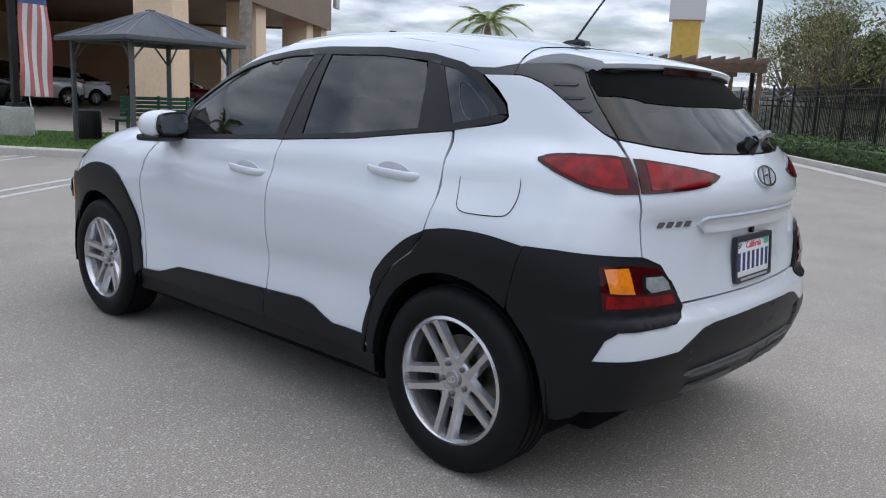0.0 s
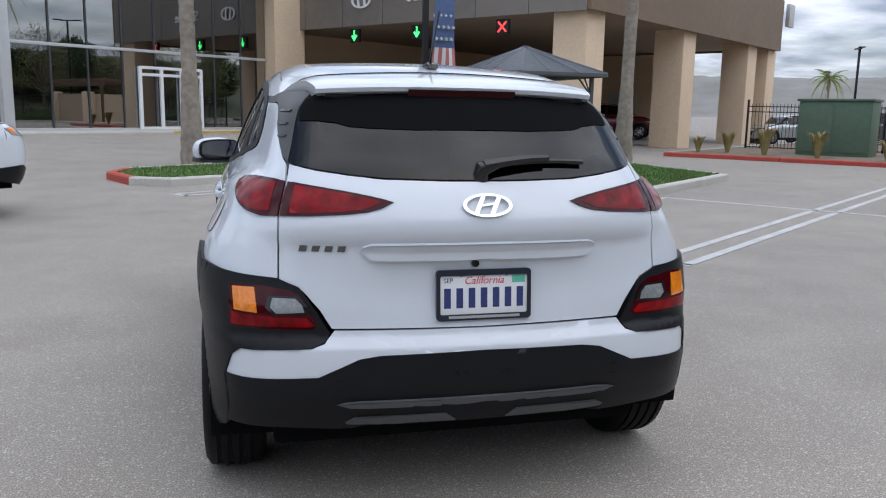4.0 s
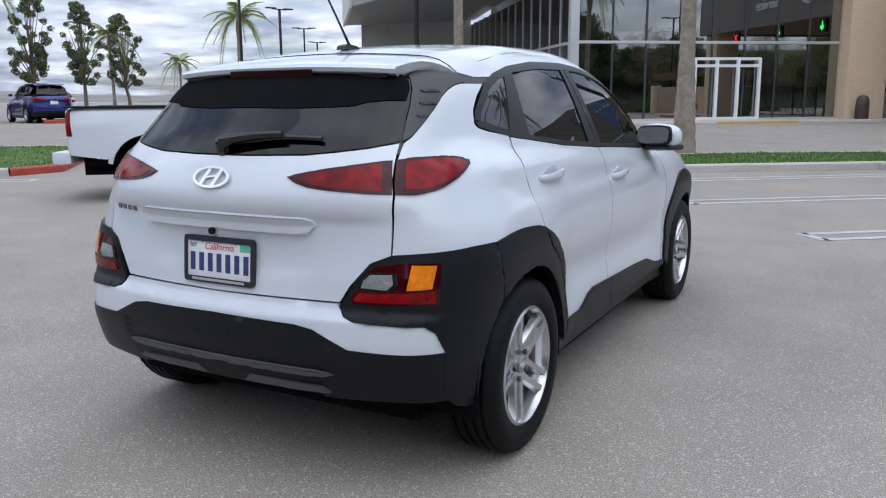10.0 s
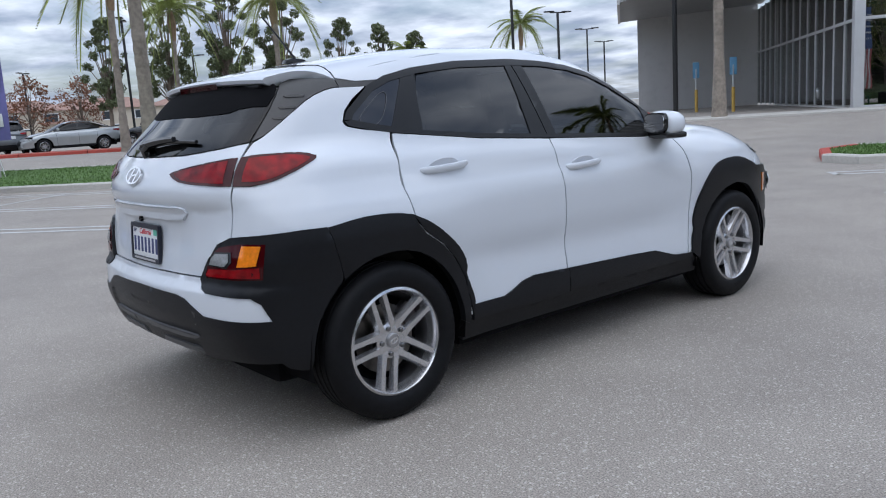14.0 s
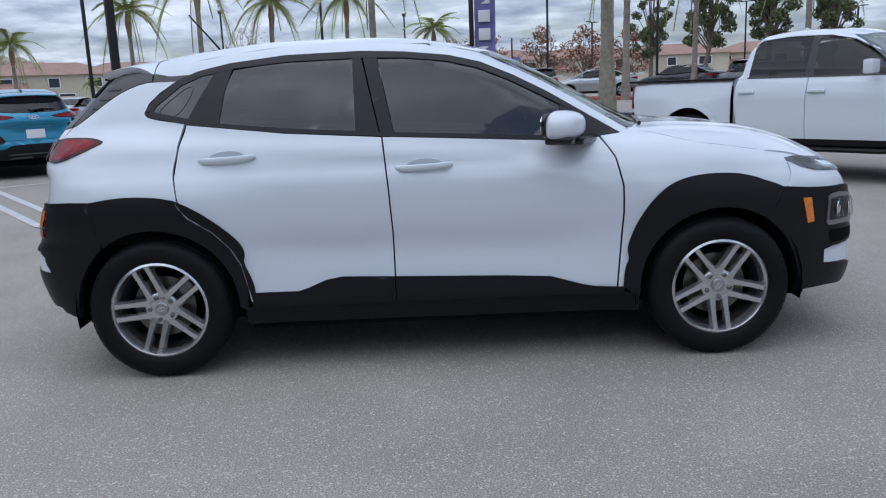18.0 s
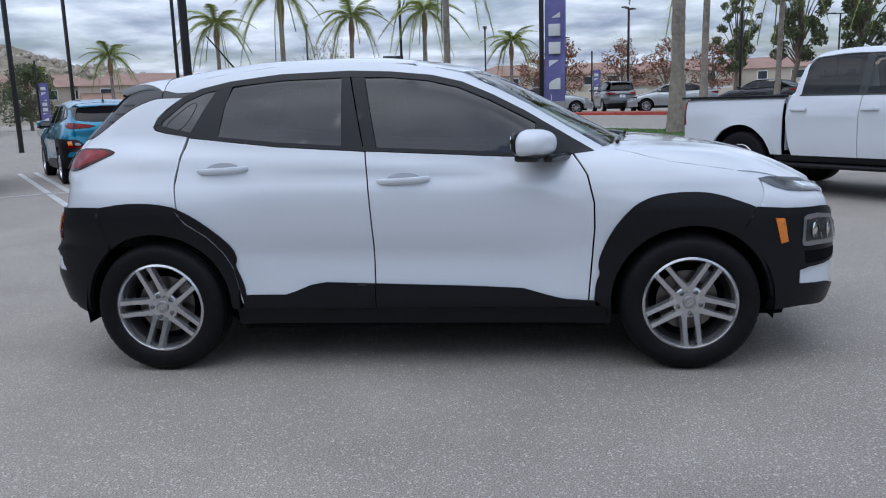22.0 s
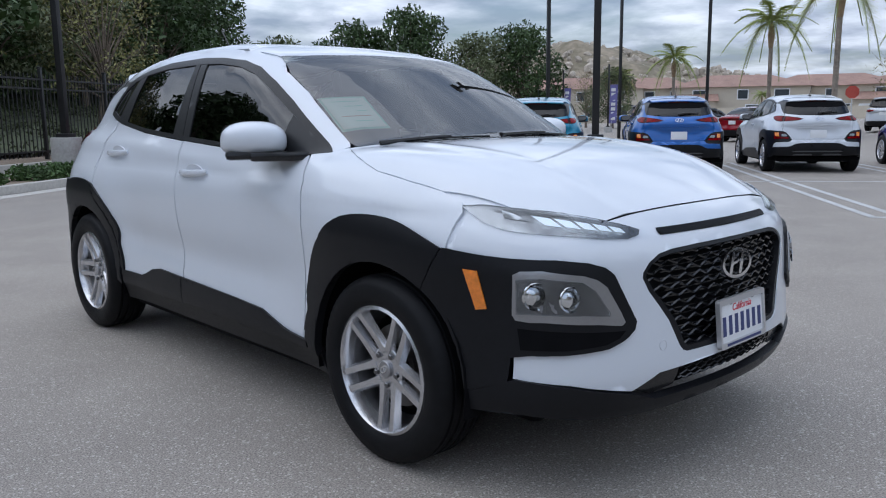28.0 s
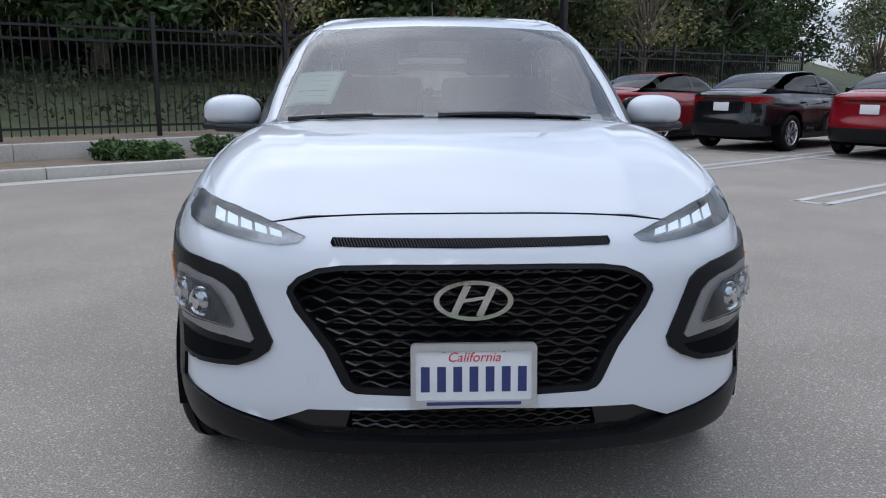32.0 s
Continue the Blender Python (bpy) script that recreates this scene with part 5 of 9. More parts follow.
    for cy, _ in (rear_arch, front_arch):
        for sgn in (-1, 1):
            bm = bmesh.new()
            rows = [[bm.verts.new((sgn * xx, cy + rr * math.cos(radians(a)), 0.33 + rr * math.sin(radians(a)))) for a in range(-12, 193, 12)] for xx, rr in ((0.862, 0.392), (0.60, 0.40), (0.56, 0.38))]
            for a, b in zip(rows, rows[1:]):
                for i in range(len(a) - 1):
                    bm.faces.new((a[i], a[i + 1], b[i + 1], b[i]))
            bm.faces.new(rows[-1])
            part("wheel_housing", bm, seam, car)
    cabin(car, S, hero)
    for sgn in (-1, 1):
        for k, (y, z) in enumerate(((1.298, 0.326), (-1.292, 0.326))):
            alloy_wheel(car, sgn * 0.785, y, 0.326, sgn, turn=((41, 20.5) if sgn > 0 else (12, 30))[k])
        side_mirror(car, sgn, body, pose(sgn * 0.886, 0.560, 1.096, 0, 0, -sgn * 27) @ Matrix.Diagonal((1.14, 1.1, 1.0, 1)))
        door_handle(car, -0.048, 0.938, S, sgn, body)
        door_handle(car, -0.935, 1.004, S, sgn, body)
    if hero:
        fl = S.outline("tail", [("y", -1.253, 1.039), ("y", -1.294, 1.050), ("y", -1.36, 1.053), ("y", -1.426, 1.055), ("y", -1.475, 1.049), ("y", -1.490, 1.020), ("y", -1.494, 0.943), ("y", -1.478, 0.912), ("y", -1.425, 0.907), ("y", -1.36, 0.905), ("y", -1.30, 0.906), ("y", -1.268, 0.925), ("y", -1.246, 1.005)])
        flap = chaikin(fl, 2)
        panel("fuel_flap", S, "tail", flap, body, car, off=0.0015, depth=0.0, step=0.05, left=True)
        bm = bmesh.new()
        p, n = S.chart("tail", np.array(flap))
        p = (p + n * 0.0012) * [-1, 1, 1]
        tube([tuple(v) for v in p] + [tuple(p[0])], 0.0016, 4, bm, cap=False)
        part("fuel_flap_gap", bm, seam, car)
        p, n = S.chart("nose", np.array([[0.0, 0.498]]))
        qm = Matrix.Translation(Vector(p[0]) + Vector(n[0]) * 0.004) @ Vector((0, 1, 0.10)).normalized().to_track_quat("Y", "Z").to_matrix().to_4x4()
        number_plate(car, qm, False, False)
        p, n = S.chart("nose", np.array(oval(0.014, 0.016, 20, 0.405, 0.478)))
        part("tow_cover_gap", tube([tuple(v) for v in p + n * 0.0008] + [tuple(p[0] + n[0] * 0.0008)], 0.0009, 4, cap=False), M["recess"], car)
        windscreen_sheet(car, S)
    return car


M["quarter_glass"] = paint("smoked quarter glass", (0.014, 0.014, 0.016), rough=0.06, coat=0.6, vary=0.1, scale=20)
M["satin_black"] = paint("satin black trim", (0.014, 0.0145, 0.016), rough=0.38, vary=0.12, scale=50, bump=0.05, bscale=800, spec=0.3)


def glass_side(car, S, hero):
    """Side windows with their black trims."""
    st = 0.05 if hero else 0.1
    trim = M["satin_black"]
    low = BELT
    strip = [(-1.325, 1.218), (-1.312, 1.200), (-1.262, 1.187), (-1.13, 1.160)] + low[1:] + [(0.864, 1.044), (0.80, 1.062), (0.514, 1.048), (0.2, 1.068), (-0.231, 1.093), (-0.672, 1.126), (-1.00, 1.162), (-1.20, 1.200), (-1.290, 1.222)]
    both("window_base_trim", S, "side", strip, trim, car, off=0.003, depth=0.015, step=st)
    top_in = [(y * 0.985 - 0.012, z - 0.028) for y, z in DLO_TOP[1:]]
    upper = DLO_TOP[:] + [(0.80, 1.062)] + [(0.66, 1.145), (0.515, 1.222), (0.365, 1.300), (0.215, 1.364), (0.070, 1.400), (-0.119, 1.422), (-0.32, 1.429), (-0.66, 1.424), (-0.90, 1.404), (-1.06, 1.374), (-1.155, 1.336), (-1.275, 1.246), (-1.290, 1.222)]
    both("window_top_trim", S, "side", upper, trim, car, off=0.003, depth=0.015, step=st)
    both("door_pillar", S, "side", [(-0.180, 1.083), (-0.240, 1.084), (-0.315, 1.440), (-0.250, 1.438)], trim, car, off=0.0025, depth=0.015, step=st)
    both("door_pillar", S, "side", [(-0.246, 1.086), (-0.352, 1.094), (-0.362, 1.428), (-0.321, 1.432)], trim, car, off=0.0025, depth=0.015, step=st)
    both("quarter_trim", S, "side", [(-0.978, 1.146), (-1.128, 1.172), (-1.058, 1.292), (-0.988, 1.404), (-0.918, 1.400), (-0.952, 1.300)], trim, car, off=0.0022, depth=0.015, step=st)
    both("mirror_sail", S, "side", [(0.585, 1.045), (0.80, 1.062), (0.66, 1.148), (0.585, 1.190)], trim, car, off=0.0024, depth=0.015, step=st)
    glassy = M["side_glass"]
    both("front_side_glass", S, "side", [(-0.176, 1.080), (-0.248, 1.440), (0.07, 1.405), (0.215, 1.370), (0.37, 1.300), (0.52, 1.222), (0.59, 1.185), (0.59, 1.040), (0.2, 1.060)], glassy, car, off=-0.002, depth=0.004, step=st)
    both("rear_side_glass", S, "side", [(-0.345, 1.090), (-0.355, 1.432), (-0.66, 1.428), (-0.91, 1.396), (-0.96, 1.300), (-0.985, 1.150), (-0.672, 1.125)], glassy, car, off=-0.002, depth=0.004, step=st)
    both("quarter_glass", S, "side", [(-1.124, 1.172), (-1.054, 1.292), (-0.990, 1.402), (-1.06, 1.378), (-1.155, 1.340), (-1.275, 1.250), (-1.292, 1.220), (-1.262, 1.192)], M["quarter_glass"], car, off=-0.001, depth=0.004, step=st)
    if hero:
        oval_line = chaikin([(-1.259, 1.212), (-1.252, 1.236), (-1.148, 1.316), (-1.106, 1.334), (-1.096, 1.316), (-1.133, 1.246), (-1.172, 1.203), (-1.206, 1.196)], 2)
        p, n = S.chart("side", np.array(oval_line))
        for sgn in (-1, 1):
            v = (p + n * 0.0008) * [sgn, 1, 1]
            part("quarter_glass_edge", tube([tuple(q) for q in v] + [tuple(v[0])], 0.0016, 4, cap=False), M["fin_grey"], car)
    ap, _ = S.chart("side", np.array(A_PILLAR))
    edge = [(float(p[0]) - 0.002, float(p[1])) for p in ap]
    ws = [(0.0, 0.335), (0.25, 0.318), (0.45, 0.275), (0.540, 0.240)] + edge + [(0.66, 0.935), (0.45, 1.030), (0.2, 1.080), (0.0, 1.092)]
    panel("windscreen", S, "top", mirrored(ws), M["front_glass"], car, off=0.001, depth=0.005, step=0.05).visible_shadow = False
    band = [(0.0, 0.335), (0.25, 0.318), (0.45, 0.275), (0.540, 0.240), (0.548, 0.270), (0.45, 0.310), (0.25, 0.352), (0.0, 0.370)]
    panel("windscreen_band", S, "top", mirrored(band), M["seam"], car, off=-0.006, depth=0, step=0.05)
    cow = [(0.0, 1.090), (0.2, 1.078), (0.45, 1.028), (0.66, 0.923), (0.705, 0.863), (0.730, 0.900), (0.68, 0.965), (0.46, 1.075), (0.2, 1.125), (0.0, 1.135)]
    panel("cowl", S, "top", mirrored(cow), M["satin_black"], car, off=-0.012, depth=0.01, step=0.05)


def wiper(car, S, kind, a, b, proud, thick=0.010):
    w = tagged(new("wiper"), "black wiper")
    w.parent = car
    if kind == "tail":
        uv = np.array([[a[0] + (b[0] - a[0]) * t, a[1] + (b[1] - a[1]) * t + 0.012 * math.sin(math.pi * t)] for t in np.linspace(0, 1, 9)])
        p, n = S.chart("tail", uv)
    else:
        uv = np.array([[a[0] + (b[0] - a[0]) * t, a[1] + (b[1] - a[1]) * t] for t in np.linspace(0, 1, 9)])
        p, n = S.chart("top", uv)
    part("blade", tube([tuple(v) for v in p + n * (proud * 0.5)], [thick * 0.45] * 9, 6), M["gloss_black"], w)
    part("arm", tube([tuple(v) for v in (p + n * proud)[:6]], np.linspace(thick, thick * 0.6, 6), 6), M["gloss_black"], w)
    if kind == "tail":
        part("pivot_cover", tube([tuple(p[0] - [0.0, 0, 0.02]), tuple(p[0] + n[0] * 0.02), tuple(p[1] + n[1] * 0.03)], [0.03, 0.028, 0.018], 10), M["gloss_black"], w)


def spoiler(car, S, body):
    """Roof spoiler with its brake lamp, and the joint between it and the roof."""
    bm = bmesh.new()
    rows = []
    for u in np.linspace(-1, 1, 33):
        k = abs(u)
        front, back = -1.298, -1.622 + 0.056 * k * k
        zl = 1.424 - 0.014 * k**2.5
        row = []
        for t in np.linspace(0, 1, 9):
            x = u * float(np.interp(t, [0, 0.5, 1], [0.592, 0.520, 0.497]))
            y = front + (back - front) * t
            zs = float(S.chart("top", np.array([[x, front]]))[0][0][2])
            row.append((x, y, zs + (zl - zs) * t + 0.008 * math.sin(math.pi * t)))
        x = u * 0.497
        row += [(x, back - 0.008, zl - 0.008), (x, back - 0.002, zl - 0.022), (x * 0.98, back + 0.03, zl - 0.034), (x * 0.96, back + 0.12, zl - 0.030), (u * 0.57, front - 0.02, row[0][2] - 0.02)]
        rows.append([bm.verts.new(p) for p in row])
    for a, b in zip(rows, rows[1:]):
        for i in range(len(a) - 1):
            bm.faces.new((a[i], a[i + 1], b[i + 1], b[i]))
    bm.faces.new(rows[0])
    bm.faces.new(rows[-1][::-1])
    part("spoiler", bm, body, car)
    part("spoiler_underside", boxed(-0.465, 0.465, -1.578, -1.45, 1.374, 1.386, 0.004), M["cladding"], car)
    bm = bmesh.new()
    lo, hi = [], []
    for x in np.linspace(-0.19, 0.19, 9):
        y = -1.626 + 0.056 * (x / 0.497) ** 2
        lo.append(bm.verts.new((x, y - 0.006, 1.384)))
        hi.append(bm.verts.new((x, y - 0.011, 1.407)))
    for i in range(8):
        bm.faces.new((lo[i], lo[i + 1], hi[i + 1], hi[i]))
    bmesh.ops.solidify(bm, geom=bm.faces[:], thickness=0.006)
    part("brake_lamp", bm, M["dark_red_lens"], car, "dark red high brake lamp")
    p, n = S.chart("top", np.stack([np.linspace(-0.56, 0.56, 25), np.full(25, -1.295)], 1))
    part("roof_gap", tube([tuple(v) for v in p + n * 0.0004], 0.0024, 5), M["seam"], car)


def cabin(car, S, hero):
    """Seats, dashboard and wheel behind the glass."""
    bm = bmesh.new()
    box(bm, -0.66, 0.66, -1.70, 0.75, 0.60, 0.66)
    part("cabin_floor", bm, M["cabin"], car, smooth=False)
    dash = prism([(0.45, 0.66), (0.42, 0.95), (0.50, 1.02), (0.98, 1.045), (1.05, 0.98), (0.9, 0.66)], -0.66, 0.66, bevel=0.03)
    part("dashboard", dash, M["cabin"], car)
    headliner = mirrored([(0.0, 0.26), (0.48, 0.20), (0.55, -0.2), (0.54, -1.0), (0.47, -1.45), (0.0, -1.50)])
    panel("headlining", S, "top", headliner, M["seat_cloth"], car, off=-0.035, depth=0, step=0.1)
    if not hero:
        return
    for x, y, w in ((-0.36, -0.18, 0.25), (0.36, -0.18, 0.25), (-0.34, -1.05, 0.28), (0.34, -1.05, 0.28)):
        s = tagged(new("car_seat"), "charcoal cloth car seat")
        s.parent = car
        s.matrix_basis = pose(x, y, 0.62)
        part("cushion", boxed(-w, w, -0.1, 0.42, 0.0, 0.17, 0.05), M["seat_cloth"], s)
        part("backrest", boxed(-w, w, -0.07, 0.07, 0.05, 0.58, 0.05, pose(0, -0.10, 0.05, 12)), M["seat_cloth"], s)
        part("headrest", boxed(-0.13, 0.13, -0.05, 0.05, 0.62, 0.80, 0.04, pose(0, -0.10, 0.03, 12)), M["seat_cloth"], s)
    bm = bmesh.new()
    q = pose(-0.36, 0.36, 0.98, -62)
    tube([tuple(q @ Vector((0.18 * math.cos(a), 0.18 * math.sin(a), 0))) for a in np.linspace(0, 2 * math.pi, 25)], 0.014, 8, bm, cap=False)
    box(bm, -0.16, 0.16, -0.035, 0.035, -0.02, 0.01, 0.0, q)
    part("steering_wheel", bm, M["cabin"], car)
    part("rear_view_mirror", boxed(-0.11, 0.11, 0.36, 0.39, 1.33, 1.39, 0.012), M["cabin"], car)


def windscreen_sheet(car, S):
    """Printed sheet behind the windscreen, and a small label."""
    sh = tagged(new("price_sheet"), "pale green printed sheet behind the windscreen")
    sh.parent = car
    corners = [(0.412, 0.654), (0.608, 0.594), (0.645, 0.812), (0.456, 0.878)]
    panel("sheet", S, "top", corners, M["paper_green"], sh, off=-0.010, depth=0, step=0.1)
    c = np.mean(corners, 0)
    panel("paper", S, "top", [tuple(np.array(p) + (c - p) * 0.10) for p in corners], M["paper"], sh, off=-0.008, depth=0, step=0.1)
    for k in range(5):
        t = 0.16 + 0.15 * k
        a, b = np.array(corners[0]) * (1 - t) + np.array(corners[3]) * t, np.array(corners[1]) * (1 - t) + np.array(corners[2]) * t
        d = (b - a) * 0.2
        e = (np.array(corners[3]) - np.array(corners[0])) * 0.02
        panel("print_line", S, "top", [tuple(a + d), tuple(b - d * (1 + k % 3)), tuple(b - d * (1 + k % 3) + e), tuple(a + d + e)], M["paper_red"] if k == 3 else M["paper_green"], sh, off=-0.0065, depth=0, step=0.1)
    panel("code_label", S, "top", [(-0.508, 0.932), (-0.589, 0.894), (-0.593, 0.954), (-0.507, 1.007)], M["paper"], car, off=-0.008, depth=0, step=0.1)


hero = crossover(Matrix.Identity(4), M["white_paint"], "glossy white small crossover car with black plastic cladding")

# ---- other cars ----
SEDAN = Shell(
    width=((0.15, 0.80), (0.25, 0.85), (0.45, 0.87), (0.7, 0.885), (0.85, 0.87), (0.95, 0.83), (1.05, 0.79), (1.2, 0.72), (1.5, 0.6)),
    nose=((0.15, 2.20), (0.3, 2.30), (0.5, 2.32), (0.65, 2.28), (0.75, 2.2), (0.9, 2.0)),
    tail=((0.2, 2.15), (0.35, 2.28), (0.5, 2.31), (0.7, 2.27), (0.9, 2.26), (1.02, 2.30), (1.1, 2.2), (1.2, 2.0)),
    top=((-2.4, 1.06), (-2.0, 1.085), (-1.6, 1.08), (-1.0, 1.03), (0.0, 0.99), (0.9, 1.0), (1.2, 0.99), (1.7, 0.90), (2.05, 0.80), (2.25, 0.68), (2.4, 0.5)),
    roof=((-2.8, 0.1), (-2.1, 0.95), (-1.80, 1.10), (-1.35, 1.29), (-0.95, 1.40), (-0.4, 1.445), (0.0, 1.43), (0.35, 1.36), (0.8, 1.15), (1.15, 0.99), (1.4, 0.88), (2.4, 0.1)),
    cabin=((0.9, 0.83), (1.0, 0.80), (1.1, 0.76), (1.2, 0.71), (1.3, 0.655), (1.4, 0.60), (1.5, 0.53)),
    taper=((-2.4, -0.3), (-1.8, -0.12), (-1.3, -0.04), (-0.6, 0.0), (0.2, 0.0), (0.7, -0.04), (1.1, -0.10), (1.4, -0.2)),
    flare=(0.018, 1.37, -1.33), edge=0.10, nf=5.0, nr=5.5,
)
SUV = Shell(
    width=((0.15, 0.82), (0.25, 0.86), (0.5, 0.885), (0.75, 0.90), (0.92, 0.885), (1.05, 0.85), (1.15, 0.81), (1.4, 0.70), (1.7, 0.6)),
    nose=((0.15, 2.15), (0.3, 2.25), (0.55, 2.29), (0.75, 2.27), (0.88, 2.2), (1.0, 2.05)),
    tail=((0.2, 2.1), (0.4, 2.24), (0.6, 2.26), (0.9, 2.22), (1.1, 2.19), (1.3, 2.05), (1.6, 1.8)),
    top=((-2.4, 1.15), (-1.5, 1.17), (-0.5, 1.12), (0.9, 1.09), (1.2, 1.09), (1.7, 1.03), (2.05, 0.93), (2.25, 0.80), (2.4, 0.6)),
    roof=((-2.9, 0.1), (-2.25, 1.05), (-2.05, 1.30), (-1.85, 1.55), (-1.6, 1.615), (-0.6, 1.66), (0.0, 1.64), (0.35, 1.56), (0.8, 1.31), (1.2, 1.08), (1.5, 0.9), (2.5, 0.1)),
    cabin=((0.9, 0.87), (1.1, 0.825), (1.25, 0.775), (1.4, 0.71), (1.55, 0.65), (1.7, 0.56)),
    taper=((-2.4, -0.25), (-1.9, -0.09), (-1.4, -0.02), (-0.6, 0.0), (0.2, 0.0), (0.7, -0.03), (1.1, -0.09), (1.4, -0.2)),
    flare=(0.022, 1.36, -1.31), edge=0.12, nf=5.0, nr=5.5,
)


def road_car(name, shell, suv, body, label, m, group="", lit=True):
    """A parked saloon or SUV with its panels, glass, lamps and wheels."""
    car = thing(name, label, "car", m, group)
    S, st = shell, 0.11
    fa, ra, r = S.flare[1], S.flare[2], (0.345 if suv else 0.325)
    belt = 1.10 if suv else 1.00
    roofz = 1.60 if suv else 1.385
    base = 0.30
    fr, rr = (fa, r), (ra, r)
    low = [(fa - 0.42, base), (ra + 0.42, base)]
    rear_y = -1.85 if suv else -1.95
    side = [(0.95, belt - 0.03), (-0.2, belt), (-1.3, belt + 0.03), (rear_y, belt + 0.02), (rear_y - 0.02, 0.75), (rear_y, 0.45)] + arc(*rr, 0.40, 150, 2, 10) + [(ra + 0.42, base), (fa - 0.42, base)] + arc(*fr, 0.40, 178, 30, 10) + [(1.80, 0.50), (1.84, 0.70), (1.80, 0.80 if not suv else 0.92), (1.4, 0.90 if not suv else 1.0)]
    both("body_side", S, "side", side, body, car, step=st)
    nz = 0.74 if not suv else 0.90
    nose = mirrored([(0.0, nz)] + S.outline("nose", [("x", 0.45, nz - 0.01), ("y", 1.85, nz - 0.04), ("y", 1.80, 0.55), ("y", 1.78, 0.30), ("x", 0.5, 0.26)]) + [(0.0, 0.25)])
    panel("front_bumper", S, "nose", nose, body, car, step=st)
    panel("grille", S, "nose", mirrored([(0.0, nz - 0.10), (0.42, nz - 0.12), (0.36, 0.42), (0.0, 0.40)]), M["cladding"], car, off=0.006, depth=0.01, step=0.1)
    dz = belt + (0.05 if not suv else 0.02)
    tailp = mirrored([(0.0, dz)] + S.outline("tail", [("x", 0.55, dz - 0.01), ("x", 0.70, dz - 0.03), ("y", rear_y, dz - 0.06), ("y", rear_y, 0.55), ("y", rear_y + 0.06, 0.40), ("x", 0.55, 0.42)]) + [(0.0, 0.42)])
    panel("tail_panel", S, "tail", tailp, body, car, step=st)
    lowp = mirrored([(0.0, 0.50)] + S.outline("tail", [("x", 0.60, 0.50), ("y", rear_y + 0.02, 0.46), ("y", rear_y + 0.08, 0.30), ("x", 0.5, 0.27)]) + [(0.0, 0.27)])
    panel("rear_skirt", S, "tail", lowp, M["cladding"], car, off=0.008, depth=0.02, step=st)
    hood = mirrored([(0.0, 2.12), (0.4, 2.06), (0.68, 1.88), (0.73, 1.5), (0.72, 1.05), (0.5, 1.12), (0.0, 1.20)])
    panel("bonnet", S, "top", hood, body, car, step=st)
    rail = [(y, z) for y, z in ((0.30, roofz - 0.07), (-0.3, roofz), (-0.9, roofz - (0.0 if suv else 0.05)))]
    roof = mirrored([(0.0, 0.36), (0.45, 0.30), (0.50, 0.10), (0.53, -0.5), (0.50, -1.0)] + ([(0.52, -1.6), (0.48, -1.85), (0.0, -1.88)] if suv else [(0.0, -1.06)]))
    panel("roof", S, "top", roof, body, car, step=st)
    ws = mirrored([(0.0, 0.37), (0.45, 0.31), (0.52, 0.30), (0.62, 0.75), (0.66, 0.98), (0.45, 1.10), (0.0, 1.18)])
    panel("windscreen", S, "top", ws, M["rear_glass"], car, step=st, off=0.002)
    if suv:
        rg = mirrored([(0.0, 1.54)] + S.outline("tail", [("x", 0.50, 1.53), ("x", 0.62, 1.20)]) + [(0.0, 1.17)])
        panel("rear_window", S, "tail", rg, M["rear_glass"], car, step=st, off=0.004)
        win = [(0.92, belt + 0.01), (0.45, roofz - 0.17), (0.15, roofz - 0.05), (-0.5, roofz - 0.02), (-1.3, roofz - 0.06), (-1.72, roofz - 0.16), (-1.60, belt + 0.09), (-0.2, belt + 0.03)]
        part("spoiler", boxed(-0.50, 0.50, -2.02, -1.80, 1.565, 1.60, 0.012), body, car)
    else:
        panel("boot_lid", S, "top", mirrored([(0.0, -1.76), (0.55, -1.72), (0.62, -1.95), (0.58, -2.17), (0.0, -2.22)]), body, car, step=st, off=0.001)
        panel("rear_window", S, "top", mirrored([(0.0, -1.06), (0.50, -1.0), (0.58, -1.45), (0.56, -1.70), (0.0, -1.75)]), M["rear_glass"], car, step=st, off=0.003)
        win = [(0.90, belt + 0.02), (0.45, roofz - 0.19), (0.15, roofz - 0.07), (-0.3, roofz - 0.02), (-0.9, roofz - 0.07), (-1.38, belt + 0.16), (-1.42, belt + 0.09), (-0.2, belt + 0.03)]
    both("side_glass", S, "side", win, M["rear_glass"], car, off=0.004, depth=0.006, step=0.08)
    both("door_pillar", S, "side", [(-0.16, belt + 0.03), (-0.26, belt + 0.03), (-0.24, roofz - 0.035), (-0.16, roofz - 0.04)], M["gloss_black"], car, off=0.008, depth=0.006, step=0.1)
    for y, lean in ((0.78, 0.06), (-0.20, 0.0), (-1.02, -0.10)):
        both("door_gap", S, "side", [(y, 0.34), (y + 0.008, 0.34), (y + 0.008 + lean * 0.3, belt - 0.03), (y + lean * 0.3, belt - 0.03)], M["seam"], car, off=0.0025, depth=0, step=0.1)
    both("sill_trim", S, "side", [(fa - 0.42, 0.33), (ra + 0.42, 0.33), (ra + 0.42, 0.22), (fa - 0.42, 0.22)], M["cladding"], car, off=0.004, depth=0.02, step=0.1)
    if suv:
        both("wheel_arch_trim", S, "side", arc(*fr, 0.45, 178, 20, 10) + arc(*fr, 0.385, 20, 178, 10), M["cladding"], car, off=0.008, depth=0.02, step=0.08)
        both("wheel_arch_trim", S, "side", arc(*rr, 0.45, 160, 2, 10) + arc(*rr, 0.385, 2, 160, 10), M["cladding"], car, off=0.008, depth=0.02, step=0.08)
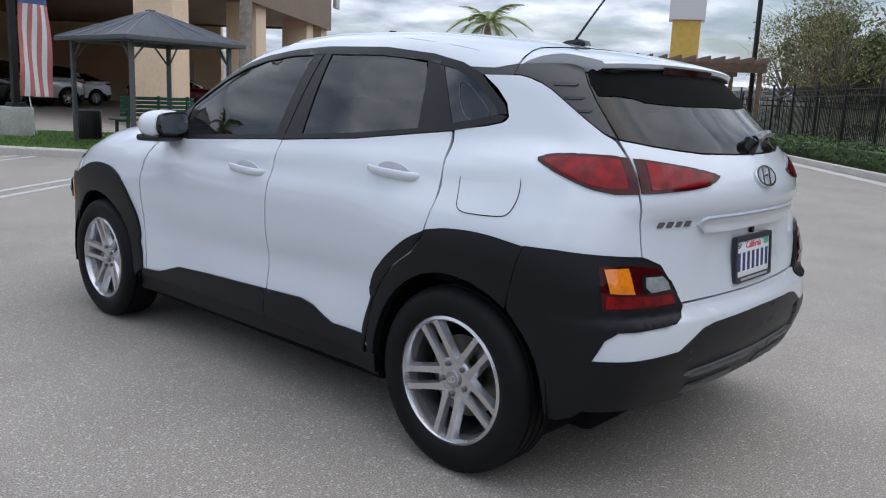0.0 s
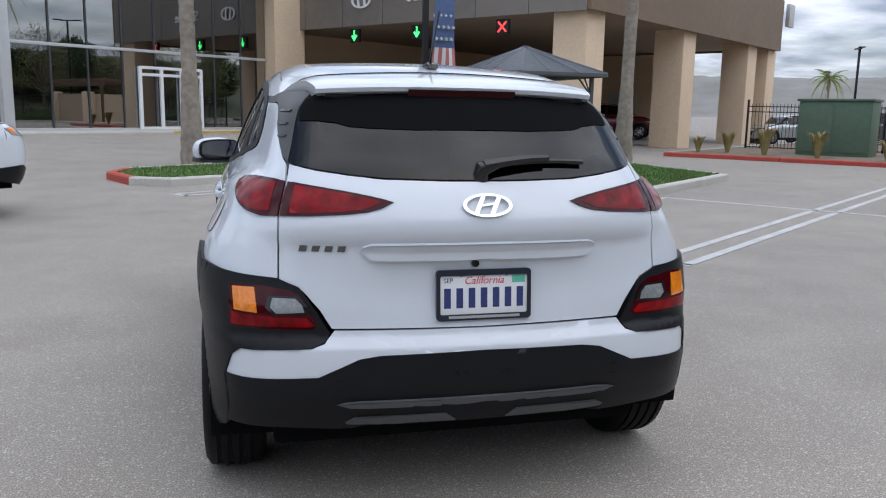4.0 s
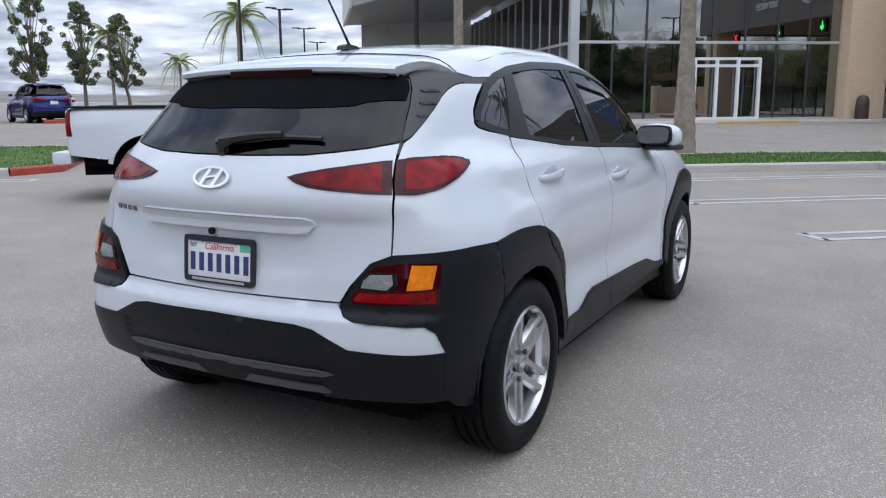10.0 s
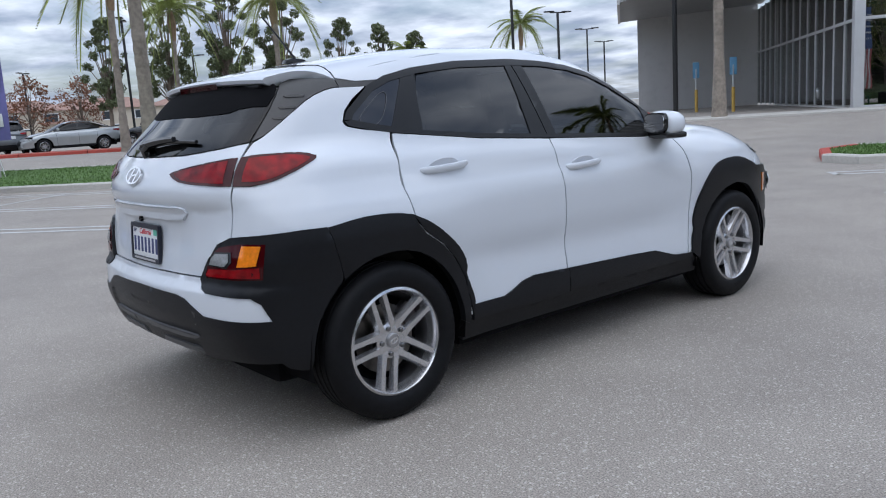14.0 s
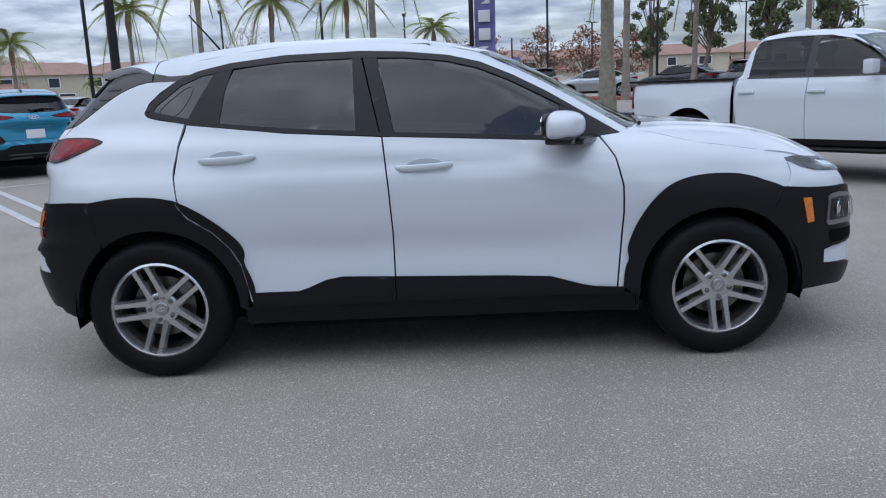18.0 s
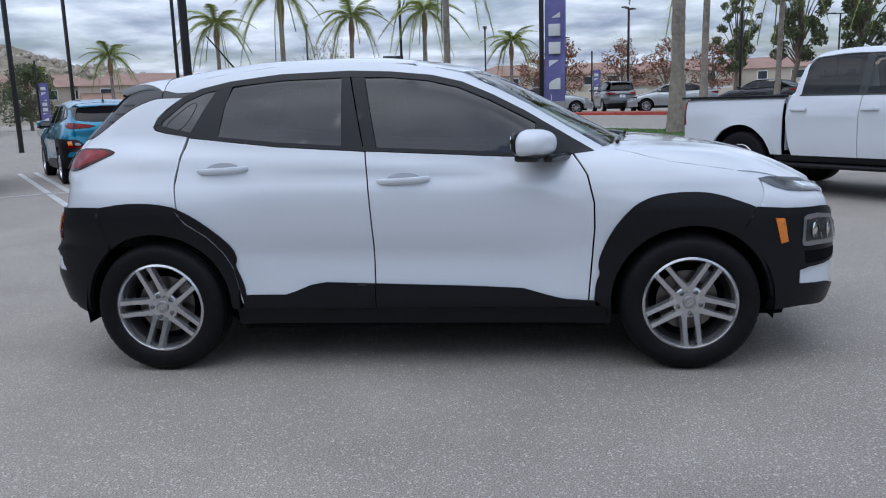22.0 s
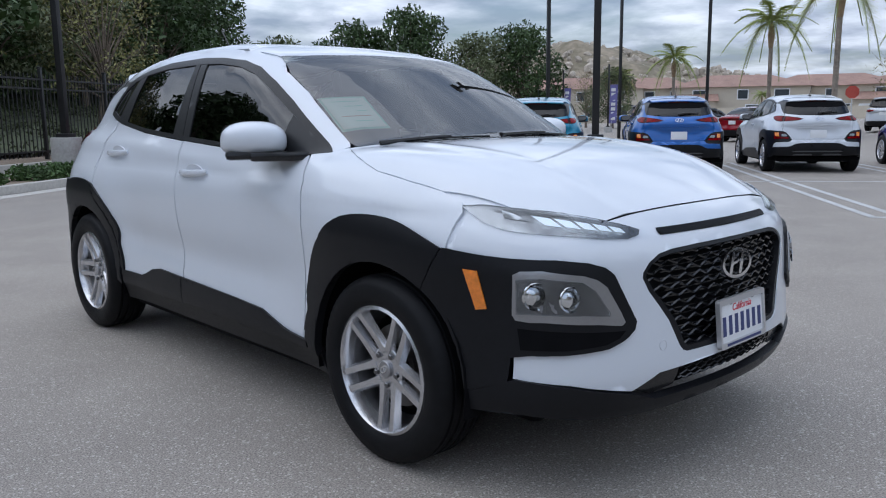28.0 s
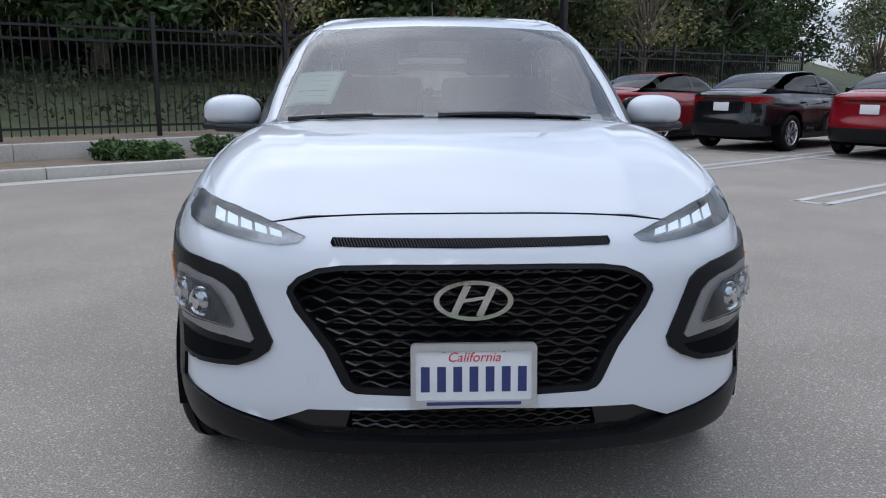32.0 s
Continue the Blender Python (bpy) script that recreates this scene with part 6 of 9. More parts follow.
    tl = S.outline("tail", [("x", 0.36, dz - 0.09), ("x", 0.62, dz - 0.07), ("y", rear_y + 0.12, dz - 0.09), ("y", rear_y + 0.10, dz - 0.15), ("x", 0.62, dz - 0.20), ("x", 0.40, dz - 0.15)])
    both("tail_lamp", S, "tail", tl, M["red_lens"], car, off=0.008, depth=0.012, step=0.08)
    if not suv:
        panel("lamp_band", S, "tail", mirrored([(0.0, dz - 0.105), (0.37, dz - 0.095), (0.38, dz - 0.135), (0.0, dz - 0.14)]), M["dark_red_lens"], car, off=0.008, depth=0.01, step=0.1)
    hl = S.outline("nose", [("x", 0.50, nz - 0.06), ("y", 1.95, nz - 0.03), ("y", 1.93, nz - 0.09), ("x", 0.52, nz - 0.14)])
    both("headlamp", S, "nose", hl, M["lamp_grey"], car, off=0.008, depth=0.012, step=0.08)
    for kind, z in (("tail", 0.80 if not suv else 0.85), ("nose", 0.45)):
        p, n = S.chart(kind, np.array([[0.0, z]]))
        q = Matrix.Translation(Vector(p[0]) + Vector(n[0]) * 0.004) @ Vector(n[0]).to_track_quat("Y", "Z").to_matrix().to_4x4()
        if kind == "tail":
            part("number_plate", boxed(-0.15, 0.15, 0, 0.01, -0.075, 0.075, 0.003, q), M["plate_white"], car)
            part("emblem", prism(oval(0.06, 0.03, 16), 0.002, 0.008, "y", m=q @ pose(0, 0, 0.16)), M["chrome"], car)
    both("cavity", S, "side", [(1.8, 0.25), (1.8, 0.85), (0.5, belt - 0.06), (-1.9, belt - 0.06), (-1.9, 0.25)], M["seam"], car, off=-0.12, depth=0, step=0.2)
    part("underbody", boxed(-0.72, 0.72, -1.95, 1.95, 0.20, 0.34), M["seam"], car, smooth=False)
    part("cabin_block", boxed(-0.55, 0.55, -1.3, 0.6, 0.6, belt + 0.10, 0.08), M["cabin"], car)
    for sgn in (-1, 1):
        for y in (fa, ra):
            alloy_wheel(car, sgn * (0.80 if suv else 0.775), y, r, sgn, rim=r * 0.66, wide=0.21, style=7)
        part("wing_mirror", boxed(min(sgn * 0.84, sgn * 1.0), max(sgn * 0.84, sgn * 1.0), 0.66, 0.78, belt + 0.02, belt + 0.14, 0.03), body, car)
        for y in (-0.12, -0.98):
            p, n = S.chart("side", np.array([[y, belt - 0.13]]))
            part("door_handle", boxed(min(sgn * p[0][0], sgn * (p[0][0] + 0.03)), max(sgn * p[0][0], sgn * (p[0][0] + 0.03)), y - 0.10, y + 0.10, belt - 0.145, belt - 0.115, 0.008), body, car)
    return car


# ---- the white pickup ----
TRUCK = Shell(
    width=((0.3, 0.86), (0.45, 0.90), (0.7, 0.925), (0.95, 0.925), (1.10, 0.905), (1.2, 0.88), (1.4, 0.80)),
    nose=((0.3, 2.50), (0.5, 2.62), (0.75, 2.66), (0.95, 2.63), (1.05, 2.56), (1.15, 2.42), (1.25, 2.2)),
    tail=((0.3, 2.64), (0.6, 2.66), (1.15, 2.66), (1.3, 2.66)),
    top=((-2.8, 1.27), (-0.9, 1.27), (0.8, 1.25), (1.1, 1.27), (1.5, 1.26), (2.0, 1.23), (2.35, 1.17), (2.6, 1.0), (2.8, 0.7)),
    roof=((-1.4, 0.2), (-1.02, 1.20), (-0.90, 1.62), (-0.72, 1.765), (-0.3, 1.80), (0.15, 1.785), (0.45, 1.72), (0.80, 1.52), (1.15, 1.30), (1.4, 1.1), (2.4, 0.1)),
    cabin=((0.9, 0.93), (1.15, 0.885), (1.3, 0.85), (1.5, 0.775), (1.65, 0.72), (1.8, 0.64)),
    taper=((-2.6, 0.0), (0.2, 0.0), (0.7, -0.03), (1.1, -0.08), (1.4, -0.2)),
    flare=(0.035, 1.62, -1.61), edge=0.09, nf=7.0, nr=16.0, bow=(0.13, 0.0), crown=0.03,
)


def pickup(m, body):
    t = thing("pickup_truck", "white four-door pickup truck with black-and-silver wheels", "truck", m)
    S, st, r = TRUCK, 0.06, 0.39
    fa, ra = (1.62, 0.40), (-1.61, 0.40)
    both("front_wing", S, "side", [(1.03, 0.55), (1.05, 1.10), (1.02, 1.215), (1.5, 1.205), (2.0, 1.16), (2.26, 1.08), (2.28, 0.90), (2.24, 0.72)] + arc(*fa, 0.49, 40, 162, 12), body, t, step=st)
    both("front_door", S, "side", [(1.022, 0.50), (1.042, 1.10), (1.010, 1.215), (0.0, 1.225), (-0.012, 0.9), (0.0, 0.50)], body, t, step=st, lip=0.002)
    both("rear_door", S, "side", [(-0.008, 0.50), (-0.020, 0.9), (-0.008, 1.225), (-0.93, 1.225), (-0.955, 0.95), (-0.90, 0.62), (-0.86, 0.50)], body, t, step=st, lip=0.002)
    both("cab_pillar", S, "side", [(-0.94, 1.225), (-0.78, 1.225), (-0.76, 1.60), (-0.82, 1.64), (-0.90, 1.45)], body, t, step=st, off=0.001)
    both("bed_side", S, "side", [(-1.00, 0.50), (-1.00, 1.225), (-2.58, 1.215), (-2.60, 0.62), (-2.14, 0.56)] + arc(*ra, 0.49, 155, 12, 14) + [(-1.10, 0.50)], body, t, step=st, lip=0.002)
    for f, name in ((fa, "wheel_arch_trim"), (ra, "wheel_arch_trim")):
        both(name, S, "side", arc(*f, 0.535, 168, 12, 16) + arc(*f, 0.475, 12, 168, 16), body, t, off=0.012, depth=0.03, step=st, lip=0.006)
    both("sill", S, "side", [(1.12, 0.50), (-1.10, 0.50), (-1.10, 0.42), (1.12, 0.42)], M["cladding"], t, off=-0.02, depth=0.02, step=0.1)
    rail = [(-0.80, 1.615), (-0.70, 1.685), (-0.3, 1.715), (0.15, 1.70), (0.43, 1.64), (0.72, 1.48), (1.05, 1.235), (1.12, 1.27), (0.80, 1.50), (0.48, 1.69), (0.15, 1.745), (-0.3, 1.76), (-0.74, 1.735), (-0.84, 1.66)]
    both("roof_rail", S, "side", rail, body, t, step=st, off=0.001)
    panel("roof", S, "top", mirrored([(0.0, 0.50), (0.5, 0.43), (0.60, 0.36), (0.68, 0.0), (0.68, -0.6), (0.60, -0.80), (0.0, -0.84)]), body, t, step=0.1)
    panel("bonnet", S, "top", mirrored([(0.0, 2.40), (0.45, 2.35), (0.72, 2.18), (0.80, 1.6), (0.78, 1.10), (0.5, 1.22), (0.0, 1.27)]), body, t, step=0.08)
    panel("windscreen", S, "top", mirrored([(0.0, 0.51), (0.5, 0.44), (0.60, 0.38), (0.72, 0.80), (0.765, 1.03), (0.5, 1.18), (0.0, 1.26)]), M["front_glass"], t, step=0.1, off=0.002)
    both("front_side_glass", S, "side", [(0.95, 1.235), (0.66, 1.475), (0.40, 1.625), (0.10, 1.682), (0.03, 1.685), (0.05, 1.235)], M["truck_glass"], t, off=0.003, depth=0.006, step=0.08)
    both("rear_side_glass", S, "side", [(-0.05, 1.235), (-0.05, 1.688), (-0.45, 1.688), (-0.70, 1.655), (-0.765, 1.58), (-0.78, 1.235)], M["rear_glass"], t, off=0.003, depth=0.006, step=0.08)
    both("door_pillar", S, "side", [(0.05, 1.235), (-0.05, 1.235), (-0.05, 1.69), (0.04, 1.69)], M["gloss_black"], t, off=0.004, depth=0.006, step=0.1)
    both("window_base_trim", S, "side", [(1.0, 1.235), (-0.80, 1.240), (-0.80, 1.225), (1.0, 1.215)], M["gloss_black"], t, off=0.005, depth=0.01, step=0.1)
    nose = mirrored([(0.0, 1.12)] + S.outline("nose", [("x", 0.5, 1.11), ("y", 2.22, 1.09), ("y", 2.24, 0.76), ("y", 2.02, 0.70), ("y", 2.09, 0.60), ("y", 2.12, 0.52), ("x", 0.6, 0.46)]) + [(0.0, 0.46)])
    panel("front_bumper", S, "nose", nose, body, t, step=st)
    panel("grille", S, "nose", mirrored([(0.0, 1.08), (0.40, 1.06), (0.50, 0.90), (0.42, 0.72), (0.0, 0.70)]), M["cladding"], t, off=0.008, depth=0.01, step=0.1)
    hl = S.outline("nose", [("x", 0.56, 1.07), ("x", 0.70, 1.075), ("y", 2.40, 1.07), ("y", 2.27, 1.045), ("y", 2.36, 0.97), ("x", 0.70, 0.95), ("x", 0.62, 0.95)])
    both("headlamp", S, "nose", hl, M["lamp_grey"], t, off=0.008, depth=0.012, step=0.06, label="clear headlamp with amber corner")
    both("indicator", S, "nose", S.outline("nose", [("y", 2.38, 1.058), ("y", 2.30, 1.043), ("y", 2.36, 0.985), ("y", 2.41, 0.985)]), M["amber_lens"], t, off=0.0095, depth=0.002, step=0.06)
    lip = S.outline("nose", [("x", 0.0, 0.54), ("x", 0.6, 0.56), ("x", 0.75, 0.62), ("y", 2.16, 0.60), ("y", 2.10, 0.46), ("x", 0.6, 0.38), ("x", 0.0, 0.38)])
    both("front_lip", S, "nose", lip, M["cladding"], t, off=0.014, depth=0.02, step=0.1)
    tl = S.outline("tail", [("x", 0.79, 1.20), ("y", -2.55, 1.20), ("y", -2.55, 0.86), ("x", 0.81, 0.86)])
    both("tail_lamp", S, "tail", tl, M["red_lens"], t, off=0.006, depth=0.012, step=0.06)
    panel("tailgate", S, "tail", mirrored([(0.0, 1.235), (0.77, 1.235), (0.80, 0.66), (0.0, 0.66)]), body, t, step=0.1)
    part("rear_bumper", boxed(-0.86, 0.86, -2.83, -2.60, 0.50, 0.66, 0.03), body, t)
    part("bed_floor", boxed(-0.78, 0.78, -2.6, -1.0, 0.74, 0.80), M["cladding"], t, smooth=False)
    part("bed_rail", boxed(0.80, 0.905, -2.62, -0.99, 1.215, 1.245, 0.012), M["cladding"], t)
    part("bed_rail", boxed(-0.905, -0.80, -2.62, -0.99, 1.215, 1.245, 0.012), M["cladding"], t)
    part("bed_front", boxed(-0.82, 0.82, -1.02, -0.99, 0.55, 1.235, 0.01), body, t)
    part("cab_back", boxed(-0.70, 0.70, -0.94, -0.90, 0.55, 1.44, 0.02), body, t)
    both("cavity", S, "side", [(2.2, 0.45), (2.2, 1.05), (0.9, 1.15), (-2.5, 1.15), (-2.5, 0.45)], M["seam"], t, off=-0.14, depth=0, step=0.2)
    part("underbody", boxed(-0.62, 0.62, -2.5, 2.4, 0.34, 0.50), M["seam"], t, smooth=False)
    part("cabin_block", boxed(-0.6, 0.6, -0.7, 0.5, 0.7, 1.32, 0.08), M["cabin"], t)
    for sgn in (-1, 1):
        for y in (fa[0], ra[0]):
            w = alloy_wheel(t, sgn * 0.80, y, r, sgn, rim=0.222, wide=0.245, style=6, name="wheel")
            bm = lathe([(0.108, 0.214), (0.114, 0.206), (0.100, 0.16), (0.08, 0.13)], 36)
            part("black_inlay", bm, M["gloss_black"], w)
        part("wing_mirror", boxed(min(sgn * 0.90, sgn * 1.09), max(sgn * 0.90, sgn * 1.09), 0.70, 0.82, 1.24, 1.40, 0.035), body, t)
        for y in (0.12, -0.78):
            p, n = S.chart("side", np.array([[y, 1.06]]))
            x0, x1 = sorted((sgn * p[0][0], sgn * (p[0][0] + 0.035)))
            part("door_handle", boxed(x0, x1, y - 0.11, y + 0.11, 1.045, 1.078, 0.010), body, t)
        part("step_bar", tube([(sgn * 0.88, 1.05, 0.40), (sgn * 0.90, 0.9, 0.38), (sgn * 0.90, -0.9, 0.38), (sgn * 0.88, -1.05, 0.40)], 0.03, 8), M["cladding"], t)
    part("aerial_fin", prism([(-0.55, 1.785), (-0.40, 1.79), (-0.52, 1.84)], -0.015, 0.015, bevel=0.006), body, t)
    return t


M["truck_glass"] = glass("pale green truck glass", (0.80, 0.92, 0.88), 0.55)
M["blue_paint"] = car_paint("royal blue car paint", (0.02, 0.12, 0.42), rough=0.28, metal=0.3, flake=0.15)
M["teal_paint"] = car_paint("teal blue car paint", (0.015, 0.22, 0.36), rough=0.28, metal=0.3, flake=0.15)
M["navy_paint"] = car_paint("deep blue car paint", (0.012, 0.018, 0.16), rough=0.25, metal=0.3, flake=0.15)
M["red_paint"] = car_paint("red car paint", (0.26, 0.008, 0.016), rough=0.25, metal=0.2, flake=0.12)
M["black_paint"] = car_paint("black car paint", (0.008, 0.008, 0.010), rough=0.2, flake=0.15)
M["silver_paint"] = car_paint("silver car paint", (0.42, 0.44, 0.45), rough=0.3, metal=0.6, flake=0.08)
M["grey_paint"] = car_paint("grey car paint", (0.16, 0.17, 0.18), rough=0.3, metal=0.5, flake=0.1)
M["wine_paint"] = car_paint("wine red car paint", (0.10, 0.006, 0.012), rough=0.25, metal=0.3, flake=0.1)

LOT = Matrix.Rotation(radians(37.0), 4, "Z")


def rise(u, v):
    """Height of the car park, which climbs gently towards the building."""
    t = min(1.0, max(0.0, (v - 9.0) / 14.0))
    return 0.42 * t * t * (3 - 2 * t)


def lot(u, v, z=0.0, turn=0.0):
    """A pose in the car park's own directions, standing on its ground."""
    return LOT @ pose(u, v, z + rise(u, v), 0, 0, turn)


def spot(x, y, z=0.0, turn=0.0):
    """A pose by the first car's directions, standing on the ground."""
    p = LOT.inverted() @ Vector((x, y, 0))
    return pose(x, y, z + rise(p.x, p.y), 0, 0, turn)


def repaint(ob, old, paint_now, label):
    """Gives a copied car another paint, part by part."""
    for o in (ob, *ob.children_recursive):
        if o.data is not None and o.data.materials and o.data.materials[0] == old:
            o.material_slots[0].link = "OBJECT"
            o.material_slots[0].material = paint_now
    return tagged(ob, label)


pickup(pose(-5.67, 5.18, 0, 0, 0, -52.5), M["white_paint"])
ROW, FAR, CANOPY = "cars parked in the row of bays", "cars across the road", "cars under the canopy"
W = M["white_paint"]
teal = crossover(lot(-13.75, 0.35, 0, 90), W, "teal blue small crossover car parked in a marked bay", hero=False, group=ROW)
blue = repaint(copy_thing(teal, lot(-13.9, 3.05, 0, 90)), W, M["blue_paint"], "royal blue small crossover car parked beside a lamp post")
repaint(teal, W, M["teal_paint"], "")
suv = road_car("suv_car", SUV, True, W, "white SUV with black trim parked across the road", spot(-41.5, -10.5, 0, 95), FAR)
repaint(copy_thing(blue, lot(-14.6, 5.75, 0, 90)), W, W, "white small crossover car with grey cladding in a marked bay")
saloon = road_car("saloon_car", SEDAN, False, W, "white saloon car parked far off", spot(-33.0, 21.5, 0, 60), FAR)


def park(what, paint_name, m, words, group):
    c = repaint(copy_thing(what, m), W, M[paint_name + "_paint"], words)
    return tagged(c, group=group)


IN_BAY = " parked in a marked bay"
park(saloon, "navy", lot(-14.3, 8.8, 0, 90), "deep blue hatchback saloon" + IN_BAY, ROW)
park(saloon, "red", lot(-13.2, -2.55, 0, 90), "red saloon car" + IN_BAY, ROW)
park(saloon, "black", lot(-12.9, -5.0, 0, 90), "black saloon car" + IN_BAY, ROW)
park(saloon, "red", lot(-12.9, -7.75, 0, 90), "red saloon car" + IN_BAY, ROW)
ACROSS = " parked across the road"
for what, c, x, y, a in ((saloon, "silver", -37.6, 2.2, 5), (saloon, "silver", -38.2, 8.6, 178), (suv, "navy", -30.5, 19.0, 70), (saloon, "black", -36, 12.5, 130), (saloon, "grey", -33.5, 15.2, 130), (suv, "grey", -41, 6.0, 95), (saloon, "red", -43, -1.5, 95), (suv, "silver", -44, -7.0, 95), (saloon, "black", -30, -26, 90), (saloon, "red", -27, -29.5, 90), (saloon, "silver", -33, -16, 90), (suv, "navy", -34, -19, 90), (saloon, "red", -31, -12.5, 90), (suv, "black", -40, 18, 40)):
    park(what, c, spot(x, y, 0, a), c + (" SUV" if what is suv else " saloon car") + ACROSS, FAR)
for what, c, u, v, a in ((suv, "silver", 26.5, 19.0, 60), (suv, "wine", 33.0, 15.5, 200), (suv, "black", 24.0, 19.6, 60), (saloon, "white", 29.0, 19.2, 60)):
    park(what, c, lot(u, v, 0, a), c + (" SUV" if what is suv else " saloon car") + " parked under the service canopy", CANOPY)
for what, c, u, v, a in ((suv, "grey", 44, 5.0, 150), (saloon, "grey", 47.5, 4.0, 150), (suv, "silver", 51, 3.0, 150), (saloon, "white", 55, 1.0, 150), (saloon, "silver", 40, 9.5, 60)):
    park(what, c, lot(u, v, 0, a), c + (" SUV" if what is suv else " saloon car") + " parked beyond the gate", FAR)

# ---- ground, kerbs, markings ----
def asphalt():
    m, n, l, b = nodes_of("worn grey asphalt")
    co = n.new("ShaderNodeTexCoord")
    grit, mid, wide, stone = n.new("ShaderNodeTexNoise"), n.new("ShaderNodeTexNoise"), n.new("ShaderNodeTexNoise"), n.new("ShaderNodeTexVoronoi")
    for q, s, d in ((grit, 150.0, 5), (mid, 1.3, 7), (wide, 0.16, 5)):
        q.inputs["Scale"].default_value, q.inputs["Detail"].default_value = s, d
        l.new(co.outputs["Object"], q.inputs["Vector"])
    stone.inputs["Scale"].default_value = 130.0
    l.new(co.outputs["Object"], stone.inputs["Vector"])
    r1 = n.new("ShaderNodeValToRGB")
    r1.color_ramp.elements[0].position, r1.color_ramp.elements[1].position = 0.30, 0.72
    r1.color_ramp.elements[0].color, r1.color_ramp.elements[1].color = (0.153, 0.140, 0.125, 1), (0.470, 0.428, 0.383, 1)
    l.new(grit.outputs["Fac"], r1.inputs[0])
    r2 = n.new("ShaderNodeValToRGB")
    r2.color_ramp.elements[0].position, r2.color_ramp.elements[1].position = 0.32, 0.70
    r2.color_ramp.elements[0].color, r2.color_ramp.elements[1].color = (0.90, 0.89, 0.885, 1), (1.06, 1.06, 1.055, 1)
    l.new(mid.outputs["Fac"], r2.inputs[0])
    r3 = n.new("ShaderNodeValToRGB")
    r3.color_ramp.elements[0].position, r3.color_ramp.elements[1].position = 0.35, 0.66
    r3.color_ramp.elements[0].color, r3.color_ramp.elements[1].color = (0.92, 0.92, 0.925, 1), (1.05, 1.04, 1.02, 1)
    l.new(wide.outputs["Fac"], r3.inputs[0])
    rs = n.new("ShaderNodeValToRGB")
    rs.color_ramp.elements[0].position, rs.color_ramp.elements[1].position = 0.86, 0.97
    rs.color_ramp.elements[0].color, rs.color_ramp.elements[1].color = (0, 0, 0, 1), (0.17, 0.165, 0.156, 1)
    sepc = n.new("ShaderNodeSeparateColor")
    l.new(stone.outputs["Color"], sepc.inputs[0])
    l.new(sepc.outputs[0], rs.inputs[0])
    cur = r1.outputs["Color"]
    for r in (r2, r3):
        mx = n.new("ShaderNodeMix")
        mx.data_type, mx.blend_type = "RGBA", "MULTIPLY"
        mx.inputs["Factor"].default_value = 1.0
        l.new(cur, mx.inputs["A"])
        l.new(r.outputs["Color"], mx.inputs["B"])
        cur = mx.outputs["Result"]
    ad = n.new("ShaderNodeMix")
    ad.data_type, ad.blend_type = "RGBA", "ADD"
    ad.inputs["Factor"].default_value = 1.0
    l.new(cur, ad.inputs["A"])
    l.new(rs.outputs["Color"], ad.inputs["B"])
    # oil drips and dark spots
    oil = n.new("ShaderNodeTexNoise")
    oil.inputs["Scale"].default_value, oil.inputs["Detail"].default_value = 1.1, 8
    l.new(co.outputs["Object"], oil.inputs["Vector"])
    ro = n.new("ShaderNodeValToRGB")
    ro.color_ramp.elements[0].position, ro.color_ramp.elements[1].position = 0.25, 0.29
    ro.color_ramp.elements[0].color, ro.color_ramp.elements[1].color = (0.55, 0.54, 0.53, 1), (1, 1, 1, 1)
    l.new(oil.outputs["Fac"], ro.inputs[0])
    mo = n.new("ShaderNodeMix")
    mo.data_type, mo.blend_type = "RGBA", "MULTIPLY"
    mo.inputs["Factor"].default_value = 1.0
    l.new(ad.outputs["Result"], mo.inputs["A"])
    l.new(ro.outputs["Color"], mo.inputs["B"])
    l.new(mo.outputs["Result"], b.inputs["Base Color"])
    b.inputs["Roughness"].default_value = 0.86
    b.inputs["Specular IOR Level"].default_value = 0.3
    bp = n.new("ShaderNodeBump")
    bp.inputs["Strength"].default_value, bp.inputs["Distance"].default_value = 0.55, 0.006
    l.new(grit.outputs["Fac"], bp.inputs["Height"])
    l.new(bp.outputs["Normal"], b.inputs["Normal"])
    return m


M["asphalt"] = asphalt()
M["concrete"] = paint("pale concrete", (0.44, 0.42, 0.385), rough=0.85, vary=0.16, scale=22, coarse=1.5, bump=0.3, bscale=150, each=0.15)
M["red_kerb"] = paint("worn red kerb paint", (0.42, 0.065, 0.045), rough=0.7, vary=0.25, scale=20, bump=0.2)
M["line_paint"] = paint("worn white road paint", (0.62, 0.62, 0.61), rough=0.75, vary=0.18, scale=35, coarse=3, second=(0.36, 0.36, 0.355), bump=0.2)
M["turf"] = paint("green turf", (0.085, 0.155, 0.034), rough=0.9, vary=0.35, scale=120, coarse=1.2, bump=0.8, bscale=160)
M["blade"] = paint("grass blades", (0.095, 0.175, 0.040), rough=0.8, vary=0.4, scale=3, coarse=0.8)
M["soil"] = paint("dry planting soil", (0.20, 0.155, 0.115), rough=0.95, vary=0.35, scale=30, coarse=2, bump=0.9, bscale=60)
M["bush_leaf"] = paint("dark green shrub leaves", (0.055, 0.105, 0.026), rough=0.65, vary=0.55, scale=6, coarse=1.2)
M["tree_leaf"] = paint("deep green tree leaves", (0.045, 0.080, 0.022), rough=0.65, vary=0.55, scale=3, coarse=0.5)
M["olive_leaf"] = paint("olive grey leaves", (0.105, 0.125, 0.055), rough=0.7, vary=0.4, scale=3, coarse=0.5)
M["dry_leaf"] = paint("thin yellow green leaves", (0.19, 0.185, 0.06), rough=0.7, vary=0.4, scale=3, coarse=0.5)
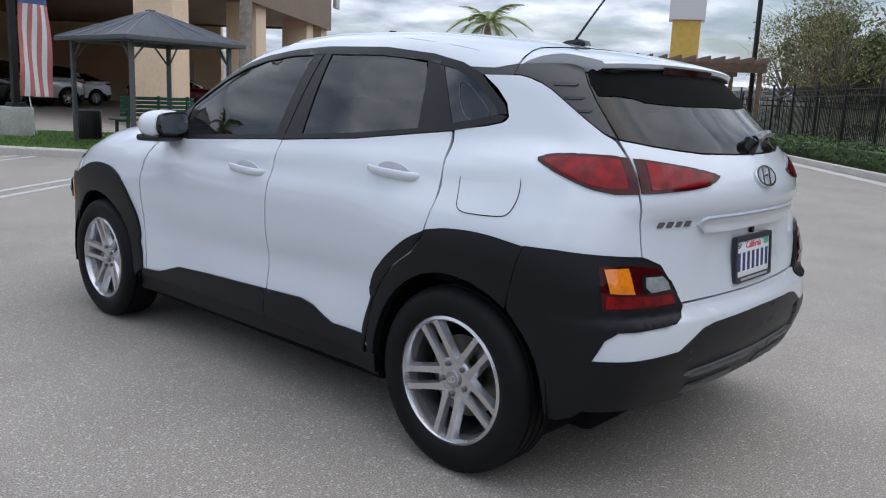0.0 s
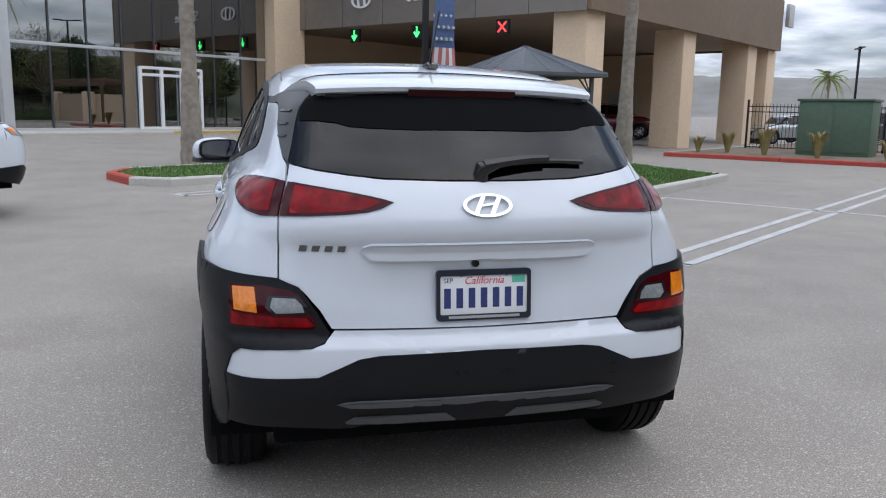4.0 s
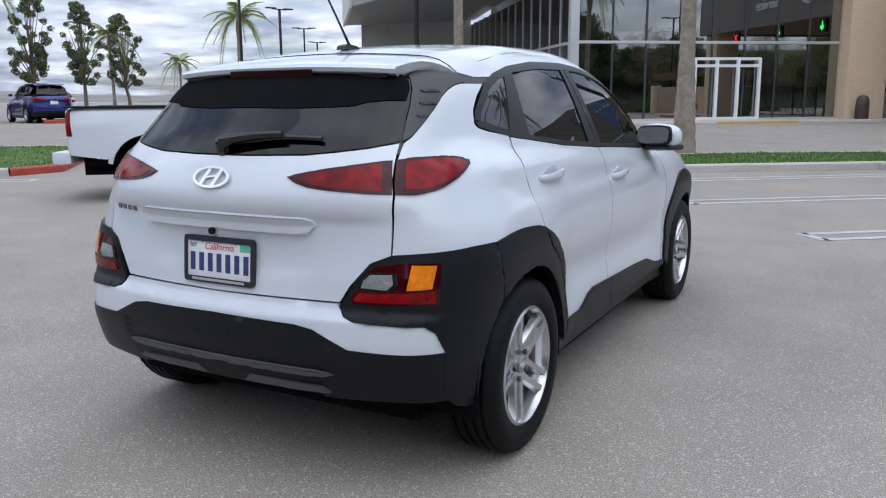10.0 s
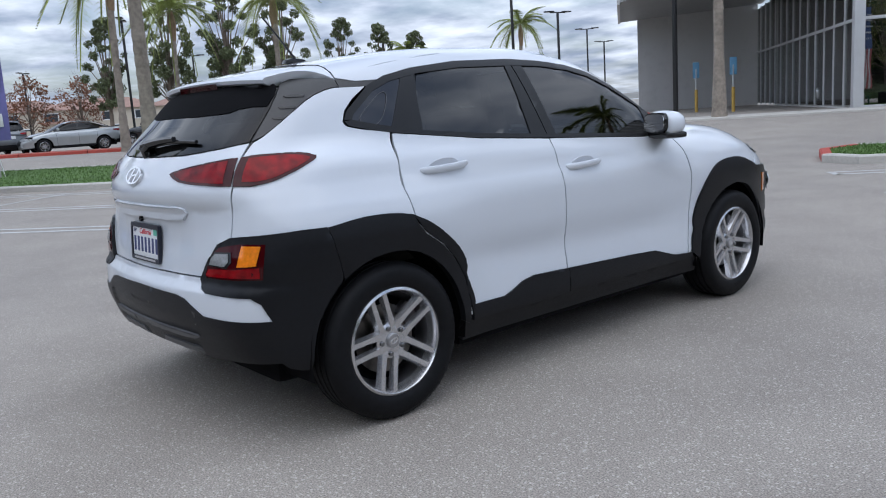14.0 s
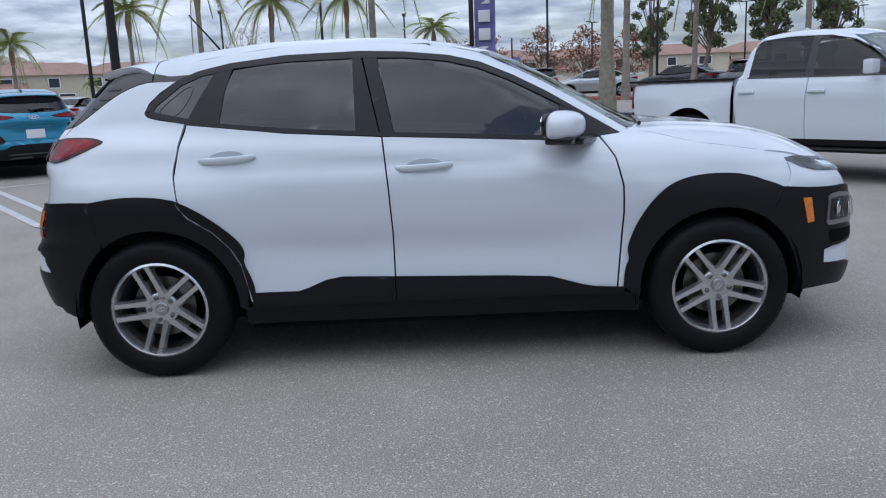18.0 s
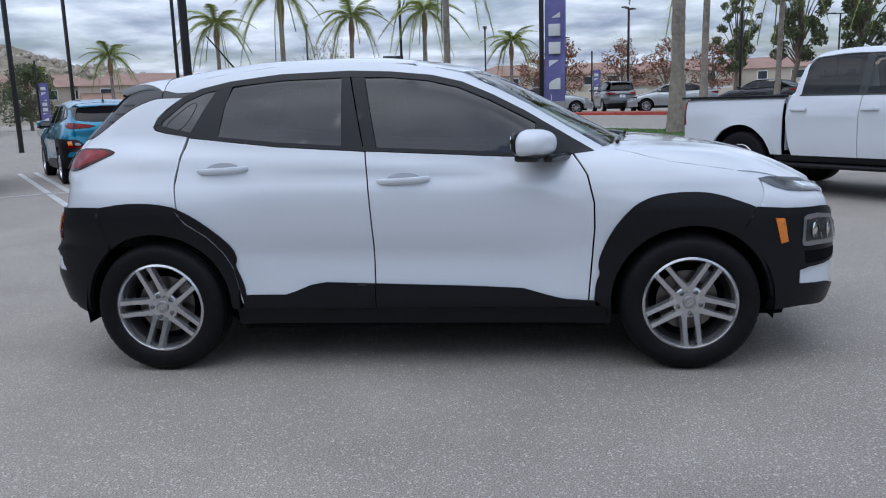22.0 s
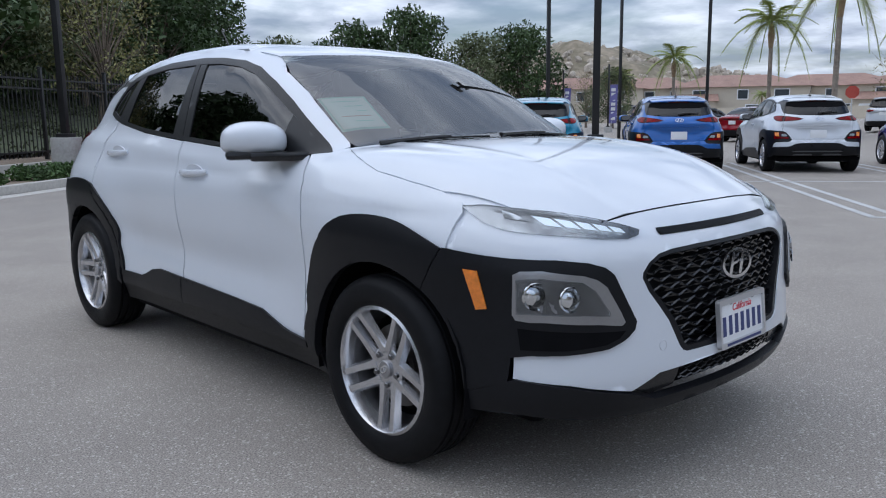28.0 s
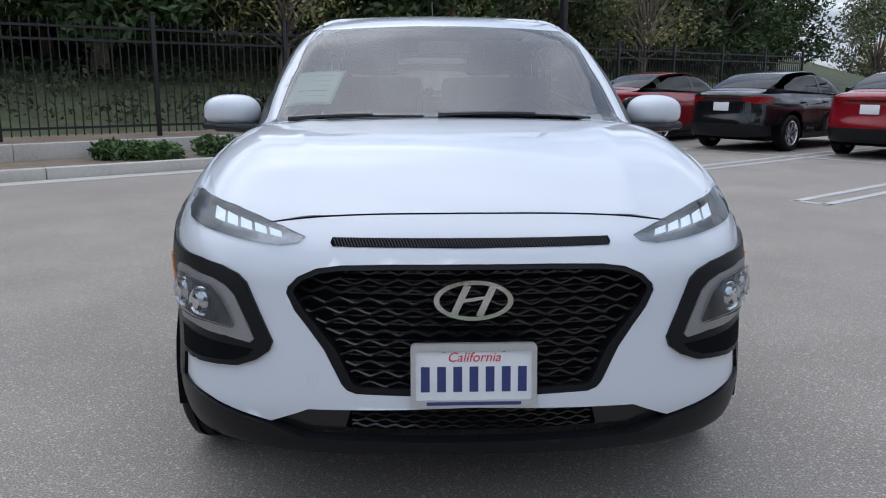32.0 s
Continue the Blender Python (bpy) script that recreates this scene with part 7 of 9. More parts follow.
M["rust_leaf"] = paint("rust brown leaves", (0.20, 0.085, 0.045), rough=0.7, vary=0.4, scale=3, coarse=0.5)
M["ivy"] = paint("ground cover leaves", (0.055, 0.068, 0.028), rough=0.75, vary=0.55, scale=2.5, coarse=0.3)
M["bark"] = paint("grey brown bark", (0.17, 0.135, 0.105), rough=0.9, vary=0.35, scale=14, coarse=2, bump=0.6, bscale=40)
M["fence_black"] = paint("black painted steel", (0.012, 0.012, 0.013), rough=0.45, vary=0.2, scale=20, spec=0.45)

bm = bmesh.new()
us = sorted({-600, -300, -150, -90, -60, -40, -25, 45, 60, 90, 150, 300, 600, *range(-20, 41, 10)})
vs = sorted({-600, -300, -150, -80, -40, -20, 0, 5, 9, *[9 + k for k in range(1, 15)], 30, 50, 80, 150, 300, 600})
rows = [[bm.verts.new(LOT @ Vector((u, v, rise(u, v)))) for u in us] for v in vs]
for a, b in zip(rows, rows[1:]):
    for i in range(len(us) - 1):
        bm.faces.new((a[i], a[i + 1], b[i + 1], b[i]))
tagged(part("ground", bm, M["asphalt"], None), "worn grey asphalt car park with stains and grit", "ground", kind="structure")


def island(name, outline, red=(), inside=None, words="pale concrete kerb round a grass island", fill_mat=None, lift=0.14):
    """A kerb round an outline in the car park's directions, each stretch a stone of its own, and the bed inside."""
    k = tagged(new(name), words, "kerb", kind="structure")
    k.matrix_basis = LOT
    n = len(outline)
    c = np.mean(outline, 0)
    area = sum(outline[i][0] * outline[(i + 1) % n][1] - outline[(i + 1) % n][0] * outline[i][1] for i in range(n))
    turn = 1 if area > 0 else -1
    inner = []
    for i in range(n):
        a, b, d = np.array(outline[i - 1]), np.array(outline[i]), np.array(outline[(i + 1) % n])
        t1, t2 = (b - a) / np.linalg.norm(b - a), (d - b) / np.linalg.norm(d - b)
        nn = np.array([-(t1 + t2)[1], (t1 + t2)[0]]) * turn
        nn /= np.linalg.norm(nn)
        inner.append(tuple(b + nn * 0.16 / max(0.35, math.cos(0.5 * math.acos(np.clip(t1 @ t2, -1, 1))))))
    for i in range(n):
        a, b, ia, ib = np.array(outline[i]), np.array(outline[(i + 1) % n]), np.array(inner[i]), np.array(inner[(i + 1) % n])
        pieces = max(1, int(np.linalg.norm(b - a) / 3.0))
        for j in range(pieces):
            t0, t1 = j / pieces + (0.002 if pieces > 1 else 0), (j + 1) / pieces - (0.002 if pieces > 1 else 0)
            q = [a + (b - a) * t0, a + (b - a) * t1, ia + (ib - ia) * t1, ia + (ib - ia) * t0]
            bm = bmesh.new()
            lo = [bm.verts.new((p[0], p[1], rise(*p) - 0.03)) for p in q]
            s = 0.025
            hi = [bm.verts.new((p[0], p[1], rise(*p) + lift - (s if w < 2 else 0))) for w, p in enumerate(q)]
            mid = [bm.verts.new((p[0] + (r[0] - p[0]) * 0.16, p[1] + (r[1] - p[1]) * 0.16, rise(*p) + lift)) for p, r in ((q[0], q[3]), (q[1], q[2]))]
            bm.faces.new((lo[0], lo[1], hi[1], hi[0]))
            bm.faces.new((hi[0], hi[1], mid[1], mid[0]))
            bm.faces.new((mid[0], mid[1], hi[2], hi[3]))
            bm.faces.new((lo[2], lo[3], hi[3], hi[2]))
            bm.faces.new((lo[1], lo[2], hi[2], mid[1], hi[1]))
            bm.faces.new((lo[3], lo[0], hi[0], mid[0], hi[3]))
            part("kerb_stone", bm, M["red_kerb"] if i in red else M["concrete"], k, smooth=False)
    bm = bmesh.new()
    bm.faces.new([bm.verts.new((p[0], p[1], rise(*p) + lift - 0.015)) for p in inner])
    bm.normal_update()
    bmesh.ops.triangulate(bm, faces=bm.faces)
    bed = part("bed", bm, fill_mat or M["turf"], k, smooth=False)
    return k, inner


def blades(name, outline, count, words, height=0.05, mat=None):
    """Short grass over an outline in the car park's directions, as one mesh."""
    rng = np.random.default_rng(len(outline) * 7 + count)
    o = np.array(outline)
    lo, hi = o.min(0), o.max(0)
    pts = rng.uniform(lo, hi, (count * 3, 2))
    ins = np.zeros(len(pts), bool)
    for i in range(len(o)):
        a, b = o[i], o[(i + 1) % len(o)]
        hit = ((a[1] > pts[:, 1]) != (b[1] > pts[:, 1])) & (pts[:, 0] < (b[0] - a[0]) * (pts[:, 1] - a[1]) / (b[1] - a[1] + 1e-12) + a[0])
        ins ^= hit
    pts = pts[ins][:count]
    ang, hh, wd = rng.uniform(0, 6.28, len(pts)), height * rng.uniform(0.5, 1.2, len(pts)), 0.012
    base = np.array([rise(*p) for p in pts]) + 0.125
    d = np.stack([np.cos(ang), np.sin(ang)], 1) * wd
    lean = rng.normal(0, height * 0.4, (len(pts), 2))
    v = np.empty((len(pts), 3, 3))
    v[:, 0, :2], v[:, 1, :2], v[:, 2, :2] = pts - d, pts + d, pts + lean
    v[:, 0, 2] = v[:, 1, 2] = base
    v[:, 2, 2] = base + hh
    me = bpy.data.meshes.new(name)
    me.from_pydata(v.reshape(-1, 3).tolist(), [], np.arange(len(pts) * 3).reshape(-1, 3).tolist())
    ob = hang(name, me, mat or M["blade"], None, words, smooth=False)
    ob.matrix_basis = LOT
    return tagged(ob, words, "grass", kind="stuff")


A = [(4.4, 8.97), (9.1, 8.75), (9.1, 2.85), (9.4, 2.6), (13.7, 2.9), (15.6, 6.0), (14.0, 10.6), (8.0, 11.4), (4.9, 11.3), (4.2, 10.7), (4.0, 9.6)]
k1, in1 = island("kerb_island_1", A, red=(8, 9))
blades("lawn_grass", in1, 26000, "short bright green grass on the kerbed island")
B = [(-6.2, 10.7), (-20.5, 11.0), (-21.0, 15.6), (-6.6, 15.4), (-5.7, 14.6), (-5.5, 11.3)]
k2, in2 = island("kerb_island_2", B, red=(4, 5))
blades("lawn_grass", in2, 16000, "short green grass on the roadside island")
C = [(-30, 24), (-14, 24.5), (-14, 26.0), (-30, 25.8)]
island("kerb_island_3", C, red=(0, 1, 2, 3), fill_mat=M["soil"], words="red painted kerb of a roadside island")
C2 = [(-12, 31), (2, 31.5), (2, 33.0), (-12, 33)]
island("kerb_island_4", C2, red=(0, 1, 2, 3), fill_mat=M["turf"], words="red painted kerb of a roadside island")
D = [(22.0, 0.6), (22.0, 8.0), (38, 8.4), (38, 0.6)]
island("kerb_island_5", D, red=(0,), fill_mat=M["soil"], words="pale kerb with a red end round a planted bed")
E_ = [(24.5, -9.0), (24.0, -0.2), (33, -0.2), (33, -9.0)]
island("kerb_island_6", E_, fill_mat=M["concrete"], words="pale concrete kerb before the bin enclosure")


def stripe(u0, v0, u1, v1, w=0.10, name="bay_line"):
    d = np.array([u1 - u0, v1 - v0])
    ln = np.linalg.norm(d)
    nrm = np.array([-d[1], d[0]]) / ln * w / 2
    bm = bmesh.new()
    n = max(1, int(ln / 2.5))
    prev = None
    for i in range(n + 1):
        c = np.array([u0, v0]) + d * i / n
        a, b = bm.verts.new((*(c - nrm), rise(*c) + 0.004)), bm.verts.new((*(c + nrm), rise(*c) + 0.004))
        if prev:
            bm.faces.new((prev[0], a, b, prev[1]))
        prev = (a, b)
    ob = part(name, bm, M["line_paint"], marks, smooth=False)
    return ob


marks = tagged(new("road_markings"), "worn white painted parking bay lines on the asphalt", "road marking", kind="structure")
marks.matrix_basis = LOT
for v in (-0.1, 2.5, 5.12, 7.75):
    for s in (-0.16, 0.16):
        stripe(3.75, v + s, 9.0 if v > 2.6 else 9.3, v + s)
    stripe(3.75, v - 0.21, 3.75, v + 0.21)
stripe(9.3, 2.4, 9.3, -5.2)
for v in (-0.1, -2.75):
    for s in (-0.16, 0.16):
        stripe(9.3, v + s, 15.3, v + s)
for k in range(-2, 4):
    v = 1.9 + 2.70 * k
    for s in (-0.16, 0.16):
        stripe(-5.6, v + s, -16.2, v + s)
    stripe(-5.6, v - 0.21, -5.6, v + 0.21)
stripe(-10.6, -6.5, -10.6, 10.2)

# ---- bed, wall and steel fence along the edge ----
kf = tagged(new("kerb_edge"), "long pale concrete kerb along the planting bed", "kerb", kind="structure")
kf.matrix_basis = LOT
for i in range(22):
    u0 = -24.0 + 3.0 * i
    part("kerb_stone", boxed(u0 + 0.004, u0 + 2.996, -7.97, -7.8, -0.03, 0.15, 0.02), M["concrete"], kf)
    if i % 1 == 0:
        part("wall_block", boxed(u0 + 0.003, u0 + 2.997, -9.72, -9.55, 0.0, 0.34, 0.015), M["concrete"], kf)
part("gutter", boxed(-24, 42, -7.795, -7.45, -0.01, 0.006), M["concrete"], kf)
part("bed", boxed(-24, 42, -9.56, -7.96, 0.0, 0.10), M["soil"], kf, smooth=False)
part("gravel_strip", boxed(-24, 42, -11.6, -9.71, 0.0, 0.33), M["soil"], kf, smooth=False)


def leaves(name, centres, radii, count, size, mat, parent=None, seed=1, droop=0.0, fill=0.35, words=""):
    """Leaves scattered through clumps, as one mesh."""
    rng = np.random.default_rng(seed)
    centres, radii = np.array(centres, float), np.array(radii, float)
    if radii.ndim == 1:
        radii = np.repeat(radii[:, None], 3, 1)
    vol = radii.prod(1)
    pick = rng.choice(len(centres), count, p=vol / vol.sum())
    d = rng.normal(size=(count, 3))
    d /= np.linalg.norm(d, axis=1)[:, None]
    rad = fill + (1 - fill) * rng.random(count) ** 0.45
    p = centres[pick] + d * radii[pick] * rad[:, None]
    a = rng.normal(size=(count, 3))
    a[:, 2] -= droop
    a /= np.linalg.norm(a, axis=1)[:, None]
    b = np.cross(a, rng.normal(size=(count, 3)))
    b /= np.linalg.norm(b, axis=1)[:, None]
    s = size * rng.uniform(0.6, 1.35, count)[:, None]
    v = np.stack([p - a * s, p + b * s * 0.42, p + a * s, p - b * s * 0.42], 1)
    me = bpy.data.meshes.new(name)
    me.from_pydata(v.reshape(-1, 3).tolist(), [], np.arange(count * 4).reshape(-1, 4).tolist())
    return hang(name, me, mat, parent, words, smooth=False)


rng = random.Random(4)
hedge = thing("hedge", "clipped dark green hedge along the concrete kerb", "hedge", LOT)
cs, rs_ = [], []
for i in range(90):
    u = 5.5 + 0.34 * i
    cs.append((u, -8.55 + rng.uniform(-0.08, 0.08), 0.36 + rng.uniform(-0.04, 0.05)))
    rs_.append((0.36, 0.42, 0.30))
leaves("foliage", cs, rs_, 15000, 0.050, M["bush_leaf"], hedge, 3, fill=0.7)
part("stems", boxed(5.3, 36, -8.75, -8.35, 0.08, 0.50, 0.05), M["tree_leaf"], hedge)
shrub = thing("shrub", "low spreading green shrub in the planting bed", "shrub", lot(-3.0, -8.7), "shrubs in the bed")
cs = [(rng.uniform(-0.55, 0.55), rng.uniform(-0.28, 0.28), 0.14 + rng.uniform(0, 0.14)) for _ in range(16)]
leaves("foliage", cs, [(0.24, 0.22, 0.16)] * 16, 2600, 0.048, M["bush_leaf"], shrub, 8, fill=0.3)
part("stems", tube([(0, 0, 0.02), (0.05, 0.02, 0.16), (-0.08, 0, 0.22)], 0.02, 6), M["bark"], shrub)
for u, sc in ((-1.5, 1.0), (-4.6, 0.8), (1.0, 0.75), (-6.1, 1.1), (-7.6, 0.9), (-9.5, 1.0), (-11.4, 0.9), (3.1, 0.9)):
    copy_thing(shrub, lot(u, -8.7 + rng.uniform(-0.15, 0.15), 0, rng.uniform(0, 180)) @ Matrix.Diagonal((sc, sc, sc * 0.95, 1)))

FZ = 0.33
for j in range(-10, 17):
    u = 2.4 * j
    sec = thing("fence_section", "black steel picket fence section on the raised strip", "fence", LOT @ pose(u, -10.35, FZ), "fence sections along the edge") if j == -10 else None
    if sec is not None:
        part("post", boxed(-0.035, 0.035, -0.035, 0.035, -0.05, 1.95, 0.006), M["fence_black"], sec)
        part("post_cap", boxed(-0.042, 0.042, -0.042, 0.042, 1.95, 1.985, 0.01), M["fence_black"], sec)
        for z in (0.18, 1.52, 1.72):
            part("rail", boxed(0.035, 2.365, -0.018, 0.018, z - 0.018, z + 0.018), M["fence_black"], sec, smooth=False)
        pk = None
        for i in range(17):
            x = 0.155 + i * 0.13
            if pk is None:
                pk = part("picket", boxed(-0.009, 0.009, -0.009, 0.009, 0.06, 1.84), M["fence_black"], sec, smooth=False)
                pk.location.x = x
            else:
                o = new("picket", pk.data)
                o.parent, o.location.x = sec, x
        first = sec
    else:
        copy_thing(first, LOT @ pose(u, -10.35, FZ))

# ---- bank with ground cover behind the fence ----
bm = bmesh.new()
rows = []
for v in (-11.4, -12.5, -14, -16, -18.5, -22, -27, -40, -80):
    row = []
    for i in range(34):
        u = -46 + 3.2 * i
        h = 0.30 + 1.7 * min(1, max(0, (-11.6 - v) / 9)) ** 0.9 + min(4.5, max(0.0, -21.0 - v) * 0.7)
        row.append(bm.verts.new(LOT @ Vector((u, v, h + 0.25 * noise.noise(Vector((u * 0.13, v * 0.13, 2)))))))
    rows.append(row)
for a, b in zip(rows, rows[1:]):
    for i in range(33):
        bm.faces.new((a[i], a[i + 1], b[i + 1], b[i]))
tagged(part("bank", bm, M["ivy"], None), "green planted bank behind the fence", "bank", kind="structure")
cs, rs_ = [], []
for i in range(420):
    u, v = rng.uniform(-34, 30), rng.uniform(-19, -11.7)
    cs.append((u, v, 0.35 + 1.7 * min(1, (-11.6 - v) / 9) ** 0.9))
    rs_.append((0.8, 0.6, rng.uniform(0.15, 0.30)))
gc = leaves("ground_cover", cs, rs_, 26000, 0.075, M["ivy"], None, 21, fill=0.2)
gc.matrix_basis = LOT
tagged(gc, "leafy green ground cover on the bank", "ground cover", kind="stuff")


# ---- trees ----
def tree(name, words, m, height, spread, leaf, size, count, seed, group, trunk=0.14, clumps=26, low=0.30, slim=1.0, bare=False, droop=0.0):
    t = thing(name, words, "tree", m, group)
    r = random.Random(seed)
    fork = height * low
    bm = bmesh.new()
    lean = (r.uniform(-0.3, 0.3), r.uniform(-0.3, 0.3))
    tube([(0, 0, -0.2), (lean[0] * 0.3, lean[1] * 0.3, fork * 0.6), (lean[0], lean[1], fork)], [trunk * 1.25, trunk, trunk * 0.85], 8, bm)
    part("trunk", bm, M["bark"], t)
    cs, rad = [], []
    limbs = bmesh.new()
    for i in range(clumps):
        a = 2.4 * i + r.uniform(-0.5, 0.5)
        h = fork + (height - fork) * (i + 0.6) / clumps
        k = math.sin(math.pi * min(1, 0.18 + 0.80 * (h - fork) / (height - fork))) ** 0.7
        rr = spread * k * r.uniform(0.35, 1.0)
        end = (lean[0] + rr * math.cos(a), lean[1] + rr * math.sin(a), h)
        cs.append(end)
        q = spread * r.uniform(0.22, 0.42) * slim
        rad.append((q, q, q * r.uniform(0.6, 0.95)))
        z0 = fork * r.uniform(0.75, 1.0) + (h - fork) * 0.25
        tube([(lean[0] * z0 / max(fork, 0.1) * 0.8, lean[1] * 0.8, min(z0, h)), (end[0] * 0.5 + lean[0] * 0.4, end[1] * 0.5 + lean[1] * 0.4, (z0 + h) / 2 + 0.2), end], [trunk * 0.42, trunk * 0.24, trunk * 0.07], 5, limbs, cap=False)
        if bare:
            for _ in range(6):
                e2 = (end[0] + r.uniform(-1, 1) * q * 1.6, end[1] + r.uniform(-1, 1) * q * 1.6, end[2] + r.uniform(0.1, 1.2) * q * 1.4)
                tube([end, tuple((x + y) / 2 + r.uniform(-0.1, 0.1) for x, y in zip(end, e2)), e2], [trunk * 0.08, trunk * 0.05, trunk * 0.02], 4, limbs, cap=False)
    part("branchwork", limbs, M["bark"], t)
    leaves("crown", cs, rad, count, size, leaf, t, seed, droop=droop, fill=0.15)
    return t


BANK = "trees on the bank"
t1 = tree("tree", "tall dense dark green tree on the bank", LOT @ pose(-3.0, -19.5, 1.7), 7.5, 3.2, M["tree_leaf"], 0.16, 9000, 11, BANK, 0.2, 40, 0.12)
t2 = tree("tree", "olive green spreading tree on the bank", LOT @ pose(-13.5, -20.0, 1.7), 6.0, 2.8, M["olive_leaf"], 0.13, 6500, 12, BANK, 0.16, 34, 0.16)
t3 = tree("tree", "thin yellow-green tree with bare branches", LOT @ pose(-7.5, -15.5, 1.0), 5.5, 2.6, M["dry_leaf"], 0.075, 2600, 13, BANK, 0.12, 26, 0.22, bare=True)
pick = random.Random(31)
for k in range(46):
    u, v = -37 + 1.85 * k + pick.uniform(-0.7, 0.7), (-18.2, -22.5, -20.0)[k % 3] + pick.uniform(-0.8, 0.8)
    s = pick.uniform(0.75, 1.15) * (0.72 if u > 26 else 1.0)
    copy_thing((t1, t2, t1, t1, t2)[k % 5], LOT @ pose(u, v, 1.7, 0, 0, pick.uniform(0, 360)) @ Matrix.Diagonal((s, s, s * 0.9, 1)))
for u, v, z, a, s in ((1.0, -15.8, 1.0, 70, 0.95), (-15.0, -15.5, 0.9, 170, 0.9), (11.5, -15.5, 1.0, 260, 1.1), (20.5, -15.0, 0.9, 30, 1.15), (-21.5, -15.0, 0.9, 330, 1.0), (28.0, -15.5, 1.0, 90, 1.1), (34.0, -14.6, 0.8, 190, 1.0), (39.0, -15.2, 0.9, 10, 1.1), (43.0, -14.8, 0.9, 120, 1.0)):
    copy_thing(t3, LOT @ pose(u, v, z, 0, 0, a) @ Matrix.Diagonal((s, s, s, 1)))


def far(az, dist, z=0.0, turn=0.0, eye=(3.5, 0.0)):
    """A pose far off, by the angle from +y towards -x as seen from beside the car."""
    a = radians(az)
    return pose(eye[0] - math.sin(a) * dist, eye[1] + math.cos(a) * dist, z, 0, 0, turn)


FARG = "trees across the road"
g1 = tree("tree", "tall airy grey-green eucalyptus tree", far(63, 56, 0.3), 10.0, 1.9, M["olive_leaf"], 0.13, 5600, 15, FARG, 0.17, 34, 0.30, slim=0.72, droop=0.8)
for az, d, s, a in ((67, 55, 1.05, 40), (71, 57, 1.0, 90), (59, 60, 0.8, 150), (56, 58, 0.72, 10), (74.5, 60, 0.85, 200), (53, 62, 0.7, 280)):
    copy_thing(g1, far(az, d, 0.3, a) @ Matrix.Diagonal((s, s, s, 1)))
g2 = tree("tree", "small rust-brown tree with thinning leaves", far(82, 62, 0.3), 4.8, 1.9, M["rust_leaf"], 0.12, 1300, 16, FARG, 0.1, 20, 0.3, bare=True)
for az, d, s, a in ((79, 64, 1.0, 50), (88, 66, 0.9, 100), (76, 66, 1.0, 10)):
    copy_thing(g2, far(az, d, 0.3, a) @ Matrix.Diagonal((s, s, s, 1)))
g3 = tree("tree", "small bare spreading tree with sparse leaves", far(103, 52, 0.0), 5.2, 2.6, M["dry_leaf"], 0.07, 900, 17, FARG, 0.12, 26, 0.25, bare=True)
copy_thing(g2, far(86, 58, 0.2, 30))
for az, d, s, kind in ((128, 60, 1.0, 0), (131, 58, 1.1, 1), (136, 62, 1.2, 0), (124, 75, 0.9, 2), (122, 70, 0.8, 1), (140, 64, 1.1, 0), (145, 60, 1.1, 1)):
    copy_thing((t1, t2, g3)[kind], far(az, d, 0.0, az * 7) @ Matrix.Diagonal((s, s, s, 1)))

# ---- palms ----
M["palm_bark"] = paint("ringed palm bark", (0.27, 0.23, 0.19), rough=0.9, vary=0.35, scale=9, coarse=2.5, bump=0.7, bscale=30)
M["palm_leaf"] = paint("palm fronds", (0.20, 0.235, 0.065), rough=0.6, vary=0.5, scale=4, coarse=0.8, each=0.2)
M["palm_dry"] = paint("dry palm fibre", (0.26, 0.18, 0.11), rough=0.9, vary=0.35, scale=12, coarse=2, bump=0.5)


def frond_mesh(length, drop, seed):
    r = random.Random(seed)
    vs, fs = [], []

    def at(t):
        return Vector((length * (t - 0.10 * t * t), 0, length * (0.55 * t - (0.55 + drop) * t * t)))

    n = 52
    for i in range(n):
        t = 0.12 + 0.88 * i / (n - 1)
        p = at(t)
        w = length * 0.24 * math.sin(math.pi * (0.12 + 0.86 * t)) + 0.05
        for s in (-1, 1):
            d = Vector((0.45 * w, s * w * 0.85, -0.55 * w * r.uniform(0.6, 1.3)))
            k = len(vs)
            b = Vector((0.0105 * length, 0, 0.0))
            vs += [tuple(p - b), tuple(p + b), tuple(p + d)]
            fs.append((k, k + 1, k + 2))
    for i in range(8):
        a, b = at(i / 8), at((i + 1) / 8)
        k = len(vs)
        vs += [(a.x, -0.02, a.z), (a.x, 0.02, a.z), (b.x, 0.016, b.z), (b.x, -0.016, b.z)]
        fs.append((k, k + 1, k + 2, k + 3))
    me = bpy.data.meshes.new("frond")
    me.from_pydata(vs, [], fs)
    me.materials.append(M["palm_leaf"])
    return me


FRONDS = [frond_mesh(1.75, d, k) for k, d in enumerate((0.25, 0.55, 0.9, 1.3))]


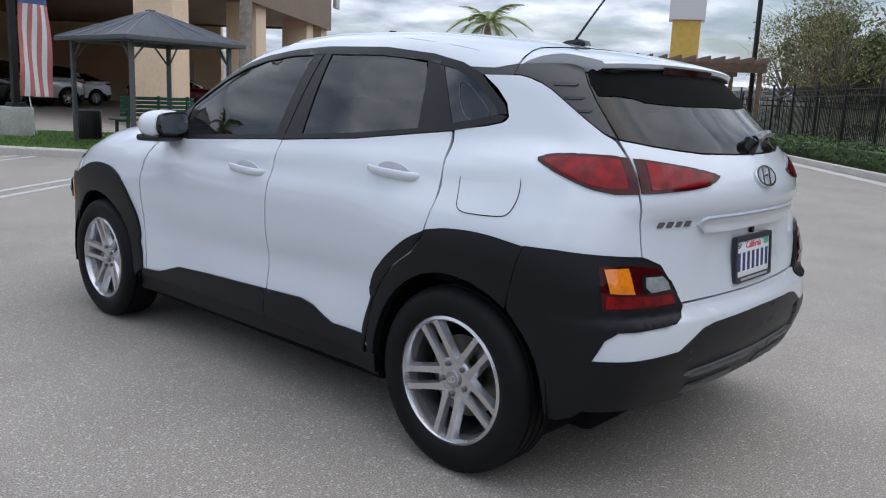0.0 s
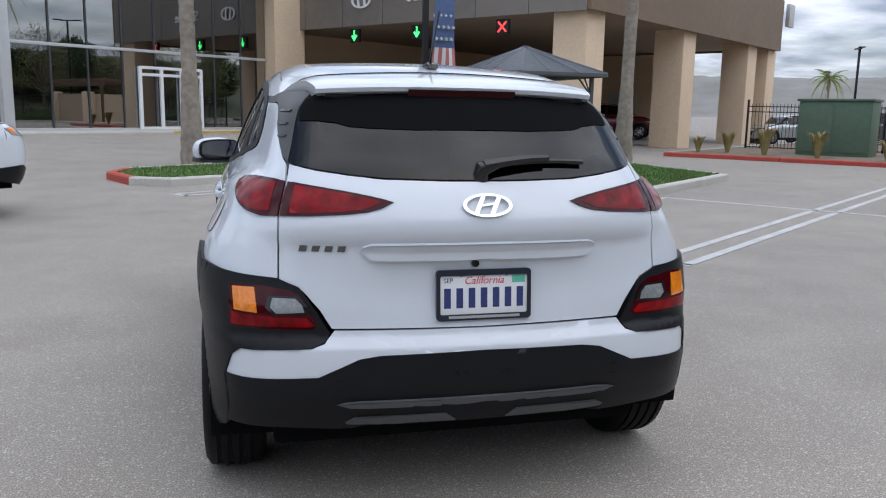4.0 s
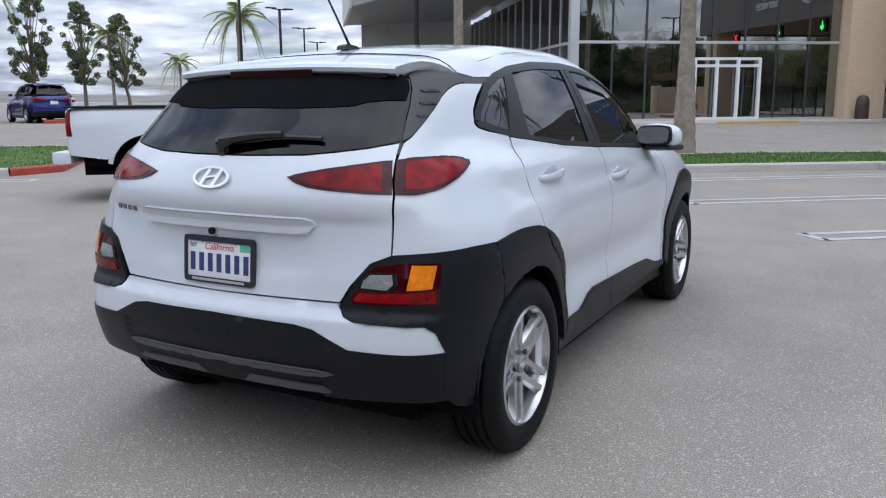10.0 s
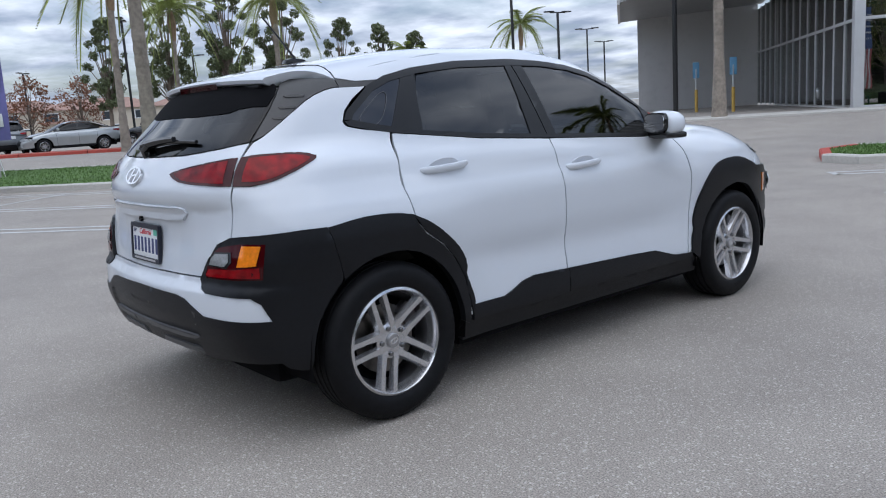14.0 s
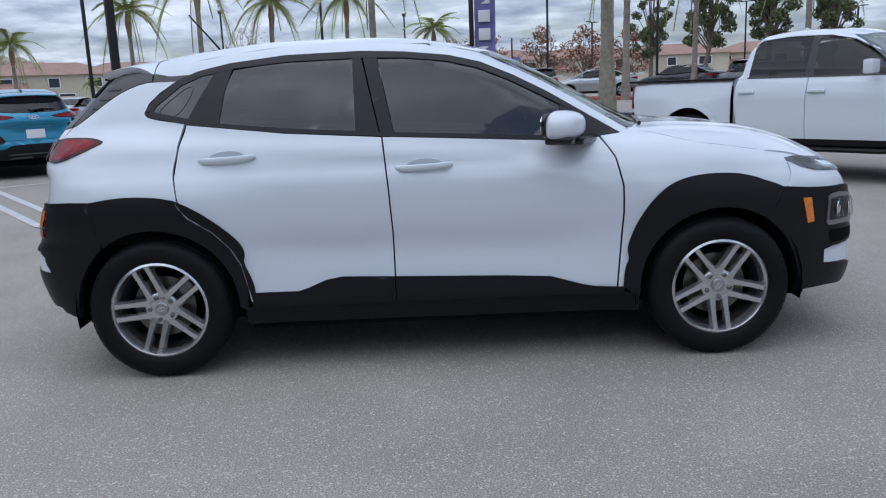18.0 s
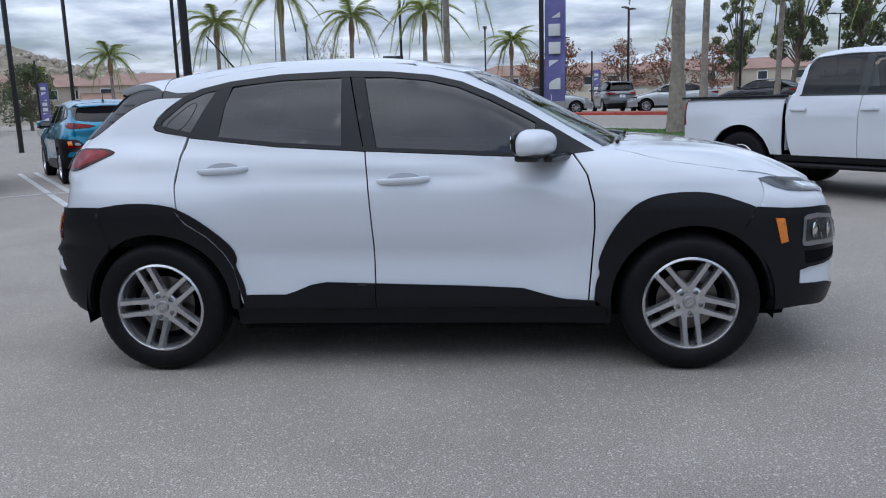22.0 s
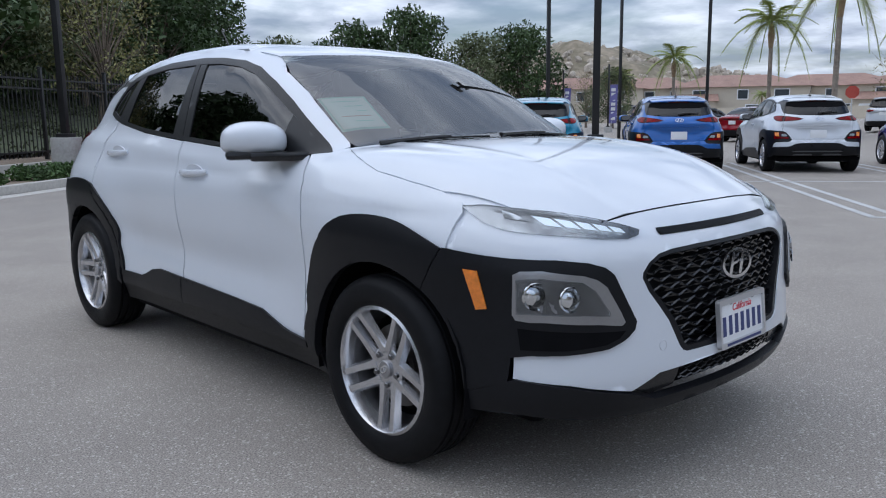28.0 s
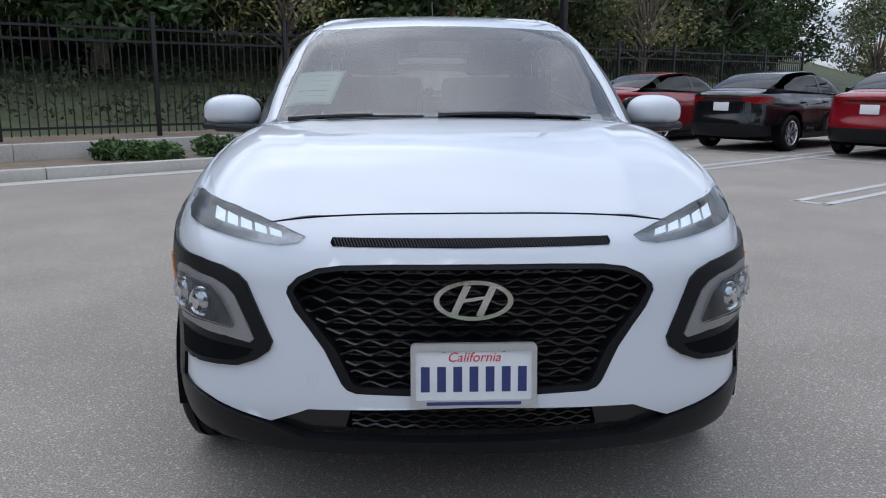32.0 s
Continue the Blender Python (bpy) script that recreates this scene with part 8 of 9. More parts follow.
def palm(m, height, r0, seed, words, count=20, scale=1.0, group="palm trees"):
    t = thing("palm_tree", words, "palm tree", m, group)
    r = random.Random(seed)
    bm = bmesh.new()
    n = max(10, int(height / 0.16))
    path, rad = [], []
    bend = r.uniform(-0.15, 0.15)
    for i in range(n + 1):
        k = i / n
        path.append((bend * k * k * height * 0.15, 0, height * k - 0.15 * (i == 0)))
        base = r0 * (1.28 - 0.45 * min(1, k * 4) if k < 0.25 else 0.83 - 0.12 * k)
        rad.append(base * (1 + (0.05 if i % 2 else -0.03)))
    tube(path, rad, 12, bm)
    part("trunk", bm, M["palm_bark"], t)
    top = Vector(path[-1])
    bm = bmesh.new()
    tube([tuple(top - Vector((0, 0, 0.9 * scale))), tuple(top - Vector((0, 0, 0.35 * scale))), tuple(top), tuple(top + Vector((0, 0, 0.25)))], [r0 * 0.75, r0 * 1.25, r0 * 0.9, r0 * 0.3], 10, bm)
    part("crownshaft", bm, M["palm_dry"], t)
    for i in range(count):
        o = new("frond", FRONDS[min(3, int(4 * (i + 0.5) / count))])
        o.parent = t
        a = i * 137.5 + r.uniform(-14, 14)
        s = scale * r.uniform(0.85, 1.12)
        o.matrix_basis = pose(*(top + Vector((0, 0, 0.12))), 0, -48 + 62 * i / count, a) @ Matrix.Diagonal((s, s, s, 1))
    return t


palm(spot(-1.75, 13.9, 0.1), 7.6, 0.20, 1, "tall palm with a thick ringed trunk on the grass island", 20, 1.15)
palm(spot(8.35, 13.75, 0.1), 7.4, 0.19, 2, "tall palm with a yellow-stained ringed trunk on the grass island", 20, 1.15)
palm(spot(-10.6, 20.5), 7.5, 0.20, 3, "tall palm before the showroom", 18, 1.1)
palm(spot(-17.9, 4.9, 0.1), 6.6, 0.22, 4, "tall palm with a thick ringed trunk on the roadside island", 22, 1.25)
pa = palm(far(117, 52), 4.3, 0.13, 5, "small slender palm across the car park", 18, 1.0)
pb = palm(far(110, 42), 5.2, 0.13, 6, "slender palm with drooping fronds", 18, 1.1)
for az, d, s, src, turn in ((105.6, 38, 1.15, pb, 30), (100.8, 40, 0.98, pb, 80), (95.6, 40, 1.02, pb, 140), (93.8, 30, 1.25, pb, 10), (76.0, 34, 1.35, pb, 50), (89.5, 46, 0.95, pa, 60), (121.5, 70, 0.9, pa, 20), (112.5, 75, 0.55, pa, 90), (71.5, 40, 1.2, pb, 77), (54, 62, 1.05, pb, 200), (46, 58, 1.25, pb, 20), (33.5, 50, 1.1, pb, 300), (49.5, 66, 0.9, pa, 100), (64.5, 40, 1.3, pb, 160)):
    copy_thing(src, far(az, d, 0.2, turn) @ Matrix.Diagonal((s, s, s, 1)))
palm(spot(28.0, 22.65, 0.1), 4.6, 0.17, 9, "palm with arching yellow-green fronds by the gate", 15, 1.2)
copy_thing(pa, lot(60, 6, 0, 30))
copy_thing(pa, lot(75, 16, 0, 130))
bushy = thing("palm_tree", "bushy date palm above the fence", "palm tree", LOT @ pose(-14.0, -16.5, 1.8), "palm trees")
part("trunk", tube([(0, 0, -0.2), (0, 0, 1.6), (0.05, 0, 3.0)], [0.26, 0.24, 0.28], 10), M["palm_dry"], bushy)
for i in range(34):
    o = new("frond", FRONDS[min(2, i * 3 // 34)])
    o.parent = bushy
    o.matrix_basis = pose(0.05, 0, 3.0, 0, -72 + 62 * i / 34, i * 137.5) @ Matrix.Diagonal((1.15, 0.8, 1.15, 1))

# ---- lamp posts ----
M["block"] = paint("grey concrete base", (0.36, 0.35, 0.33), rough=0.85, vary=0.18, scale=20, coarse=3, bump=0.3, bscale=120)


def lamp_post(m, height=7.5, base=0.0, twin=True, r=0.062):
    t = thing("lamp_post", "black lamp post with a flat lamp head" + (" on a concrete base" if base else ""), "lamp post", m, "lamp posts")
    if base:
        part("concrete_base", disc(lathe([(-0.02, 0.30), (base - 0.02, 0.30), (base, 0.285)], 28, "z"), base, 0.285, 28, "z"), M["block"], t)
        part("base_cover", boxed(-0.14, 0.14, -0.14, 0.14, base, base + 0.08, 0.01), M["fence_black"], t)
    part("pole", boxed(-r, r, -r, r, base, height, 0.008), M["fence_black"], t)
    part("arm", boxed(-0.55 if twin else -0.05, 0.55, -0.035, 0.035, height - 0.05, height + 0.02, 0.01), M["fence_black"], t)
    for s in ((-1, 1) if twin else (1,)):
        head = part("lamp_head", boxed(min(s * 0.35, s * 0.95), max(s * 0.35, s * 0.95), -0.17, 0.17, height, height + 0.07, 0.015), M["fence_black"], t)
        part("lamp_lens", boxed(min(s * 0.45, s * 0.90), max(s * 0.45, s * 0.90), -0.13, 0.13, height - 0.012, height - 0.001), M["lamp_grey"], head, smooth=False)
    return t


lp = lamp_post(lot(-10.55, 1.45), 7.4, 0.75)
copy_thing(lp, lot(-10.9, -9.1, 0.08))
copy_thing(lp, lot(27.0, -9.0, 0.05, 30))
plain = lamp_post(spot(-12.4, 20.8), 7.0)
for az, d, s, turn in ((55.5, 66, 1.0, 40), (47.5, 40, 1.0, 10), (43.5, 52, 1.0, 30), (41.0, 66, 1.0, 0), (39.5, 82, 1.0, 20), (74, 46, 1.0, 80), (81.5, 56, 1.0, 70), (78.5, 84, 1.0, 60), (68.5, 70, 1.0, 0), (97.3, 44, 1.0, 100), (119.5, 40, 1.0, 120), (104, 60, 1.0, 90), (112.8, 34, 1.05, 100), (86.0, 80, 1.0, 70), (91.5, 66, 1.0, 90), (123.0, 30, 1.0, 120), (128, 70, 1.0, 120), (62, 84, 1.0, 40)):
    copy_thing(plain, far(az, d, 0.0, turn + az) @ Matrix.Diagonal((1, 1, s, 1)))
copy_thing(plain, lot(48, 8.0, 0, 20) @ Matrix.Diagonal((1, 1, 0.75, 1)))

# ---- flags ----
M["cloth_red"] = paint("faded red flag cloth", (0.50, 0.16, 0.16), rough=0.8, vary=0.12, scale=12)
M["cloth_white"] = paint("white flag cloth", (0.70, 0.70, 0.70), rough=0.8, vary=0.08, scale=12)
M["cloth_blue"] = paint("faded blue flag cloth", (0.10, 0.15, 0.30), rough=0.8, vary=0.12, scale=12)
M["cloth_purple"] = paint("violet flag cloth", (0.16, 0.15, 0.36), rough=0.8, vary=0.15, scale=8)


def cloth(width0, width1, z0, z1, lean, cols, ua, ub, bm):
    """A strip of a hanging feather flag between two shares of its width."""
    prev = None
    for i in range(15):
        k = i / 14
        z = z0 + (z1 - z0) * k
        w = width0 + (width1 - width0) * k
        a, b = 0.07 + w * ua, 0.07 + w * ub
        off = lambda s: 0.05 * math.sin(3.1 * z + 5 * s)
        va, vb = bm.verts.new((a + lean * k, off(ua), z)), bm.verts.new((b + lean * k, off(ub), z))
        if prev:
            bm.faces.new((prev[0], prev[1], vb, va))
        prev = (va, vb)
    return bm


def feather_flag(m, words, stars):
    t = thing("feather_flag", words, "flag", m, "flags in the car park")
    part("concrete_base", disc(lathe([(-0.02, 0.33), (0.60, 0.33), (0.63, 0.31)], 28, "z"), 0.63, 0.31, 28, "z"), M["block"], t)
    part("base_cover", boxed(-0.15, 0.15, -0.15, 0.15, 0.62, 0.72, 0.01), M["fence_black"], t)
    part("pole", boxed(-0.065, 0.065, -0.065, 0.065, 0.62, 7.4, 0.008), M["fence_black"], t)
    part("stay", tube([(0.42, 0.0, 0.05), (0.30, 0.0, 0.75), (0.22, 0.0, 2.2)], 0.012, 6), M["cloth_white"], t)
    f = tagged(new("flag"), "")
    f.parent = t
    if stars:
        for k in range(7):
            bm = cloth(0.78, 0.62, 0.85, 2.75, 0.10, 7, k / 7, (k + 1) / 7, bmesh.new())
            part("stripe", bm, M["cloth_red"] if k % 2 == 0 else M["cloth_white"], f)
        bm = cloth(0.62, 0.40, 2.75, 4.7, 0.12, 3, 0.0, 1.0, bmesh.new())
        bmesh.ops.translate(bm, vec=(0.10, 0, 0), verts=bm.verts)
        part("star_field", bm, M["cloth_blue"], f)
        for i in range(24):
            z = 2.95 + 0.28 * (i // 4)
            x = 0.26 + 0.13 * (i % 4) + (0.06 if (i // 4) % 2 else 0)
            pts = [(0.045 * (1 if j % 2 == 0 else 0.4) * math.sin(j * math.pi / 5) + x, 0.045 * (1 if j % 2 == 0 else 0.4) * math.cos(j * math.pi / 5) + z) for j in range(10)]
            y = 0.05 * math.sin(3.1 * z + 2)
            part("star", prism(pts, y - 0.055, y + 0.055, "y"), M["cloth_white"], f, smooth=False)
    else:
        part("cloth", cloth(0.62, 0.62, 1.0, 5.2, 0.05, 3, 0.0, 1.0, bmesh.new()), M["cloth_purple"], f)
        for k in range(7):
            z = 1.35 + 0.52 * k
            y = 0.05 * math.sin(3.1 * z + 2.5)
            part("letter_bar", boxed(0.22, 0.56, y - 0.06, y + 0.06, z, z + 0.34, 0.01), M["cloth_white"], f)
    return t


feather_flag(spot(3.65, 15.1, 0.1, 8), "striped red and white flag with stars on a lamp post", True)
fl = feather_flag(spot(-20.2, 1.35, 0.1, 80), "violet feather flag with pale bars on a lamp post", False)
for az, d, turn in ((84, 58, 80), (97, 60, 90), (121.5, 54, 120), (125, 60, 110)):
    copy_thing(fl, far(az, d, 0, turn) @ Matrix.Diagonal((0.8, 0.8, 0.6, 1)))

# ---- gazebo, bench and bins ----
M["gaz_roof"] = paint("grey metal roof sheet", (0.21, 0.225, 0.255), rough=0.42, metal=0.3, vary=0.12, scale=8, coarse=1)
M["gaz_post"] = paint("dark grey painted metal", (0.085, 0.087, 0.092), rough=0.5, vary=0.12, scale=20)
M["bench_green"] = paint("dark green slats", (0.022, 0.095, 0.062), rough=0.45, vary=0.18, scale=20)
gz = thing("gazebo", "dark grey metal gazebo with a pyramid roof on the grass", "gazebo", spot(5.17, 12.2, 0.12, 4) @ Matrix.Diagonal((0.82, 0.82, 0.97, 1)))
h = 1.28
for sx in (-1, 1):
    for sy in (-1, 1):
        part("post", boxed(sx * h - 0.045, sx * h + 0.045, sy * h - 0.045, sy * h + 0.045, 0, 2.06, 0.006), M["gaz_post"], gz)
        for dx, dy in ((-sx, 0), (0, -sy)):
            part("brace", tube([(sx * h, sy * h, 1.62), (sx * h + dx * 0.42, sy * h + dy * 0.42, 2.04)], 0.022, 6), M["gaz_post"], gz)
for k in range(4):
    q = Matrix.Rotation(math.pi / 2 * k, 4, "Z")
    part("beam", boxed(-h, h, h - 0.03, h + 0.03, 2.0, 2.10, 0.005, q), M["gaz_post"], gz)
    bm = bmesh.new()
    e, tz, bz = 1.56, 2.66, 2.08
    for i in range(4):
        a, b = -1 + 0.5 * i, -0.5 + 0.5 * i
        f = 0.0
        vsx = [(a * e, e, bz), (b * e, e, bz), (b * 0.04, 0.04, tz), (a * 0.04, 0.04, tz)]
        bm.faces.new([bm.verts.new(q @ Vector(p)) for p in vsx])
    bmesh.ops.solidify(bm, geom=bm.faces[:], thickness=0.012)
    part("roof_sheet", bm, M["gaz_roof"], gz, smooth=False)
    part("roof_edge", boxed(-e, e, e - 0.02, e + 0.02, bz - 0.07, bz + 0.01, 0.005, q), M["gaz_post"], gz)
    for t in (-1, -0.5, 0, 0.5):
        part("roof_rib", tube([tuple(q @ Vector((t * e, e, bz + 0.01))), tuple(q @ Vector((t * 0.04, 0.04, tz + 0.01)))], 0.013, 5), M["gaz_roof"], gz)
part("finial", boxed(-0.09, 0.09, -0.09, 0.09, 2.62, 2.69, 0.02), M["gaz_post"], gz)
bench = thing("bench", "dark green slatted park bench under the gazebo", "bench", spot(5.75, 13.1, 0.12, 2))
for k in range(5):
    part("seat_slat", boxed(-0.85, 0.85, 0.02 + 0.095 * k, 0.095 + 0.095 * k, 0.43, 0.46, 0.006), M["bench_green"], bench)
    part("back_slat", boxed(-0.85, 0.85, -0.04, -0.01, 0.52 + 0.085 * k, 0.59 + 0.085 * k, 0.006, pose(0, 0, 0, 0)), M["bench_green"], bench)
for x in (-0.68, 0.0, 0.68):
    part("leg", prism([(-0.06, 0.0), (0.0, 0.0), (0.02, 0.40), (0.42, 0.40), (0.44, 0.0), (0.50, 0.0), (0.48, 0.44), (0.0, 0.44), (-0.02, 0.95), (-0.07, 0.95), (-0.04, 0.42)], x - 0.025, x + 0.025), M["bench_green"], bench, smooth=False)


def bin_(m, words, dome=False, mat="fence_black"):
    b = thing("litter_bin", words, "litter bin", m, "litter bins")
    part("drum", lathe([(0.0, 0.20), (0.02, 0.215), (0.60, 0.235), (0.62, 0.215), (0.60, 0.19), (0.1, 0.17)], 24, "z"), M[mat], b)
    for k in range(24):
        q = Matrix.Rotation(2 * math.pi * k / 24, 4, "Z")
        part("slat", boxed(-0.018, 0.018, 0.222, 0.236, 0.04, 0.58, 0.003, q), M[mat], b)
    if dome:
        part("dome", disc(lathe([(0.62, 0.225), (0.78, 0.21), (0.88, 0.15), (0.92, 0.05)], 24, "z"), 0.92, 0.05, 24, "z"), M[mat], b)
    return b


bin_(spot(7.0, 13.95, 0.12), "black slatted litter bin beside the bench")
bin_(spot(4.55, 13.7, 0.12), "black slatted litter bin beside the bench")
M["brown_bin"] = paint("brown moulded plastic", (0.085, 0.055, 0.042), rough=0.5, vary=0.2, scale=20)
bin_(lot(19.15, 23.2), "brown domed litter bin by the showroom wall", True, "brown_bin")

# ---- showroom and service canopy ----
M["tan_wall"] = paint("tan rendered wall", (0.72, 0.55, 0.385), rough=0.85, vary=0.09, scale=14, coarse=0.6, bump=0.35, bscale=120)
M["brown_fascia"] = paint("brown metal fascia", (0.175, 0.115, 0.068), rough=0.55, vary=0.12, scale=4, coarse=0.5, bump=0.1, bscale=60)
M["grey_fascia"] = paint("bronze grey metal panels", (0.21, 0.185, 0.165), rough=0.42, metal=0.4, vary=0.12, scale=3, coarse=0.4, each=0.25)
M["wing_grey"] = paint("light grey metal panels", (0.52, 0.51, 0.505), rough=0.42, metal=0.4, vary=0.10, scale=3, coarse=0.4, each=0.25)
M["soffit"] = paint("brown soffit", (0.30, 0.225, 0.165), rough=0.8, vary=0.1, scale=4)
M["soffit_grey"] = paint("grey metal soffit", (0.30, 0.30, 0.30), rough=0.5, vary=0.1, scale=4)
M["mullion"] = paint("pale aluminium", (0.55, 0.56, 0.57), rough=0.4, metal=0.3, vary=0.05, scale=30)
M["dark_metal"] = paint("dark bronze aluminium", (0.05, 0.052, 0.055), rough=0.4, vary=0.1, scale=30)
M["shop_glass"] = glass("green tinted showroom glass", (0.80, 0.88, 0.85), 0.85, ior=5.0)
M["floor_tile"] = paint("pale showroom floor", (0.60, 0.59, 0.56), rough=0.3, vary=0.06, scale=3)
M["inner_wall"] = paint("pale showroom wall", (0.74, 0.74, 0.72), rough=0.7, vary=0.08, scale=2)
M["poster"] = paint("blue printed stand", (0.10, 0.26, 0.42), rough=0.5, vary=0.4, scale=2.5)
M["yellow"] = paint("yellow paint", (0.52, 0.33, 0.07), rough=0.6, vary=0.15, scale=20)
M["sign_black"] = paint("black sign board", (0.01, 0.01, 0.011), rough=0.5, vary=0.1, scale=20)
M["lane_green"] = paint("green lane light", (0.05, 0.9, 0.16), rough=0.4, emit=2.2)
M["lane_red"] = paint("red lane light", (0.9, 0.05, 0.05), rough=0.4, emit=1.6)
B0 = 0.42
U0, U1, VF = 8.3, 18.7, 24.2
GT = 6.1
show = tagged(new("showroom"), "glass-fronted car showroom with a pale corner post", "building")
show.matrix_basis = LOT @ pose(0, 0, B0)
part("sidewalk", boxed(U0 - 12, 23.0, VF - 2.6, VF - 0.05, -0.35, 0.05, 0.02), M["concrete"], show)
part("yellow_kerb", boxed(12.6, 15.6, VF - 2.63, VF - 2.45, -0.3, 0.056, 0.01), M["yellow"], show)
part("floor", boxed(U0, U1, VF, VF + 14, -0.3, 0.06), M["floor_tile"], show, smooth=False)
part("back_wall", boxed(U0, U1 + 4, VF + 14, VF + 14.3, 0, 7.5), M["inner_wall"], show, smooth=False)
part("ceiling_slab", boxed(U0 + 0.05, U1 + 4, VF + 0.1, VF + 14, GT + 0.01, GT + 0.3), M["inner_wall"], show, smooth=False)
part("corner_post", boxed(U0 - 0.16, U0 + 0.16, VF - 0.12, VF + 0.2, 0, GT, 0.01), M["mullion"], show)
for z in (0.06, 2.86, GT - 0.04):
    part("rail", boxed(U0 + 0.16, U1, VF - 0.06, VF + 0.06, z - 0.05, z + 0.05, 0.006), M["mullion"] if z < 5 else M["dark_metal"], show)
cols = np.linspace(U0 + 0.16, U1, 9)
for i, u in enumerate(cols[1:-1]):
    part("mullion", boxed(u - 0.03, u + 0.03, VF - 0.05, VF + 0.05, 0.11, GT - 0.09), M["dark_metal"], show, smooth=False)
DU0, DU1 = 12.9, 15.45
for i in range(8):
    for z0, z1 in ((0.11, 2.81), (2.91, GT - 0.09)):
        a, b = cols[i] + 0.03, cols[i + 1] - 0.03
        ob = part("pane", boxed(a, b, VF - 0.008, VF + 0.008, z0, z1), M["shop_glass"], show, smooth=False).visible_shadow = False
door = tagged(new("entrance_door"), "white framed double glass entrance door")
door.parent = show
for u in (DU0, DU0 + 0.86, DU0 + 1.70, DU1):
    part("door_post", boxed(u - 0.06, u + 0.06, VF - 0.16, VF - 0.06, 0.05, 2.30), M["plate_white"], door, smooth=False)
for z in (0.10, 2.02, 2.27):
    part("door_rail", boxed(DU0, DU1, VF - 0.155, VF - 0.065, z - 0.05, z + 0.05), M["plate_white"], door, smooth=False)
# left face of the showroom, running back, under the wing
LV = 20.0
for i in range(14):
    v0, v1 = VF + 0.2 + LV * i / 14, VF + 0.2 + LV * (i + 1) / 14
    for z0, z1 in ((0.11, 2.81), (2.91, 5.2)):
        part("pane", boxed(U0 - 0.008, U0 + 0.008, v0 + 0.03, v1 - 0.03, z0, z1), M["shop_glass"], show, smooth=False).visible_shadow = False
    part("mullion", boxed(U0 - 0.05, U0 + 0.05, v1 - 0.03, v1 + 0.03, 0.06, 5.25), M["mullion"], show, smooth=False)
part("rail", boxed(U0 - 0.05, U0 + 0.05, VF + 0.2, VF + LV, 2.81, 2.91), M["mullion"], show, smooth=False)
part("inner_partition", boxed(U0 + 7, U0 + 7.2, VF + 7, VF + LV, 0, 5.2), M["inner_wall"], show, smooth=False)
# roof edge in panels: the front, and the wing that reaches out to the left
for i in range(5):
    u0, u1 = U0 - 0.4 + (U1 + 1.2 - U0) * i / 5, U0 - 0.4 + (U1 + 1.2 - U0) * (i + 1) / 5
    part("fascia_panel", boxed(u0 + 0.01, u1 - 0.01, VF - 0.75, VF - 0.55, GT, GT + 2.4), M["grey_fascia"], show, smooth=False)
part("front_soffit", boxed(U0 - 0.4, U1 + 0.8, VF - 0.75, VF + 0.3, GT + 0.005, GT + 0.05), M["dark_metal"], show, smooth=False)
W0, W1 = U0 - 7.5, U0 - 0.4
for i in range(6):
    a, b = i / 6, (i + 1) / 6
    ua, ub = W1 + (W0 - W1) * a, W1 + (W0 - W1) * b
    va, vb = VF - 0.75 + 11.0 * a, VF - 0.75 + 11.0 * b
    za, zb = GT - 0.2 - 0.8 * a, GT - 0.2 - 0.8 * b
    ta, tb = GT + 2.4 - 1.0 * a, GT + 2.4 - 1.0 * b
    bm = bmesh.new()
    bm.faces.new([bm.verts.new(p) for p in ((ua - 0.01, va, za), (ub + 0.01, vb, zb), (ub + 0.01, vb, tb), (ua - 0.01, va, ta))])
    bmesh.ops.solidify(bm, geom=bm.faces[:], thickness=0.08)
    part("wing_panel", bm, M["wing_grey"], show, smooth=False)
bm = bmesh.new()
bm.faces.new([bm.verts.new(p) for p in ((W1, VF - 0.7, GT - 0.18), (W0, VF + 10.2, GT - 0.98), (W0, VF + LV, GT - 0.98), (U0 + 0.2, VF + LV, GT - 0.6), (U0 + 0.2, VF - 0.7, GT - 0.18))])
bmesh.ops.solidify(bm, geom=bm.faces[:], thickness=0.1)
part("wing_soffit", bm, M["soffit_grey"], show, smooth=False)
part("wing_end", boxed(W0 - 0.08, W0 + 0.05, VF + 10.2, VF + LV, GT - 1.05, GT + 1.4), M["wing_grey"], show, smooth=False)
part("far_wall", boxed(W0 + 1.0, U0, VF + LV, VF + LV + 0.3, 0, GT - 0.5), M["wing_grey"], show, smooth=False)
for k, (u, v) in enumerate(((U0 - 3.0, VF + 6.5), (U0 - 4.2, VF + 9.5))):
    s = thing("guard_post", "yellow guard post with a blue sign", "guard post", LOT @ pose(u, v, B0), "guard posts by the showroom")
    part("post", tube([(0, 0, -0.1), (0, 0, 1.0)], 0.07, 10), M["yellow"], s)
    part("sign_pole", tube([(0, 0, 1.0), (0, 0, 1.9)], 0.03, 8), M["mullion"], s)
    part("sign_plate", boxed(-0.14, 0.14, -0.015, 0.015, 1.5, 2.2, 0.01), M["poster"], s)
park(saloon, "white", LOT @ pose(12.2, VF + 4.0, B0 + 0.06, 0, 0, 75), "white saloon car shown inside the showroom", "cars in the showroom")
park(saloon, "silver", LOT @ pose(9.9, VF + 7.0, B0 + 0.06, 0, 0, 150), "silver saloon car shown inside the showroom", "cars in the showroom")
park(saloon, "black", LOT @ pose(16.9, VF + 4.5, B0 + 0.06, 0, 0, 20), "black saloon car shown inside the showroom", "cars in the showroom")
